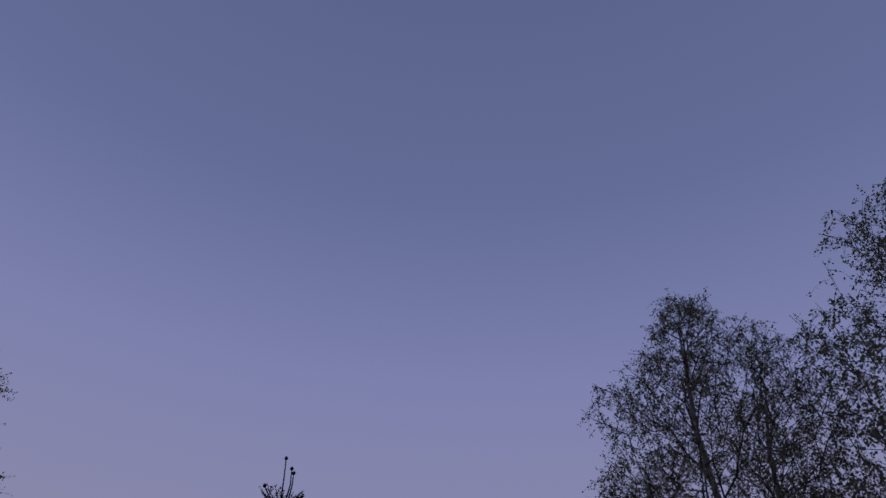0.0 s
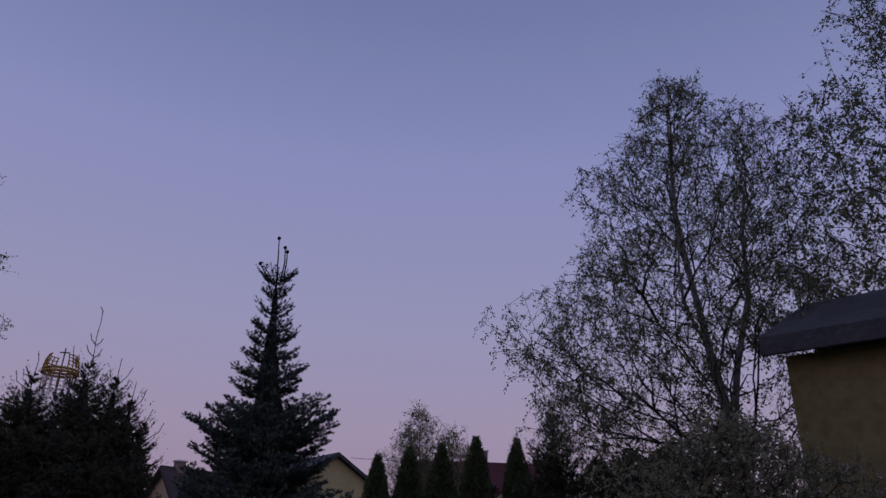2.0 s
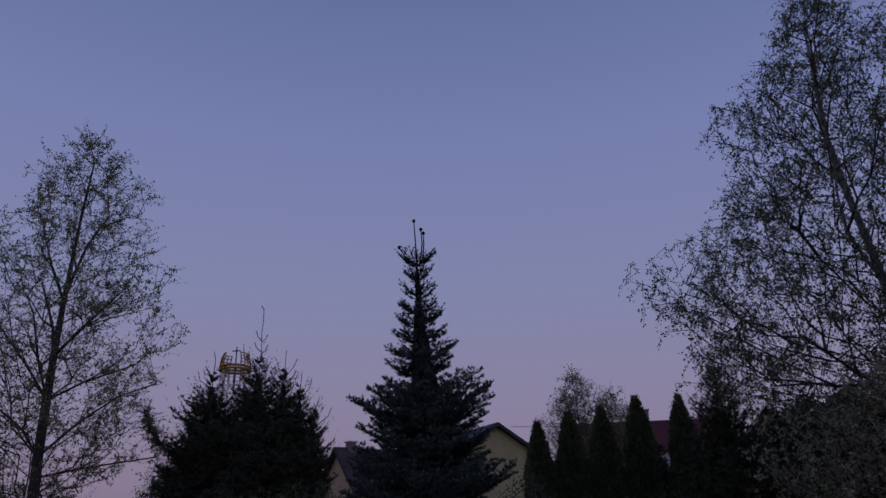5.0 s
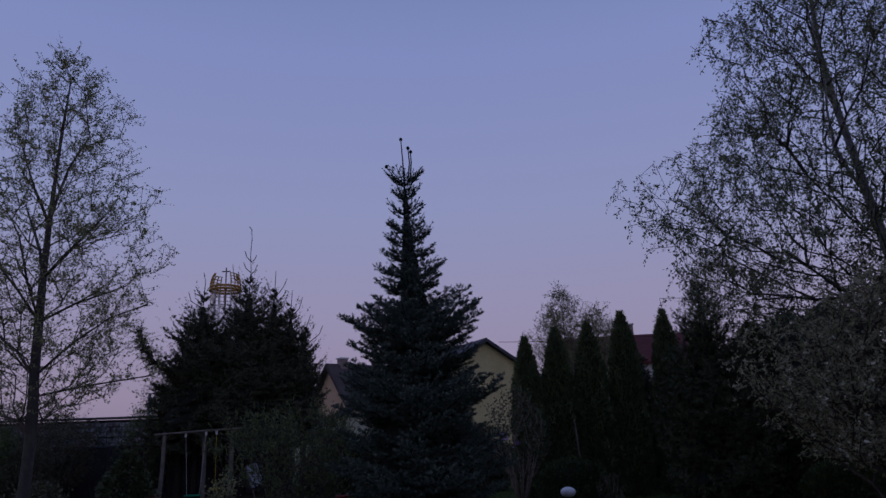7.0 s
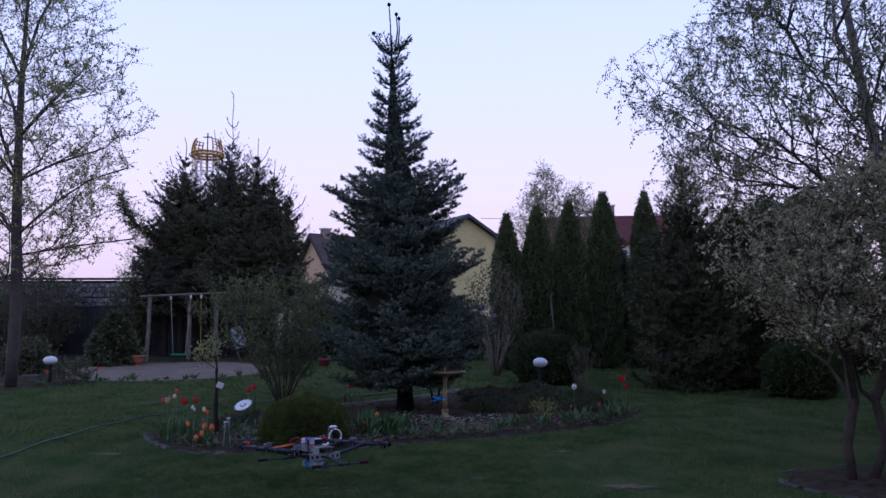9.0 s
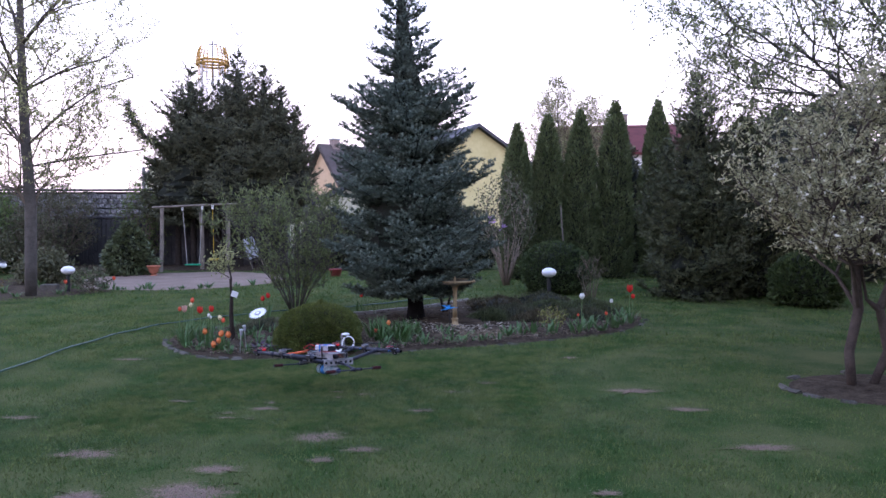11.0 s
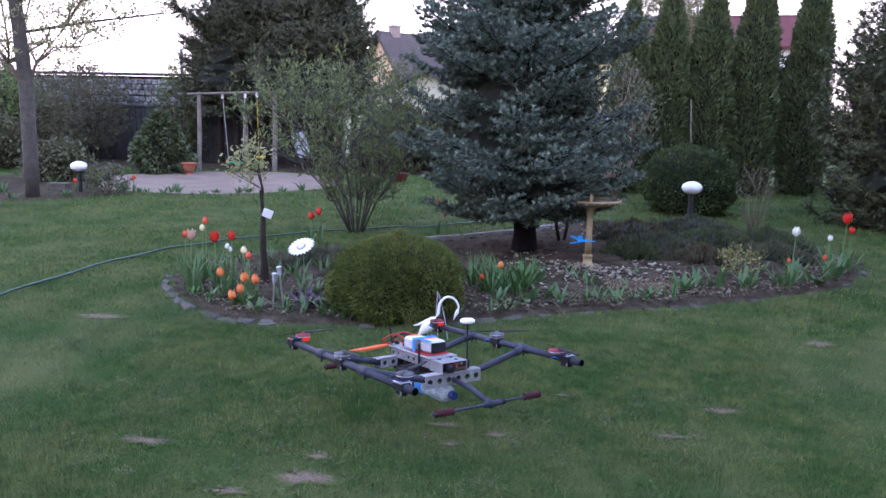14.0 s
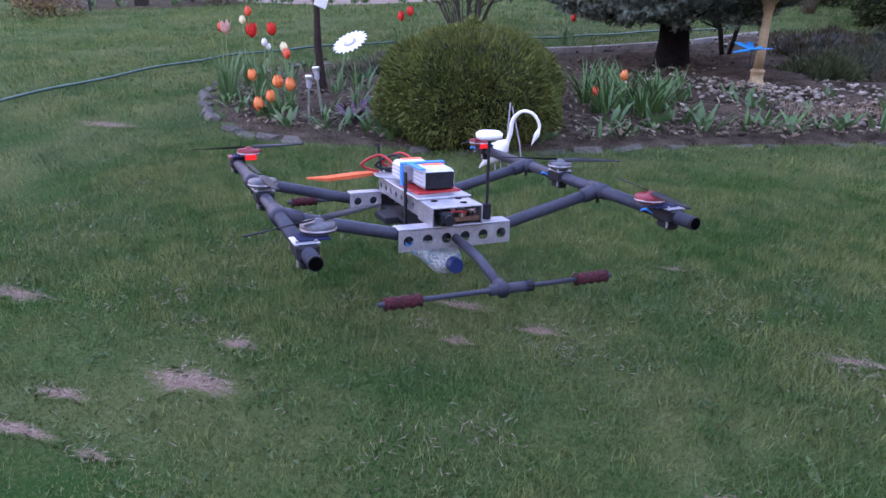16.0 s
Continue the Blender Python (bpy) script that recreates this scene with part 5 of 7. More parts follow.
tree("bare_shrub", "thin bare upright stems beside the box ball", (2.55, 13.2, 0),
     [[(0.05 * math.cos(a), 0.05 * math.sin(a), 0), (0.16 * math.cos(a), 0.14 * math.sin(a), 0.55)] for a in np.arange(0, 6.28, 0.7)],
     [(0.4, 0.2, 0, 0), (0.7, 0.3, 0, 0), (0.95, 0.2, 0, 0)], 90, "tiny buds", HEATH_LEAF, TWIG, trunk=0.012, per=3, leaf_len=0.025, leaf_wid=0.012, scatter=0.03, tip=0.003, lift=1.0, category="shrub", limbs=3)
fl = part("flower", Shape().mesh(), MAG, mg)
B = np.repeat(np.array([(-0.42, -0.6, 1.6), (-0.4, -0.6, 1.52), (-0.1, 0.0, 1.4)]), 8, 0)
fl.data = fan_mesh(leaves(B, RNG.normal(size=B.shape) + np.array([0, 0, 0.6]), 0.12, 0.06))
fl.data.materials.append(MAG)
fl["kind"] = "stuff"

tree("golden_shrub", "golden-brown dry-leaved shrub at the garden wall", (-8.9, 12.9, 0), [[(0, 0, 0), (0.08, 0, 0.3)], [(0.05, 0.1, 0), (-0.12, 0.1, 0.3)], [(-0.1, 0, 0), (-0.2, 0.1, 0.3)]], [(0.1, 0.35, 0, 0), (0.5, 0.5, 0, 0), (0.85, 0.3, 0, 0), (1.0, 0.1, 0, 0)], 220, "golden-brown leaves", AUTUMN_LEAF, TWIG, trunk=0.014, per=12, leaf_len=0.05, leaf_wid=0.03, scatter=0.06, category="shrub", limbs=2)

# ---------- bed planting ----------
def strap_leaf(s, base, a, length, width, lean, n=4):
    """A long pointed leaf that arches outward."""
    d, side = Vector((math.cos(a), math.sin(a), 0)), Vector((-math.sin(a), math.cos(a), 0))
    o = len(s.v)
    for i in range(n + 1):
        u = i / n
        c = Vector(base) + d * (length * lean * u * (0.4 + 0.6 * u)) + Vector((0, 0, length * u * (1 - 0.25 * lean * u)))
        w = width * math.sin(math.pi * min(0.97, 0.22 + 0.78 * u)) * 0.5
        s.v += [tuple(c - side * w + d * w * 0.3), tuple(c), tuple(c + side * w + d * w * 0.3)]
    for i in range(n):
        a0 = o + 3 * i
        s.f += [(a0, a0 + 1, a0 + 4, a0 + 3), (a0 + 1, a0 + 2, a0 + 5, a0 + 4)]


def petals(s, base, h, r, n, openness, rot=0.0):
    for k in range(n):
        a = rot + 6.283 * k / n
        d, side = Vector((math.cos(a), math.sin(a), 0)), Vector((-math.sin(a), math.cos(a), 0))
        o = len(s.v)
        for i, (u, rr, ww) in enumerate(((0, 0.25, 0.25), (0.3, 0.95, 0.75), (0.65, 1.0, 0.7), (1.0, 0.45 + openness, 0.1))):
            c = Vector(base) + d * r * rr + Vector((0, 0, h * u))
            s.v += [tuple(c - side * r * ww), tuple(c + d * r * 0.12), tuple(c + side * r * ww)]
        for i in range(3):
            a0 = o + 3 * i
            s.f += [(a0, a0 + 1, a0 + 4, a0 + 3), (a0 + 1, a0 + 2, a0 + 5, a0 + 4)]


PETALS = {
    "red": mat("red_tulip_petal", (0.50, 0.015, 0.015), (0.62, 0.04, 0.03), 0.5, 20),
    "orange": mat("orange_tulip_petal", (0.65, 0.13, 0.035), (0.75, 0.28, 0.10), 0.5, 20),
    "coral": mat("coral_tulip_petal", (0.62, 0.07, 0.035), (0.70, 0.13, 0.07), 0.5, 20),
    "cream": mat("cream_tulip_petal", (0.68, 0.58, 0.32), (0.76, 0.68, 0.44), 0.5, 20),
    "white": mat("white_tulip_petal", (0.68, 0.67, 0.62), (0.78, 0.77, 0.73), 0.5, 20),
    "pink": mat("faded_pink_petal", (0.50, 0.27, 0.22), (0.60, 0.38, 0.31), 0.55, 20),
}


def tulip(x, y, h, colour, size=1.0, openness=0.1, lv=3):
    e = thing("tulip", f"{colour} tulip with broad grey-green leaves", "tulip", (x, y, 0.045), random.uniform(0, 360), group="tulips in the bed")
    h -= 0.045
    lean = random.uniform(-0.02, 0.02)
    hb = h - 0.055 * size
    part("stem", Shape().tube([(0, 0, -0.03), (lean * 0.3, 0, hb * 0.5), (lean, 0, hb)], 0.0042, 5).mesh(), STEM, e)
    s = Shape()
    petals(s, (lean, 0, hb - 0.004), 0.066 * size, 0.0225 * size, 3, openness, 0.0)
    petals(s, (lean, 0, hb - 0.002), 0.070 * size, 0.0205 * size, 3, openness * 0.8, 1.05)
    s.v.append((lean, 0, hb - 0.006))
    for a0 in range(0, 72, 12):
        s.f += [(72, a0 + 1, a0), (72, a0 + 2, a0 + 1)]
    part("bloom", s.mesh(), PETALS[colour], e, f"{colour} cup of petals", smooth=True)
    for k in range(lv):
        s = Shape()
        strap_leaf(s, (0, 0, -0.01), k * 2.2 + random.uniform(-0.4, 0.4), min(h * 0.75, 0.26) * random.uniform(0.8, 1.15), 0.036, random.uniform(0.25, 0.6))
        part("leaf", s.mesh(), BLADE, e, smooth=True)


for x, y, h, c, sz, op in ((-3.18, 8.9, 0.50, "red", 1.3, 0.7), (-3.05, 8.9, 0.51, "red", 1.15, 0.5), (-3.40, 8.9, 0.51, "pink", 1.25, 0.9), (-3.49, 9.0, 0.49, "coral", 0.9, 0.1), (-3.39, 9.2, 0.58, "coral", 0.95, 0.0),
                           (-3.38, 9.1, 0.53, "cream", 0.85, 0.0), (-3.06, 8.8, 0.43, "white", 0.7, 0.0), (-3.02, 8.82, 0.40, "white", 0.6, 0.0), (-2.9, 8.8, 0.41, "cream", 0.95, 0.0), (-2.82, 8.7, 0.39, "coral", 0.9, 0.0),
                           (-3.01, 8.6, 0.27, "orange", 1.05, 0.15), (-2.80, 8.5, 0.26, "orange", 1.15, 0.15), (-2.71, 8.5, 0.25, "orange", 1.15, 0.15), (-2.78, 8.4, 0.19, "orange", 1.05, 0.15), (-2.83, 8.33, 0.16, "orange", 1.15, 0.2),
                           ):
    tulip(x, y, h, c, sz, op)
for x, y, h, c, sz, op in ((-2.96, 11.0, 0.41, "red", 1.2, 0.3), (-2.88, 11.05, 0.45, "red", 1.2, 0.3), (1.79, 9.9, 0.57, "white", 1.25, 0.2), (2.33, 10.4, 0.44, "white", 0.9, 0.1), (2.72, 11.0, 0.58, "red", 1.7, 0.6), (2.76, 10.95, 0.45, "red", 1.1, 0.4),
                           (-1.64, 12.1, 0.47, "red", 1.2, 0.2), (-1.54, 12.05, 0.35, "red", 1.1, 0.2), (-0.82, 9.2, 0.29, "orange", 0.95, 0.0), (-0.99, 9.1, 0.20, "coral", 0.85, 0.3), (1.75, 9.85, 0.30, "coral", 0.6, 0.0), (2.2, 10.2, 0.28, "coral", 0.8, 0.2)):
    tulip(x, y, h, c, sz, op)


def clump(x, y, n, length, width, lean, label, name="leaf_clump", m=None):
    e = thing(name, label, "plant", (x, y, 0.045), random.uniform(0, 360), group="leaf clumps in the bed")
    for k in range(n):
        s = Shape()
        r = random.uniform(0, 0.07)
        a = random.uniform(0, 6.28)
        strap_leaf(s, (r * math.cos(a), r * math.sin(a), -0.01), a, length * random.uniform(0.6, 1.2), width * random.uniform(0.8, 1.2), lean * random.uniform(0.5, 1.5))
        part("leaf", s.mesh(), m or BLADE, e, smooth=True)
    return e


random.seed(5)
PURPLE = mat("purple_foliage", (0.05, 0.025, 0.045), (0.10, 0.06, 0.09), 0.6, 9, island=0.3)
for x, y in ((-2.35, 8.55), (-2.2, 8.6), (-2.25, 8.45), (-2.4, 8.7), (-2.12, 8.5)):
    clump(x, y, 10, 0.08, 0.03, 0.8, "low dark purple leafy plant", m=PURPLE)
for k in range(26):
    x, y = random.uniform(-3.5, -2.3), random.uniform(8.5, 10.2)
    if inside(np.array([x]), np.array([y]), BED)[0]:
        clump(x, y, 6, random.uniform(0.08, 0.2), 0.022, 0.5, "thin green leaf sprouts between the tulips")
for k in range(24):
    x = random.uniform(-0.9, 2.7)
    y = 8.75 + 0.42 * (x + 0.9) + random.uniform(0.05, 1.2)
    if inside(np.array([x]), np.array([y]), BED)[0]:
        clump(x, y, 6, random.uniform(0.07, 0.17), 0.03, 0.6, "low leaf sprouts in the dark soil")
front = smooth_loop([(-3.3, 8.75), (-2.8, 8.3), (-2.1, 8.25), (-1.2, 8.42), (-0.4, 8.85), (1.0, 9.42), (2.15, 10.1)], 10, False)
for k in range(46):
    p = front[random.randrange(len(front))]
    clump(p[0] + random.uniform(-0.06, 0.06), p[1] + random.uniform(-0.06, 0.16), 7, random.uniform(0.05, 0.13), random.uniform(0.012, 0.03), 0.75, "small green sprouts along the bed edge", m=NARROW_BLADE if k % 2 else None)
for x, y in ((-3.42, 8.95), (-3.3, 9.05), (-3.35, 8.8)):
    clump(x, y, 13, 0.30, 0.022, 0.35, "clump of upright narrow green leaves")
for x, y in ((-0.95, 9.25), (-0.8, 9.3), (-1.08, 9.4), (-0.7, 9.1), (-0.9, 9.05), (-0.62, 9.28)):
    clump(x, y, 34, 0.30, 0.013, 0.6, "dense arching clump of narrow green leaves", m=NARROW_BLADE)
for x, y in ((-0.6, 8.95), (-0.5, 9.05), (-0.35, 8.9), (-0.85, 8.85)):
    clump(x, y, 6, 0.17, 0.045, 0.55, "low clump of broad pointed leaves")
for x, y in ((0.75, 9.5), (0.9, 9.6), (1.35, 9.75), (1.7, 9.8), (1.85, 10.0), (2.1, 10.1), (2.35, 10.35), (2.5, 10.6), (2.7, 10.8), (1.1, 9.7), (2.0, 10.35), (2.62, 11.1)):
    clump(x, y, 7, 0.20, 0.05, 0.5, "low clump of broad pale green leaves")
for x, y in ((-2.3, 8.4), (-2.05, 8.35), (-1.95, 8.2), (-2.35, 8.9), (-2.15, 9.1), (-2.5, 9.2), (-1.3, 8.35), (0.1, 9.0), (0.4, 9.3), (-3.1, 8.55), (-2.6, 8.25)):
    clump(x, y, 6, 0.10, 0.035, 0.7, "small sprouting leaf rosette")
MOSSY = mat("brownish_heath", (0.06, 0.055, 0.032), (0.13, 0.105, 0.062), 0.8, 5, island=0.45)
for k, (x, y, rx, h) in enumerate(((1.0, 11.6, 0.5, 0.20), (1.65, 11.8, 0.5, 0.26), (0.8, 12.4, 0.55, 0.26), (1.6, 12.7, 0.6, 0.32), (2.3, 12.0, 0.45, 0.27), (-2.1, 9.9, 0.45, 0.13), (-2.6, 10.1, 0.45, 0.15), (0.6, 11.1, 0.28, 0.17), (1.3, 11.0, 0.3, 0.16), (2.1, 11.2, 0.35, 0.2))):
    column("heath_mound", "low spreading mound of dark heath", (x, y, 0.02), [(0.0, rx), (h * 0.3, rx * 0.9), (h * 0.62, rx * 0.6), (h * 0.78, rx * 0.25), (h * 0.84, 0.03)], (HEATH_LEAF, RHODO, MOSSY)[k % 3], 4600, (0.055, 0.011), 0.9, 0.42, "heath mounds", "shrub", seed=k * 2.2)
YELLOW_LEAF = mat("yellow_green_leaf", (0.16, 0.17, 0.04), (0.26, 0.25, 0.08), 0.6, 6, island=0.3)
tree("dwarf_shrub", "little twiggy shrub with yellow-green leaves", (1.42, 10.15, 0.03), [[(0, 0, 0), (0.03, 0, 0.1)], [(0.03, 0.03, 0), (-0.05, 0.04, 0.1)]], [(0.08, 0.14, 0, 0), (0.2, 0.22, 0, 0), (0.36, 0.1, 0, 0)], 90, "yellow-green leaves", YELLOW_LEAF, TWIG, trunk=0.008, per=5, leaf_len=0.03, leaf_wid=0.018, scatter=0.02, tip=0.002, category="shrub", limbs=3)
tree("leafless_shrub", "small dark bare shrub beside the spruce trunk", (-0.15, 11.9, 0.03), [[(0, 0, 0), (-0.05, 0, 0.25), (-0.15, 0, 0.5)], [(0.05, 0, 0), (0.1, 0, 0.3), (0.2, 0, 0.55)]], [(0.3, 0.25, 0, 0), (0.6, 0.4, 0, 0), (0.9, 0.25, 0, 0)], 70, "few dark leaves", HEATH_LEAF, DARK_BARK, trunk=0.022, per=2, leaf_len=0.04, leaf_wid=0.02, scatter=0.04, tip=0.004, category="shrub", limbs=2)
tree("rose_bush", "small grey-green bush with pink flowers by the lamp", (-8.0, 15.6, 0), [[(0, 0, 0), (0.05, 0, 0.2)], [(0.05, 0.1, 0), (-0.1, 0.1, 0.2)]], [(0.1, 0.3, 0, 0), (0.35, 0.42, 0, 0), (0.6, 0.2, 0, 0)], 130, "grey-green leaves", HEATH_LEAF, TWIG, trunk=0.012, per=10, leaf_len=0.05, leaf_wid=0.03, scatter=0.05, category="shrub", limbs=2)
for x, y, h, c in ((-8.35, 15.2, 0.3, "coral"), (-7.55, 15.7, 0.34, "coral")):
    tulip(x, y, h, c, 1.3, 0.5)
for x, y in ((-7.6, 15.85), (-7.3, 15.9), (-7.0, 15.95), (-8.3, 14.9), (-9.3, 14.2), (-8.9, 14.3), (-9.6, 15.0), (-9.9, 15.6), (-10.4, 15.2), (-9.4, 16.3), (-8.6, 16.2), (-8.1, 16.3), (-10.8, 16.2), (-10.0, 16.8), (-8.0, 16.05), (-7.85, 16.0), (-6.7, 15.9), (-6.45, 15.95), (-6.2, 16.1), (-5.9, 16.2), (-5.6, 16.4), (-5.2, 16.65), (-6.9, 15.85), (-4.9, 17.0)):
    clump(x + random.uniform(-0.14, 0.14), y + random.uniform(-0.1, 0.12), 14, random.uniform(0.08, 0.2), 0.03, 0.75, "low leafy plants along the side bed")

# ---------- garden ornaments and furniture ----------
GOLDSTONE = mat("gilded_cast_stone", (0.28, 0.20, 0.105), (0.43, 0.33, 0.19), 0.55, 9, bump=0.3, metal=0.15)
BATH_STONE = mat("weathered_bowl_stone", (0.12, 0.092, 0.058), (0.27, 0.21, 0.135), 0.7, 11, bump=0.5)
DRY = mat("dry_tan_stalk", (0.17, 0.125, 0.085), (0.31, 0.24, 0.165), 0.85, 9, island=0.35)
m = 420
base = np.stack([RNG.uniform(0.1, 0.75, m), 9.42 + RNG.normal(size=m) * 0.05, np.full(m, 0.03)], 1)
base[:, 1] += 0.3 * (base[:, 0] - 0.1)
tall = np.stack([RNG.normal(size=m) * 0.3, RNG.normal(size=m) * 0.3, np.ones(m)], 1) * RNG.uniform(0.04, 0.13, m)[:, None]
sd = unit(RNG.normal(size=(m, 3)) * np.array([1, 1, 0])) * 0.0025
tagged(part("dry_stalks", fan_mesh(np.stack([base - sd, base + tall, base + sd], 1)), DRY), "dry tan stalks along the front of the bed", "stalks", kind="stuff")
bath = thing("bird_bath", "pale golden bird bath with a shallow bowl on a slim column", "bird bath", (0.03, 10.47, 0.03))
part("base", Shape().lathe([(0.162, -0.02), (0.165, 0.012), (0.15, 0.02), (0.06, 0.03), (0.052, 0.034), (0.052, 0.048), (0.044, 0.052), (0.047, 0.105), (0.052, 0.11), (0.05, 0.12), (0.036, 0.13)], 24).mesh(), GOLDSTONE, bath, smooth=True)
part("column", Shape().lathe([(0.035, 0.125), (0.032, 0.3), (0.029, 0.52), (0.04, 0.55), (0.038, 0.57), (0.06, 0.60), (0.075, 0.615)], 16).mesh(), GOLDSTONE, bath, smooth=True)
bowl = part("bowl", Shape().lathe([(0.07, 0.61), (0.18, 0.622), (0.26, 0.642), (0.288, 0.668), (0.285, 0.678), (0.25, 0.662), (0.15, 0.645), (0.02, 0.64)], 28).mesh(), BATH_STONE, bath, "dark weathered bowl", smooth=True)
part("rim", Shape().tube([(0.289 * math.cos(t), 0.289 * math.sin(t), 0.677) for t in np.linspace(0, 6.2832, 33)], 0.0095, 7).mesh(), GOLDSTONE, bowl, smooth=True)
for k in range(24):
    t = 6.2832 * k / 24
    part("bead", Shape().lathe([(0.004, -0.008), (0.011, 0.0), (0.004, 0.008)], 7, (0.293 * math.cos(t), 0.293 * math.sin(t), 0.662)).mesh(), GOLDSTONE, bowl)
part("finial", Shape().lathe([(0.02, 0.64), (0.012, 0.67), (0.018, 0.70), (0.006, 0.73), (0.002, 0.745)], 8).mesh(), GOLDSTONE, bath, smooth=True)
BLUE = mat("blue_plastic", (0.02, 0.22, 0.62), (0.04, 0.33, 0.75), 0.35, 12)
dg = thing("dragonfly_stake", "bright blue plastic dragonfly on a thin stake", "ornament", (-0.05, 10.3, 0.0), 20)
dg.scale = (1.45, 1.45, 1.1)
part("stake", Shape().tube([(0, 0, -0.04), (0, 0, 0.28)], 0.003, 5).mesh(), WIRE, dg)
part("body", Shape().tube([(-0.09, 0, 0.27), (0, 0, 0.285), (0.05, 0, 0.30)], [0.005, 0.011, 0.008], 6).mesh(), BLUE, dg)
for sx, sy in ((-0.03, 1), (0.03, 1), (-0.03, -1), (0.03, -1)):
    s = Shape()
    s.add([(0.01, 0, 0.290), (sx + 0.02, sy * 0.11, 0.315), (sx - 0.01, sy * 0.12, 0.312), (-0.015, 0, 0.288), (0.01, 0, 0.286), (sx + 0.02, sy * 0.11, 0.311), (sx - 0.01, sy * 0.12, 0.308), (-0.015, 0, 0.284)], [(0, 1, 2, 3), (7, 6, 5, 4), (0, 4, 5, 1), (1, 5, 6, 2), (2, 6, 7, 3), (3, 7, 4, 0)])
    part("wing", s.mesh(), BLUE, dg)

WHITE_ENAMEL = mat("white_enamel", (0.68, 0.66, 0.66), (0.78, 0.77, 0.77), 0.4, 14, bump=0.1)
GREY_ENAMEL = mat("grey_enamel", (0.28, 0.26, 0.30), (0.36, 0.34, 0.38), 0.5, 14)
heron = thing("heron_ornament", "white metal heron with a curved neck on the lawn", "ornament", (-1.26, 7.87, 0))
heron.scale = (0.93, 0.93, 0.93)
s = Shape().lathe([(0.004, -0.095), (0.022, -0.075), (0.042, -0.03), (0.046, 0.01), (0.035, 0.05), (0.018, 0.075), (0.01, 0.085)], 12)
s.moved(pose(-0.038, 0, 0.112, 0, 44, 0))
part("body", s.mesh(), WHITE_ENAMEL, heron, smooth=True)
neck = smooth_loop([(0.01, 0, 0.14), (0.03, 0, 0.21), (0.04, 0, 0.28), (0.085, 0, 0.325), (0.14, 0, 0.315), (0.172, 0, 0.265), (0.165, 0, 0.225)], 4, False)
part("neck", Shape().tube(neck, [0.012 - 0.006 * k / len(neck) for k in range(len(neck))], 7).mesh(), WHITE_ENAMEL, heron, smooth=True)
part("head", Shape().tube([(0.169, 0, 0.24), (0.162, 0, 0.215), (0.148, 0, 0.185), (0.138, 0, 0.16)], [0.008, 0.014, 0.007, 0.002], 8).mesh(), WHITE_ENAMEL, heron, smooth=True)
for dx in (-0.03, 0.0):
    part("leg", Shape().tube([(dx - 0.02, 0.01, 0.09), (dx - 0.01, 0.01, -0.02)], 0.0035, 5).mesh(), GREY_ENAMEL, heron)
for pts in ([(0.03, 0.02, 0.0), (0.012, 0.02, 0.2), (0.02, 0.02, 0.36)], [(0.10, 0.02, 0.0), (0.075, 0.02, 0.16), (0.03, 0.02, 0.34)]):
    part("reed", Shape().tube(pts, 0.004, 5).mesh(), GREY_ENAMEL, heron)
part("wing_tip", Shape().tube([(-0.05, 0.0, 0.15), (-0.11, 0.0, 0.115), (-0.15, 0.0, 0.105)], [0.012, 0.009, 0.002], 6).mesh(), WHITE_ENAMEL, heron)
part("tail", Shape().tube([(-0.085, 0, 0.065), (-0.125, 0, 0.02)], [0.02, 0.003], 6).mesh(), WHITE_ENAMEL, heron)

daisy = thing("daisy_ornament", "white metal daisy with a grey centre on a stake", "ornament", (-2.4, 8.7, 0.04))
part("stake", Shape().tube([(0.02, 0.03, -0.04), (0.01, 0.02, 0.38)], 0.004, 6).mesh(), STEM, daisy)
fm = pose(0, 0, 0.41, 29, -12, 0)
for k in range(22):
    a = 6.2832 * k / 22
    p = Shape()
    for sg in (0.0, -0.003):
        p.v += [(0.03 * math.cos(a - 0.1), 0.03 * math.sin(a - 0.1), sg), (0.085 * math.cos(a - 0.16), 0.085 * math.sin(a - 0.16), sg + 0.006), (0.112 * math.cos(a), 0.112 * math.sin(a), sg + 0.004), (0.085 * math.cos(a + 0.16), 0.085 * math.sin(a + 0.16), sg + 0.006), (0.03 * math.cos(a + 0.1), 0.03 * math.sin(a + 0.1), sg)]
    p.f = [(0, 1, 2, 3, 4), (9, 8, 7, 6, 5)] + [(i, i + 5, (i + 1) % 5 + 5, (i + 1) % 5) for i in range(5)]
    part("petal", p.moved(fm @ pose(0, 0, 0.002 * (k % 2))).mesh(), WHITE_ENAMEL, daisy)
part("centre", Shape().lathe([(0.038, -0.002), (0.04, 0.007), (0.034, 0.010), (0.006, 0.008)], 18).moved(fm).mesh(), GREY_ENAMEL, daisy, smooth=True)
part("ring", Shape().lathe([(0.022, 0.006), (0.022, 0.012), (0.015, 0.013)], 16).moved(fm).mesh(), WHITE_ENAMEL, daisy)

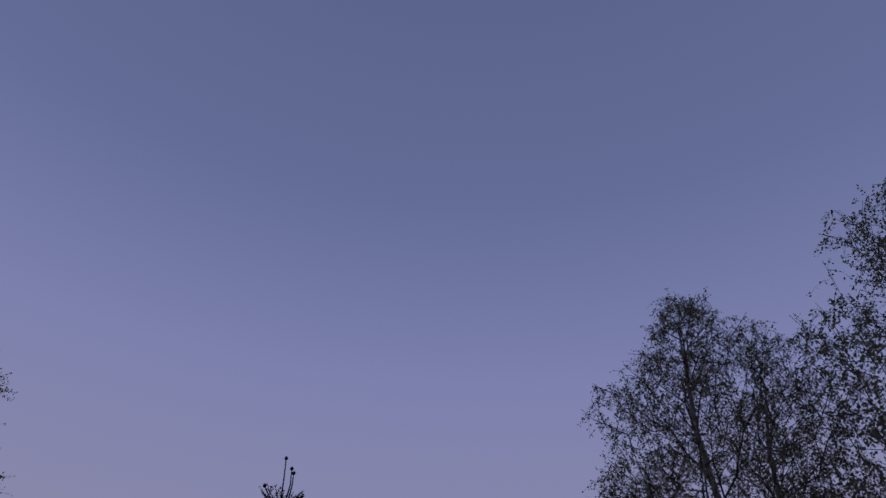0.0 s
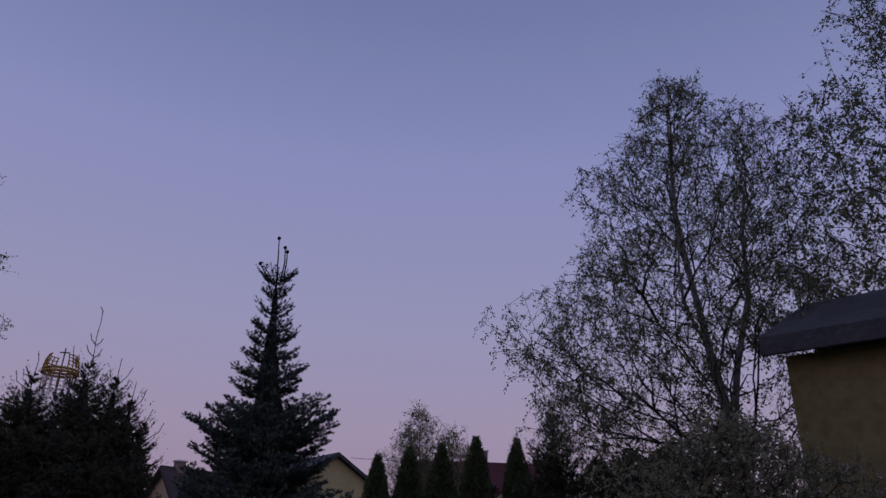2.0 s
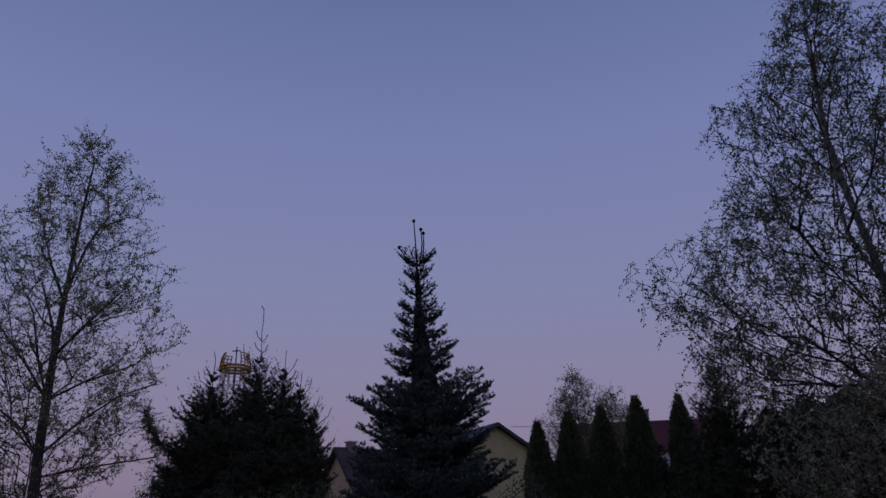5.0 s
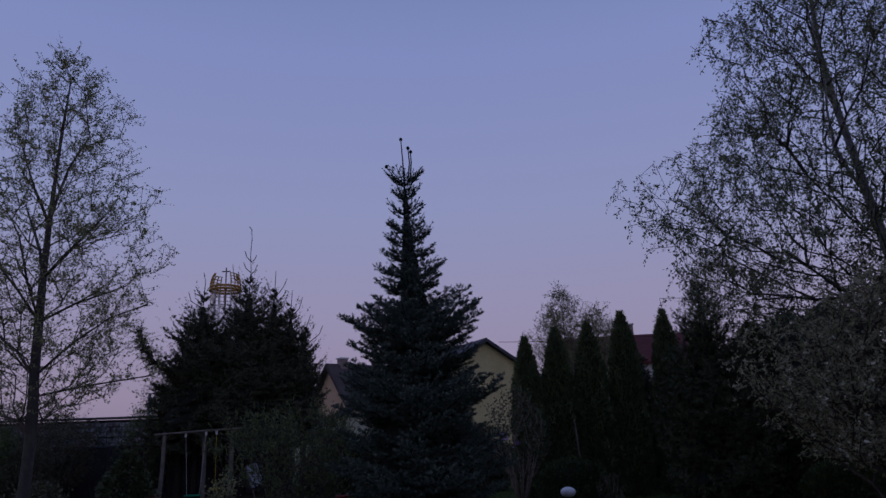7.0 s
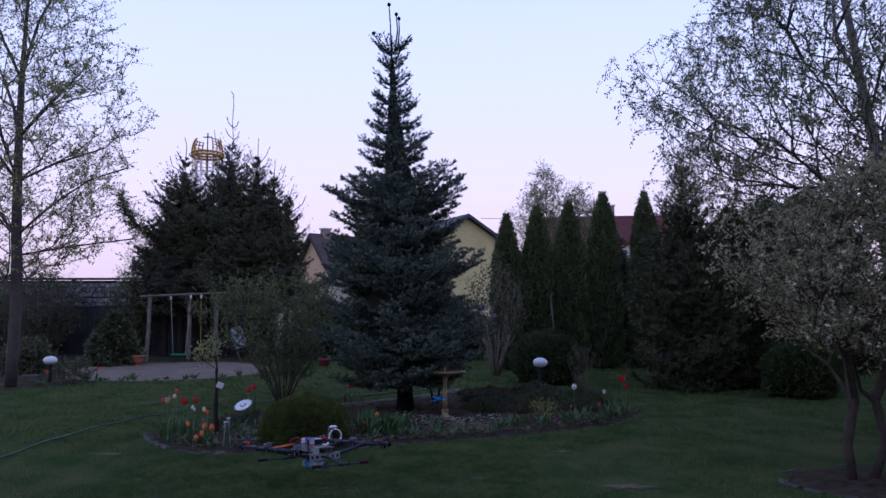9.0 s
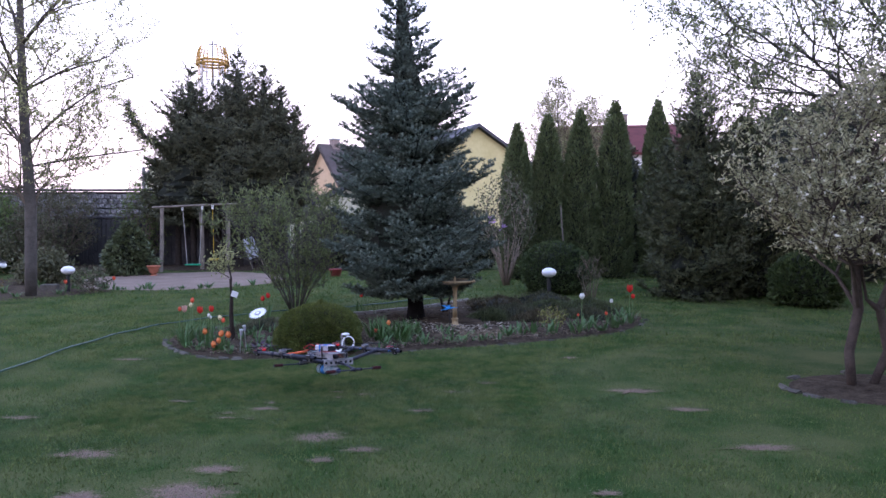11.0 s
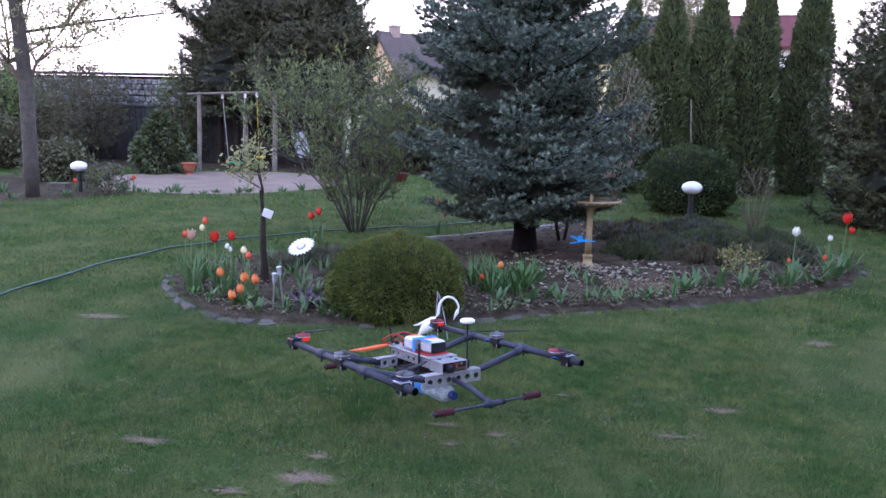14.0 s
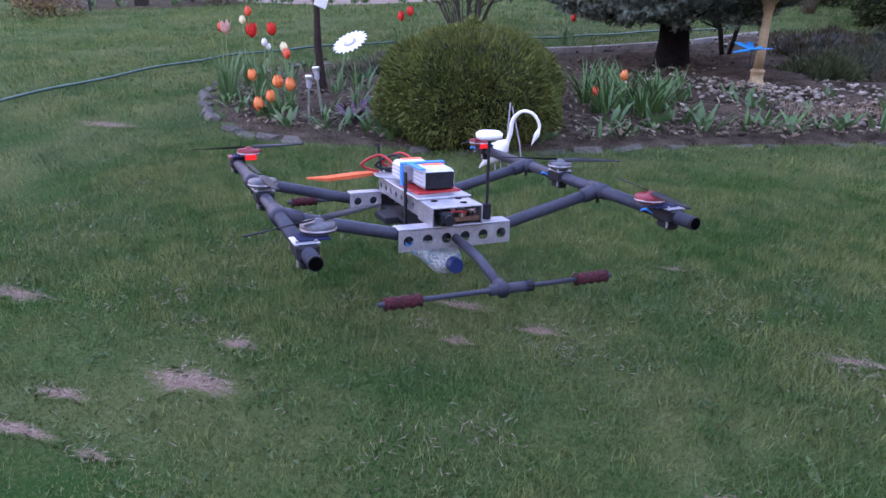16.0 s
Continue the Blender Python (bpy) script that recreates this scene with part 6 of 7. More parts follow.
STEEL = mat("brushed_steel", (0.50, 0.50, 0.50), (0.62, 0.62, 0.62), 0.35, 12, metal=0.9)
for x, y, h, tl in ((-2.52, 8.35, 0.27, 4), (-2.46, 8.41, 0.31, -5)):
    sl = thing("solar_lamp", "small steel solar stake lamp", "lamp", (x, y, 0.04), group="solar stake lamps")
    sl.matrix_basis = pose(x, y, 0.04, 0, tl, 0)
    part("stake", Shape().tube([(0, 0, -0.05), (0, 0, h - 0.07)], 0.007, 7).mesh(), STEEL, sl)
    part("lens", Shape().lathe([(0.013, h - 0.07), (0.017, h - 0.02)], 12).mesh(), GREY_ENAMEL, sl)
    part("cap", Shape().lathe([(0.021, h - 0.02), (0.022, h - 0.005), (0.017, h)], 14).mesh(), STEEL, sl)

OPAL = mat("opal_lamp_glass", (0.74, 0.73, 0.76), (0.80, 0.79, 0.82), 0.25, 6, spec=0.5)
BLACK = mat("black_painted_metal", (0.015, 0.015, 0.016), (0.03, 0.03, 0.032), 0.5, 12)


def globe_lamp(x, y, zc):
    e = thing("garden_lamp", "black garden lamp with a flattened white globe", "lamp", (x, y, 0), group="globe garden lamps")
    part("post", Shape().lathe([(0.07, -0.02), (0.07, 0.01), (0.04, 0.03), (0.04, zc - 0.12), (0.055, zc - 0.09)], 12).mesh(), BLACK, e)
    r = 0.145
    part("globe", Shape().lathe([(r * math.sin(t), zc - r * 0.66 * math.cos(t)) for t in np.linspace(0.35, 3.1, 12)], 22).mesh(), OPAL, e, "flattened white opal globe", smooth=True)


globe_lamp(1.89, 14.0, 0.565)
globe_lamp(-8.5, 15.6, 0.49)
tl = thing("lamp_post", "small black lamp post with three white globes", "lamp", (-8.95, 13.75, 0))
part("post", Shape().tube([(0, 0, -0.02), (0, 0, 0.95)], 0.02, 8).mesh(), BLACK, tl)
part("finial", Shape().lathe([(0.02, 0.95), (0.035, 1.0), (0.012, 1.06)], 8).mesh(), PALE_BOARD, tl)
for k in range(3):
    a = 2.1 * k + 0.4
    arm = part("arm", Shape().tube([(0, 0, 0.85), (0.09 * math.cos(a), 0.09 * math.sin(a), 0.88), (0.16 * math.cos(a), 0.16 * math.sin(a), 0.8)], 0.009, 6).mesh(), BLACK, tl)
    part("globe", Shape().lathe([(0.065 * math.sin(t), 0.72 - 0.065 * math.cos(t)) for t in np.linspace(0.2, 3.0, 9)], 14, (0.16 * math.cos(a), 0.16 * math.sin(a), 0)).mesh(), OPAL, arm, smooth=True)
    part("hood", Shape().lathe([(0.075, 0.77), (0.03, 0.80)], 12, (0.16 * math.cos(a), 0.16 * math.sin(a), 0)).mesh(), BLACK, arm)

# grafted little tree with its stake and tag
STAKE = mat("dark_wet_stake", (0.012, 0.008, 0.006), (0.036, 0.023, 0.018), 0.9, 12, bump=0.6)
gt = tree("grafted_tree", "little grafted standard tree tied to a dark stake", (-2.92, 9.27, 0.03), [[(0, 0, -0.05), (0.0, 0, 0.4), (0.02, 0, 0.8), (-0.01, 0, 1.0)]],
          [(0.90, 0.10, -0.10, 0), (1.0, 0.19, -0.12, 0), (1.12, 0.19, -0.10, 0), (1.24, 0.05, -0.05, 0)], 48, "small yellow-green leaves", MAPLE_LEAF, STAKE, trunk=0.011, per=8, leaf_len=0.048, leaf_wid=0.022, scatter=0.04, tip=0.0016, limbs=2)
part("stake", Shape().tube([(0.045, -0.02, -0.05), (0.02, -0.02, 0.3), (0.03, -0.02, 0.56), (0.01, -0.02, 0.8)], [0.034, 0.028, 0.02, 0.012], 7).mesh(), STAKE, gt, "dark split wooden stake")
tag = Shape().box((0, 0, 0), (0.085, 0.006, 0.075), 0, 0.002).moved(pose(0.07, -0.03, 0.60, 8, 22, 15))
part("tag", tag.mesh(), WHITE_ENAMEL, gt, "white plastic plant tag")

# swing
POLE = mat("weathered_grey_timber", (0.115, 0.095, 0.078), (0.235, 0.20, 0.168), 0.9, 5, bump=0.7)
ROPE = mat("pale_rope", (0.32, 0.30, 0.28), (0.42, 0.40, 0.37), 0.9, 20)
YROPE = mat("yellow_plastic", (0.62, 0.40, 0.03), (0.72, 0.50, 0.06), 0.5, 12)
GREEN = mat("green_plastic", (0.015, 0.25, 0.12), (0.03, 0.33, 0.17), 0.4, 12)
swing = thing("swing_frame", "weathered timber swing frame with a long top pole", "swing", (-7.95, 22.0, 0))
for x0, y0, x1, y1, r in ((-1.0, -0.3, -1.02, -0.1, 0.06), (0.9, 0.15, 0.93, 0.2, 0.07), (-0.09, 0.75, -0.1, 0.7, 0.065)):
    part("post", Shape().tube([(x0, y0, -0.1), ((x0 + x1) / 2 + 0.02, (y0 + y1) / 2, 1.0), (x1, y1, 2.04)], [r, r * 0.95, r * 0.85], 9).mesh(), POLE, swing)
part("top_pole", Shape().tube([(-1.2, -0.4, 1.98), (0, 0, 2.05), (1.2, 0.35, 2.11)], 0.032, 9).mesh(), POLE, swing)
for x0, y0, x1, mt, zs in ((-0.40, -0.05, -0.26, ROPE, 0.24), (0.18, 0.05, 0.08, ROPE, 0.24), (0.48, 0.1, 0.52, YROPE, 0.40)):
    z1 = 2.05 + x0 * 0.055
    part("rope", Shape().tube([(x0, y0, z1), (x1, y0 - 0.05, zs)], 0.009 if mt is ROPE else 0.006, 5).mesh(), mt, swing)
    part("hook", Shape().box((x0, y0, z1 - 0.08), (0.06, 0.05, 0.12), 0, 0.01).mesh(), TRIM, swing)
part("seat", Shape().box((-0.09, -0.08, 0.22), (0.46, 0.17, 0.045), 4, 0.015).mesh(), GREEN, swing, "green plastic seat")
part("seat", Shape().box((0.54, 0.02, 0.38), (0.27, 0.16, 0.06), 4, 0.02).mesh(), YROPE, swing, "yellow plastic seat")
lad = thing("climbing_frame", "dark wooden climbing rungs behind the swing", "frame", (-7.4, 23.0, 0))
for x in (0.0, 0.95):
    part("upright", Shape().tube([(x, 0, 0), (x, 0, 1.9)], 0.04, 7).mesh(), STAKE, lad)
for z in (0.35, 0.75, 1.15, 1.5, 1.8):
    part("rung", Shape().tube([(-0.05, 0, z), (1.0, 0, z)], 0.025, 6).mesh(), STAKE, lad)
TERRA = mat("terracotta", (0.30, 0.10, 0.06), (0.40, 0.15, 0.09), 0.85, 8, bump=0.2)
pot = thing("flower_pot", "terracotta pedestal pot at the edge of the sand", "pot", (-8.5, 20.1, 0.01))
pot.matrix_basis = pose(-8.5, 20.1, 0.01) @ Matrix.Scale(0.82, 4)
part("bowl", Shape().lathe([(0.09, 0.08), (0.14, 0.13), (0.18, 0.25), (0.2, 0.31), (0.225, 0.32), (0.225, 0.36), (0.19, 0.36), (0.16, 0.27)], 18).mesh(), TERRA, pot, smooth=True)
part("foot", Shape().lathe([(0.13, 0.0), (0.12, 0.03), (0.07, 0.06), (0.09, 0.09)], 16).mesh(), TERRA, pot, smooth=True)
CHAIR_WHITE = mat("dull_white_plastic", (0.24, 0.25, 0.27), (0.36, 0.37, 0.39), 0.6, 5)
wb = thing("garden_chair", "folded white plastic garden chair leaning in the shade", "chair", (-6.2, 22.7, 0), 14)
tipped = pose(0, 0, 0, -12, -20, 0)
part("back", Shape().box((0, 0.03, 0.84), (0.36, 0.035, 0.55), 0, 0.03).moved(tipped).mesh(), CHAIR_WHITE, wb)
part("seat", Shape().box((0, -0.012, 0.62), (0.38, 0.03, 0.40), 0, 0.02).moved(tipped).mesh(), CHAIR_WHITE, wb)
for x in (-0.17, 0.17):
    for y in (0.0, 0.05):
        part("leg", Shape().tube([(x, y, 0.06 * (x > 0)), (x, y, 0.56)], 0.014, 6).moved(tipped).mesh(), POLE, wb)
RED_TUB = mat("faded_red_plastic", (0.17, 0.03, 0.032), (0.23, 0.05, 0.05), 0.5, 6)
tub = thing("plastic_tub", "faded red plastic tub behind the spruce", "tub", (-3.3, 20.0, 0))
part("tub", Shape().lathe([(0.13, 0), (0.18, 0.2), (0.20, 0.22), (0.17, 0.22), (0.12, 0.04)], 18).mesh(), RED_TUB, tub, smooth=True)
pl = thing("bean_pole", "thin grey wooden pole behind the box ball", "pole", (2.72, 17.6, 0))
part("pole", Shape().tube([(0.06, 0, 0), (0.0, 0, 1.0), (-0.07, 0, 1.95)], 0.016, 6).mesh(), POLE, pl)
stp = thing("stepping_block", "pale stone block by the garden lamp", "stone", (-9.0, 15.75, 0))
part("block", Shape().box((0, 0, 0.08), (0.36, 0.2, 0.18), 12, 0.02).mesh(), STONE, stp)
HOSE = mat("green_hose", (0.025, 0.060, 0.045), (0.05, 0.095, 0.075), 0.4, 9)
hp = smooth_loop([(-4.35, 3.6), (-4.6, 5.6), (-4.68, 7.2), (-4.72, 8.7), (-4.6, 9.9), (-4.3, 10.8), (-3.6, 11.7), (-2.6, 12.5), (-1.75, 12.95), (-1.0, 13.7), (0.1, 14.6)], 7, False)
hose = thing("garden_hose", "green garden hose lying across the lawn", "hose", (0, 0, 0))
part("hose", Shape().tube([(x, y, 0.03 + 0.006 * math.sin(k)) for k, (x, y) in enumerate(hp)], 0.0105, 7).mesh(), HOSE, hose, smooth=True)

# ---------- multirotor ----------
CARBON = mat("grey_painted_tube", (0.024, 0.025, 0.038), (0.042, 0.044, 0.062), 0.5, 14, bump=0.05, spec=0.25)
ALU = mat("bare_aluminium", (0.28, 0.27, 0.30), (0.45, 0.44, 0.47), 0.42, 22, metal=0.7)
DARKP = mat("black_plastic", (0.008, 0.008, 0.011), (0.022, 0.022, 0.027), 0.55, 18, spec=0.2)
REDP = mat("red_anodised", (0.13, 0.01, 0.016), (0.20, 0.02, 0.028), 0.45, 14)
LED = mat("red_led", (0.28, 0.008, 0.012), (0.36, 0.012, 0.016), 0.4, 10, emit=(1.0, 0.012, 0.015, 0.035))
BATT = mat("white_battery_wrap", (0.48, 0.47, 0.49), (0.60, 0.59, 0.61), 0.5, 12)
STRAP = mat("blue_strap", (0.02, 0.16, 0.50), (0.04, 0.24, 0.62), 0.6, 14)
CABLE_RED = mat("red_wire", (0.28, 0.012, 0.015), (0.36, 0.03, 0.03), 0.5, 14)
RIBBON = mat("orange_ribbon", (0.75, 0.13, 0.05), (0.85, 0.20, 0.08), 0.6, 9)
FOAM = mat("maroon_foam", (0.022, 0.010, 0.011), (0.085, 0.014, 0.02), 0.95, 22, bump=0.5)
# near-white flecks in the base colour stand for glints on clear plastic
PET = mat("bottle_with_painted_glints", (0.40, 0.60, 0.70), (0.90, 0.95, 0.97), 0.10, 26, trans=0.4, ior=1.3, spec=1.0, bump=1.0, tight=0.1)
CAP = mat("blue_cap", (0.008, 0.018, 0.07), (0.015, 0.03, 0.11), 0.4, 14)
MOTOR = mat("dark_grey_motor_bell", (0.055, 0.055, 0.065), (0.11, 0.11, 0.12), 0.4, 20, metal=0.3)
WHITEP = mat("white_plastic", (0.72, 0.71, 0.73), (0.80, 0.79, 0.81), 0.4, 14)

ESC_BLUE = mat("dark_blue_plate", (0.010, 0.013, 0.04), (0.02, 0.026, 0.07), 0.7, 16, spec=0.12)
PACK_PRINT = mat("grey_print", (0.30, 0.30, 0.33), (0.42, 0.42, 0.45), 0.6, 20)
BOARD = mat("brown_circuit_board", (0.05, 0.022, 0.014), (0.15, 0.085, 0.055), 0.6, 40)
# black without sheen, painted for the darkness inside tube ends and holes
BORE_SHADE = mat("black_bore_shade", (0.002, 0.002, 0.002), (0.003, 0.003, 0.003), 0.9, 9, spec=0.0)

drone = new("drone")
drone.matrix_basis = pose(-1.163, 6.462, 0.395, -5.7, 3.1, 40.1)
tagged(drone, "home-built six-rotor drone hovering low, bottle slung beneath", "drone")


def perforated(length, height, holes, r, thick=0.004):
    """A strip with round holes, along x."""
    s = Shape()
    cell = length / holes
    for i in range(holes):
        cx = -length / 2 + cell * (i + 0.5)
        ring = [(math.cos(6.2832 * k / 12 + 0.2618), math.sin(6.2832 * k / 12 + 0.2618)) for k in range(12)]
        out = []
        for c, d in ring:
            q = max(abs(c) / (cell / 2), abs(d) / (height / 2))
            out.append((cx + c / q, d / q))
        o = len(s.v)
        for y in (-thick / 2, thick / 2):
            s.v += [(cx + r * c, y, r * d) for c, d in ring] + [(x, y, z) for x, z in out]
        for k in range(12):
            m = (k + 1) % 12
            s.f += [(o + k, o + m, o + 12 + m, o + 12 + k), (o + 36 + k, o + 36 + m, o + 24 + m, o + 24 + k), (o + 24 + k, o + 24 + m, o + m, o + k), (o + 12 + k, o + 12 + m, o + 36 + m, o + 36 + k)]
        for sg in (-1, 1):
            z = sg * height / 2
            x0, x1 = cx - cell / 2, cx + cell / 2
            o = len(s.v)
            s.v += [(x0, -thick / 2, z), (x1, -thick / 2, z), (x1, thick / 2, z), (x0, thick / 2, z)]
            s.f.append((o, o + 1, o + 2, o + 3))
    return s


S, RL, SP, BZ = 0.43, 0.57, 0.20, -0.085
TR = 0.0155


def pipe(name, pts, r=TR, m=None, parent=None, label=""):
    return part(name, Shape().tube(pts, r, 12).mesh(), m or CARBON, parent or drone, label, smooth=True)


for sx in (-1, 1):
    x = sx * S
    rail = pipe("rail", [(x, -RL, 0), (x, RL, 0)], label="grey side tube carrying three motors")
    for y in (-RL - 0.003, RL + 0.003):
        part("end_ring", Shape().tube([(x, y - 0.004, 0), (x, y + 0.004, 0)], TR * 0.97, 12).mesh(), DARKP, rail)
        # black disc on the closed tube end, standing for its dark inside
        part("bore_shade_disc", Shape().tube([(x, y - 0.0055, 0), (x, y + 0.0055, 0)], TR * 0.8, 12).mesh(), BORE_SHADE, rail)
    for y in (-SP, SP):
        arm = pipe("arm", [(x, y, -0.002), (sx * 0.12, y, BZ + 0.008), (sx * 0.02, y, BZ + 0.004)], label="grey cross tube sloping down to the body")
        part("collar", Shape().tube([(x, y - 0.035, 0), (x, y + 0.035, 0)], TR * 1.35, 12).tube([(x, y, 0), (x - sx * 0.05, y, -0.014)], TR * 1.3, 12).mesh(), CARBON, arm, smooth=True)
        part("clamp_screw", Shape().tube([(x, y, -0.035), (x, y, 0.0)], 0.005, 6).mesh(), DARKP, arm)
    for y, red, glow in ((-RL + 0.085, sx > 0, False), (0.0, False, False), (RL - 0.06, True, True)):
        mo = part("motor_mount", Shape().box((x, y, 0.002), (0.044, 0.07, 0.034), 0, 0.006).box((x, y, -0.024), (0.026, 0.05, 0.016), 0, 0.004).mesh(), DARKP, drone)
        part("clamp_plate", Shape().box((x, y, 0.0185), (0.05, 0.056, 0.004), 0, 0.001).mesh(), ALU if not glow else REDP, mo)
        for dx in (-0.021, 0.021):
            part("bolt", Shape().tube([(x + dx * 0.85, y - 0.02, -0.026), (x + dx * 0.85, y - 0.02, 0.025)], 0.003, 6).mesh(), ALU, mo)
        mx_ = x if y == 0.0 else x - sx * 0.034
        my_ = y if y == 0.0 else y - math.copysign(0.03, y)
        if y != 0.0:
            part("motor_plate", Shape().box(((x + mx_) / 2, (y + my_) / 2, 0.0215), (0.062, 0.06, 0.004), 0, 0.001).mesh(), ESC_BLUE, mo, "dark blue controller plate")
        part("stator", Shape().lathe([(0.018, 0.023), (0.03, 0.025), (0.032, 0.029)], 18, (mx_, my_, 0)).mesh(), ALU, mo)
        bell = part("motor_bell", Shape().lathe([(0.034, 0.028), (0.036, 0.031), (0.036, 0.040), (0.032, 0.044), (0.010, 0.045), (0.006, 0.052)], 20, (mx_, my_, 0)).mesh(), (REDP if red else MOTOR), drone, smooth=True)
        if glow:
            part("led_strip", Shape().box((mx_, my_ - 0.038, 0.024), (0.034, 0.006, 0.016), 0, 0.002).mesh(), LED, mo, "glowing red rear light")
        part("trim_ring", Shape().lathe([(0.0362, 0.031), (0.0368, 0.033), (0.0362, 0.035)], 20, (mx_, my_, 0)).mesh(), ALU, bell)
        a = RNG.uniform(0, 3.14)
        for sg in (0, math.pi):
            b = Shape()
            for i in range(7):
                u = i / 6
                rr, ch, tw_ = 0.012 + 0.16 * u, 0.007 + 0.009 * math.sin(math.pi * min(1, 0.25 + 0.7 * u)), 0.5 * (1 - 0.75 * u)
                for q, t in ((-0.5, 0.0), (0.5, 0.0), (0.5, 0.002), (-0.5, 0.002)):
                    b.v.append((rr, ch * q * math.cos(tw_), 0.050 + ch * q * math.sin(tw_) + t))
            for i in range(6):
                for k in range(4):
                    b.f.append((i * 4 + k, i * 4 + (k + 1) % 4, i * 4 + 4 + (k + 1) % 4, i * 4 + 4 + k))
            b.f += [(3, 2, 1, 0), (24, 25, 26, 27)]
            b.moved(Matrix.Translation((mx_, my_, 0)) @ pose(0, 0, 0, 0, 0, math.degrees(a + sg)))
            part("propeller_blade", b.mesh(), DARKP, bell, smooth=True)
        part("blue_wire", Shape().tube(smooth_loop([(x, y + 0.03, -0.016), (x - sx * 0.026, y + 0.045, 0.004), (x - sx * 0.02, y + 0.075, -0.006)], 4, False), 0.0028, 6).mesh(), STRAP, mo)

for y in (-SP - 0.024, SP + 0.024):
    pf = part("cross_plate", perforated(0.30, 0.052, 6, 0.0135).moved(pose(0, y, BZ)).mesh(), ALU, drone, "bare aluminium strip with round holes")
    part("flange", Shape().box((0, y + (0.022 if y < 0 else -0.022), BZ + 0.0285), (0.30, 0.046, 0.004), 0, 0.001).mesh(), ALU, pf)
    for x in (-0.125, 0.125):
        part("bolt", Shape().tube([(x, y - 0.008, BZ), (x, y + 0.008, BZ)], 0.006, 8).mesh(), DARKP, pf)
for x in (-0.062, 0.062):
    sr = part("side_channel", perforated(0.40, 0.04, 9, 0.0085).moved(pose(x, 0, BZ + 0.055, 0, 0, 90)).mesh(), ALU, drone, "aluminium channel with round holes")
    part("flange", Shape().box((x * 0.82, 0, BZ + 0.077), (0.028, 0.40, 0.004), 0, 0.001).mesh(), ALU, sr)
part("deck", Shape().box((0, 0.03, BZ + 0.083), (0.15, 0.36, 0.006), 0, 0.002).mesh(), ALU, drone)
fd = part("front_box", Shape().box((0, -0.185, BZ + 0.078), (0.135, 0.10, 0.004), 0, 0.001).box((-0.0655, -0.185, BZ + 0.054), (0.004, 0.10, 0.048), 0, 0.001).box((0.0655, -0.185, BZ + 0.054), (0.004, 0.10, 0.048), 0, 0.001).box((0, -0.185, BZ + 0.031), (0.13, 0.10, 0.004), 0, 0.001).mesh(), ALU, drone, "open aluminium box with wiring inside")
for hx, hy in ((-0.035, -0.165), (0.03, -0.2), (0.035, -0.155)):
    # black discs laid on the top plate as the dark of its holes
    part("hole_shade_disc", Shape().tube([(hx, hy, BZ + 0.0785), (hx, hy, BZ + 0.0812)], 0.009, 14).mesh(), BORE_SHADE, fd)
part("circuit_board", Shape().box((0.012, -0.20, BZ + 0.045), (0.10, 0.06, 0.012), 0, 0.002).mesh(), BOARD, fd)
part("rear_plate", Shape().lathe([(0.075, 0.0), (0.078, 0.002), (0.075, 0.004)], 20, (0, 0.16, BZ + 0.086), (1.15, 1.0)).mesh(), ALU, drone, "rounded aluminium rear plate")
rb = part("rear_bracket", perforated(0.09, 0.042, 2, 0.011).moved(pose(-0.135, 0.10, BZ + 0.03)).mesh(), ALU, drone, "aluminium bracket with two holes")
part("flange", Shape().box((-0.135, 0.115, BZ + 0.053), (0.09, 0.034, 0.004), 0, 0.001).mesh(), ALU, rb)
part("lower_tray", Shape().box((0, 0, BZ - 0.01), (0.14, 0.34, 0.02), 0, 0.004).mesh(), DARKP, drone)
cm = part("camera_box", Shape().box((-0.032, -0.232, BZ + 0.052), (0.034, 0.03, 0.034), 0, 0.005).mesh(), DARKP, drone)
part("lens", Shape().tube([(-0.032, -0.245, BZ + 0.052), (-0.032, -0.262, BZ + 0.052)], 0.013, 12).mesh(), DARKP, cm)
for x, y in ((0.008, -0.052), (-0.016, 0.05)):
    bt = part("battery", Shape().box((x, y, BZ + 0.119), (0.090, 0.084, 0.054), 0, 0.009).mesh(), BATT, drone, "white battery pack with a dark end")
    if y < 0:
        part("end_cap", Shape().box((x, y - 0.043, BZ + 0.117), (0.079, 0.006, 0.044), 0, 0.002).mesh(), DARKP, bt)
    for k in range(4):
        part("print_line", Shape().box((x - 0.0455, y, BZ + 0.102 + 0.011 * k), (0.002, 0.07, 0.004)).mesh(), PACK_PRINT, bt)
    part("label_stripe", Shape().box((x + 0.008, y + 0.028, BZ + 0.1468), (0.06, 0.018, 0.002)).mesh(), RIBBON, bt)
part("battery_strap", Shape().box((-0.004, 0.0, BZ + 0.149), (0.116, 0.020, 0.004), 0, 0.001).box((-0.0635, 0.0, BZ + 0.120), (0.004, 0.020, 0.062), 0, 0.001).box((0.0555, 0.0, BZ + 0.120), (0.004, 0.020, 0.062), 0, 0.001).box((-0.042, -0.05, BZ + 0.1485), (0.018, 0.10, 0.004), 0, 0.001).mesh(), STRAP, drone)
part("battery_strap", Shape().box((-0.074, -0.06, BZ + 0.052), (0.006, 0.014, 0.17), 0, 0.001).mesh(), DARKP, drone)
part("foam_pad", Shape().box((0.0, -0.045, BZ + 0.0875), (0.125, 0.12, 0.006), 4, 0.002).mesh(), CABLE_RED, drone, "red padding under the battery")
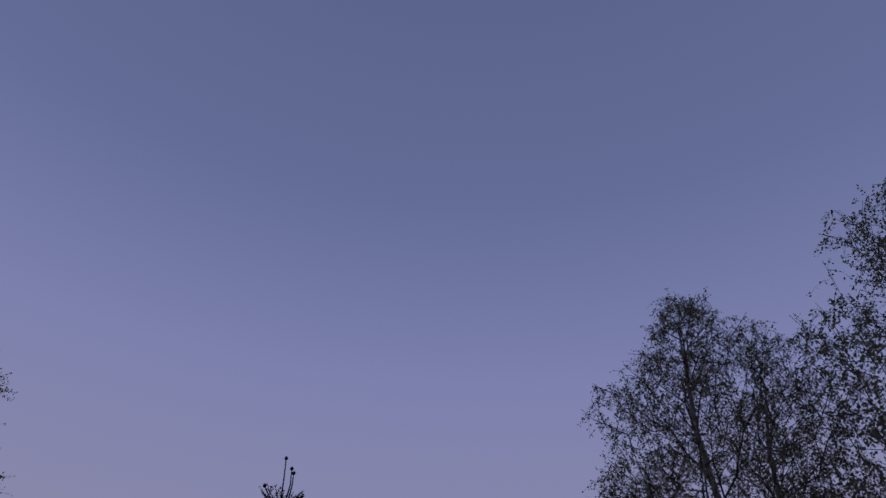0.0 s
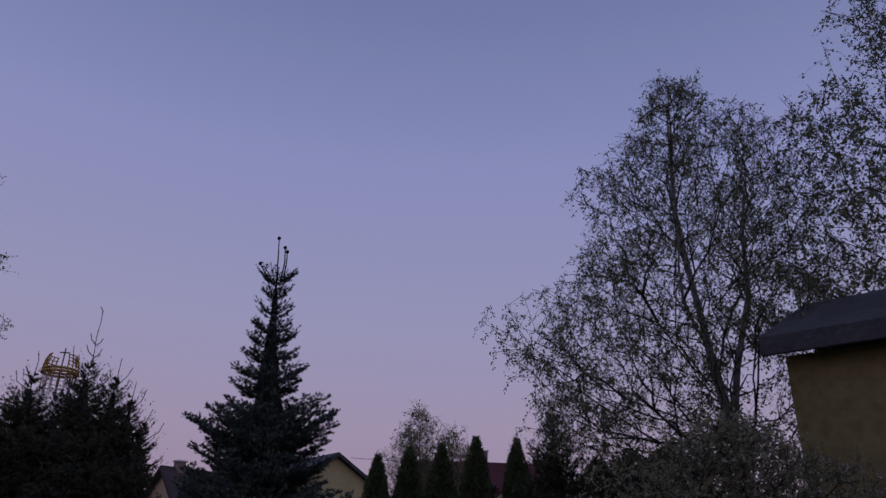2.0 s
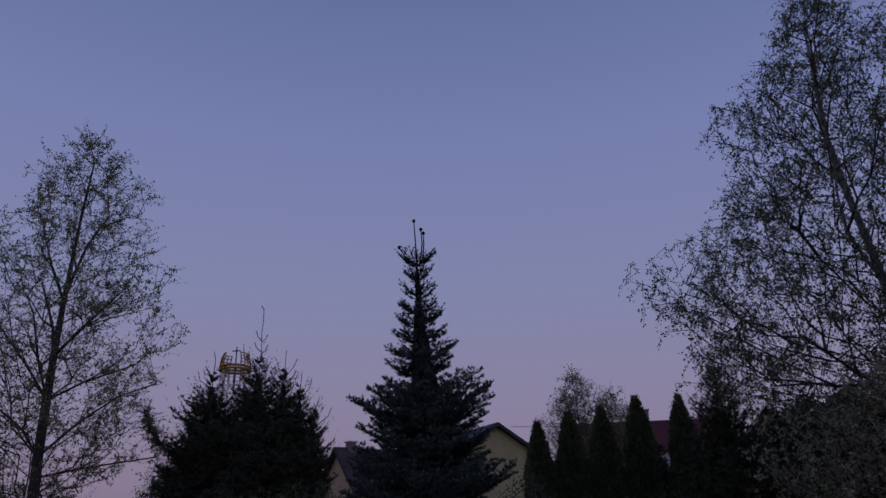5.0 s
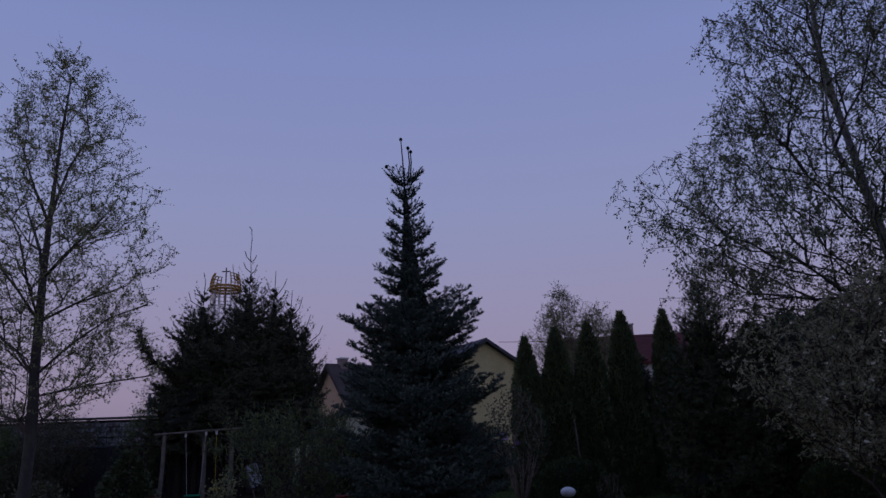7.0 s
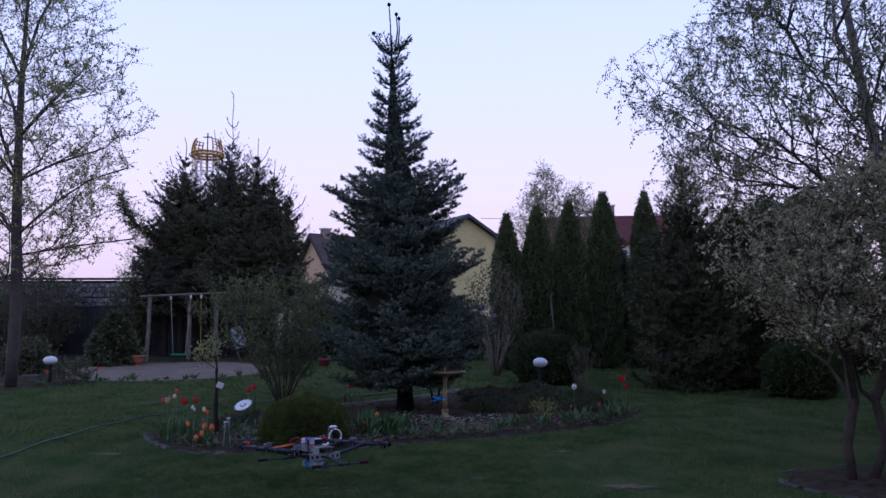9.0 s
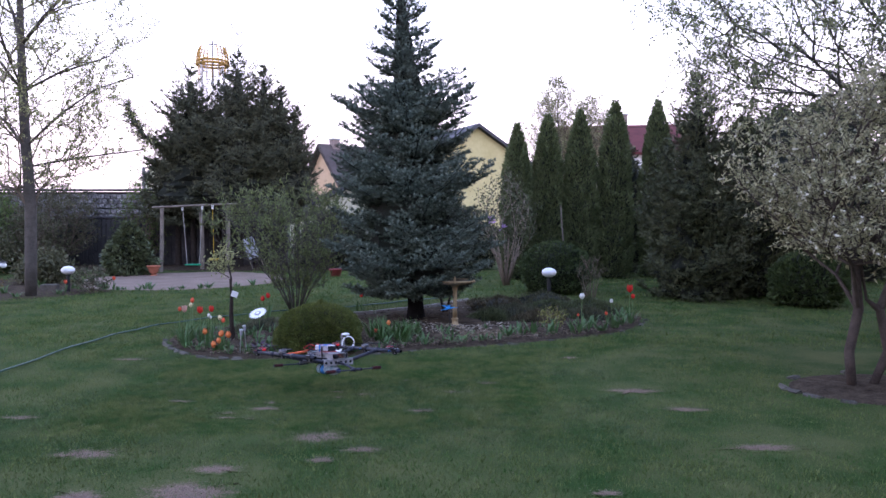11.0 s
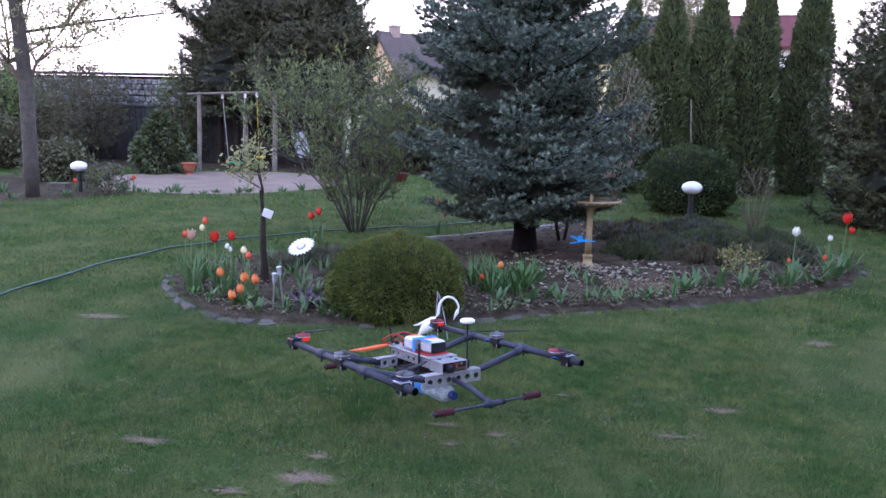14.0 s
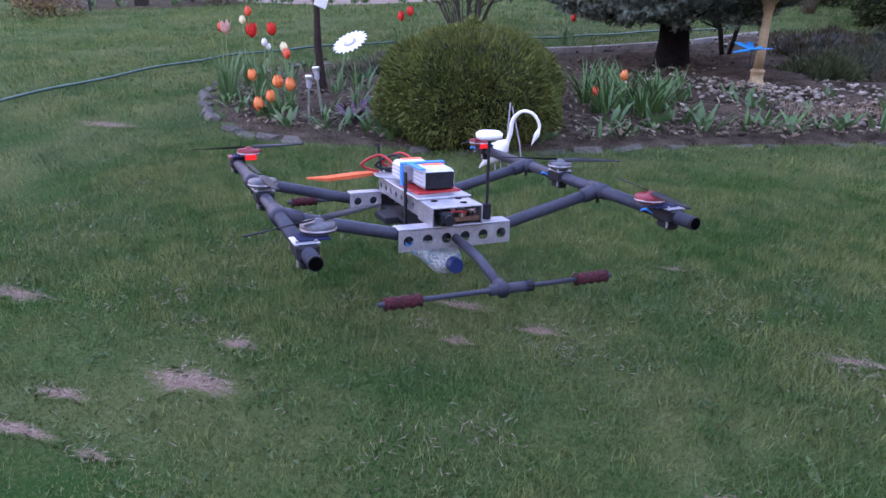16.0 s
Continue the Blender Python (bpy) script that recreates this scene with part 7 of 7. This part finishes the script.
for k, (xa, dy) in enumerate(((-0.04, 0.0), (0.03, 0.02), (0.0, -0.01))):
    part("power_wire", Shape().tube(smooth_loop([(xa - 0.016, 0.09, BZ + 0.13), (xa - 0.04, 0.14 + dy, BZ + 0.15), (xa - 0.08, 0.19 + dy, BZ + 0.115), (xa - 0.03, 0.18, BZ + 0.094)], 5, False), 0.004, 6).mesh(), CABLE_RED if k < 2 else DARKP, drone)
for k in range(14):
    x, y = RNG.uniform(-0.05, 0.05), (RNG.uniform(-0.232, -0.21) if k < 8 else RNG.uniform(0.11, 0.2))
    z = BZ + (RNG.uniform(0.05, 0.062) if k < 8 else 0.098)
    part("electronic_part", Shape().box((x, y, z), (RNG.uniform(0.008, 0.02), RNG.uniform(0.008, 0.016), RNG.uniform(0.008, 0.016)), RNG.uniform(0, 60), 0.002).mesh(), (DARKP, BOARD, BRICKISH, DARKP)[k % 4], drone)
for k in range(6):
    p0 = (RNG.uniform(-0.05, 0.05), -0.225, BZ + 0.06)
    p2 = (RNG.uniform(-0.05, 0.05), RNG.uniform(-0.2, -0.16), BZ + 0.055)
    part("signal_wire", Shape().tube(smooth_loop([p0, ((p0[0] + p2[0]) / 2, -0.236, BZ + 0.066 + 0.002 * (k % 3)), p2], 4, False), 0.0022, 5).mesh(), (DARKP, CABLE_RED, BRICKISH)[k % 3], drone)
for x in (-0.1, 0.1):
    part("speed_controller", Shape().box((x, 0.02, BZ + 0.0), (0.04, 0.09, 0.02), 0, 0.003).mesh(), DARKP, drone)
part("ribbon", Shape().tube([(-0.07, 0.215, BZ + 0.085), (-0.13, 0.222, BZ + 0.08), (-0.21, 0.235, BZ + 0.072), (-0.27, 0.24, BZ + 0.075)], [0.008, 0.011, 0.010, 0.003], 6).mesh(), RIBBON, drone, "bright orange marker ribbon")
gp = part("gps_mast", Shape().tube([(0.10, -0.19, BZ + 0.02), (0.10, -0.19, BZ + 0.07)], 0.011, 10).tube([(0.10, -0.19, BZ + 0.07), (0.10, -0.19, BZ + 0.235)], 0.004, 8).mesh(), DARKP, drone)
part("gps_puck", Shape().lathe([(0.022, 0.233), (0.033, 0.238), (0.034, 0.248), (0.026, 0.254), (0.005, 0.256)], 20, (0.10, -0.19, BZ)).mesh(), WHITEP, gp, "white satellite receiver disc", smooth=True)
part("antenna", Shape().tube([(-0.05, 0.20, BZ + 0.05), (-0.06, 0.22, BZ + 0.17)], 0.004, 6).mesh(), DARKP, drone)

# bottle slung below, its cap forward
bp = [(0.012, -0.185), (0.0155, -0.18), (0.018, -0.172), (0.036, -0.155), (0.045, -0.125), (0.0455, -0.07), (0.040, -0.035), (0.0435, -0.01), (0.0435, 0.06), (0.040, 0.075), (0.0435, 0.09), (0.0435, 0.13), (0.036, 0.145), (0.02, 0.14)]
bt = part("bottle", Shape().lathe(bp, 24).moved(pose(0.0, -0.03, BZ - 0.074, -90, 0, 0)).mesh(), PET, drone, "crumpled clear plastic water bottle", smooth=True)
part("cap", Shape().lathe([(0.0185, -0.205), (0.0195, -0.20), (0.0195, -0.181), (0.0185, -0.178)], 20).moved(pose(0.0, -0.03, BZ - 0.074, -90, 0, 0)).mesh(), CAP, bt, "dark blue screw cap")
part("paper_band", Shape().lathe([(0.0442, 0.0), (0.0442, 0.055)], 24).moved(pose(0.0, -0.03, BZ - 0.074, -90, 0, 0)).mesh(), STRAP, bt, "blue and white paper band")
for y in (-0.09, 0.06):
    part("tie_band", Shape().lathe([(0.0448, y), (0.0448, y + 0.012)], 20).moved(pose(0.0, -0.03, BZ - 0.074, -90, 0, 0)).mesh(), DARKP, bt)

# landing legs with foam grips
for sy in (-1, 1):
    y1 = sy * 0.48
    leg = pipe("landing_leg", [(0, sy * SP, BZ + 0.0), (0, sy * 0.36, -0.10), (0, y1, -0.135)], 0.0115, label="grey landing strut")
    part("tee", Shape().tube([(0, y1 - 0.02 * sy, -0.13), (0, y1 + 0.012 * sy, -0.137)], 0.017, 10).tube([(-0.03, y1, -0.135), (0.06, y1, -0.135)], 0.0125, 10).mesh(), CARBON, leg, smooth=True)
    bar = part("skid_bar", Shape().tube([(-0.284, y1, -0.135), (0.284, y1, -0.135)], 0.0058, 10).mesh(), CARBON, leg, smooth=True)
    part("stop_ring", Shape().tube([(0.06, y1, -0.135), (0.075, y1, -0.135)], 0.014, 10).mesh(), DARKP, bar)
    for sx in (-1, 1):
        prof = [(sx * (0.19 + 0.01 * k), y1, -0.135) for k in range(9)]
        part("foam_grip", Shape().tube(prof, [0.0115 if k % 2 else 0.0155 for k in range(9)], 12).mesh(), FOAM, bar, "ribbed maroon foam grip", smooth=True)
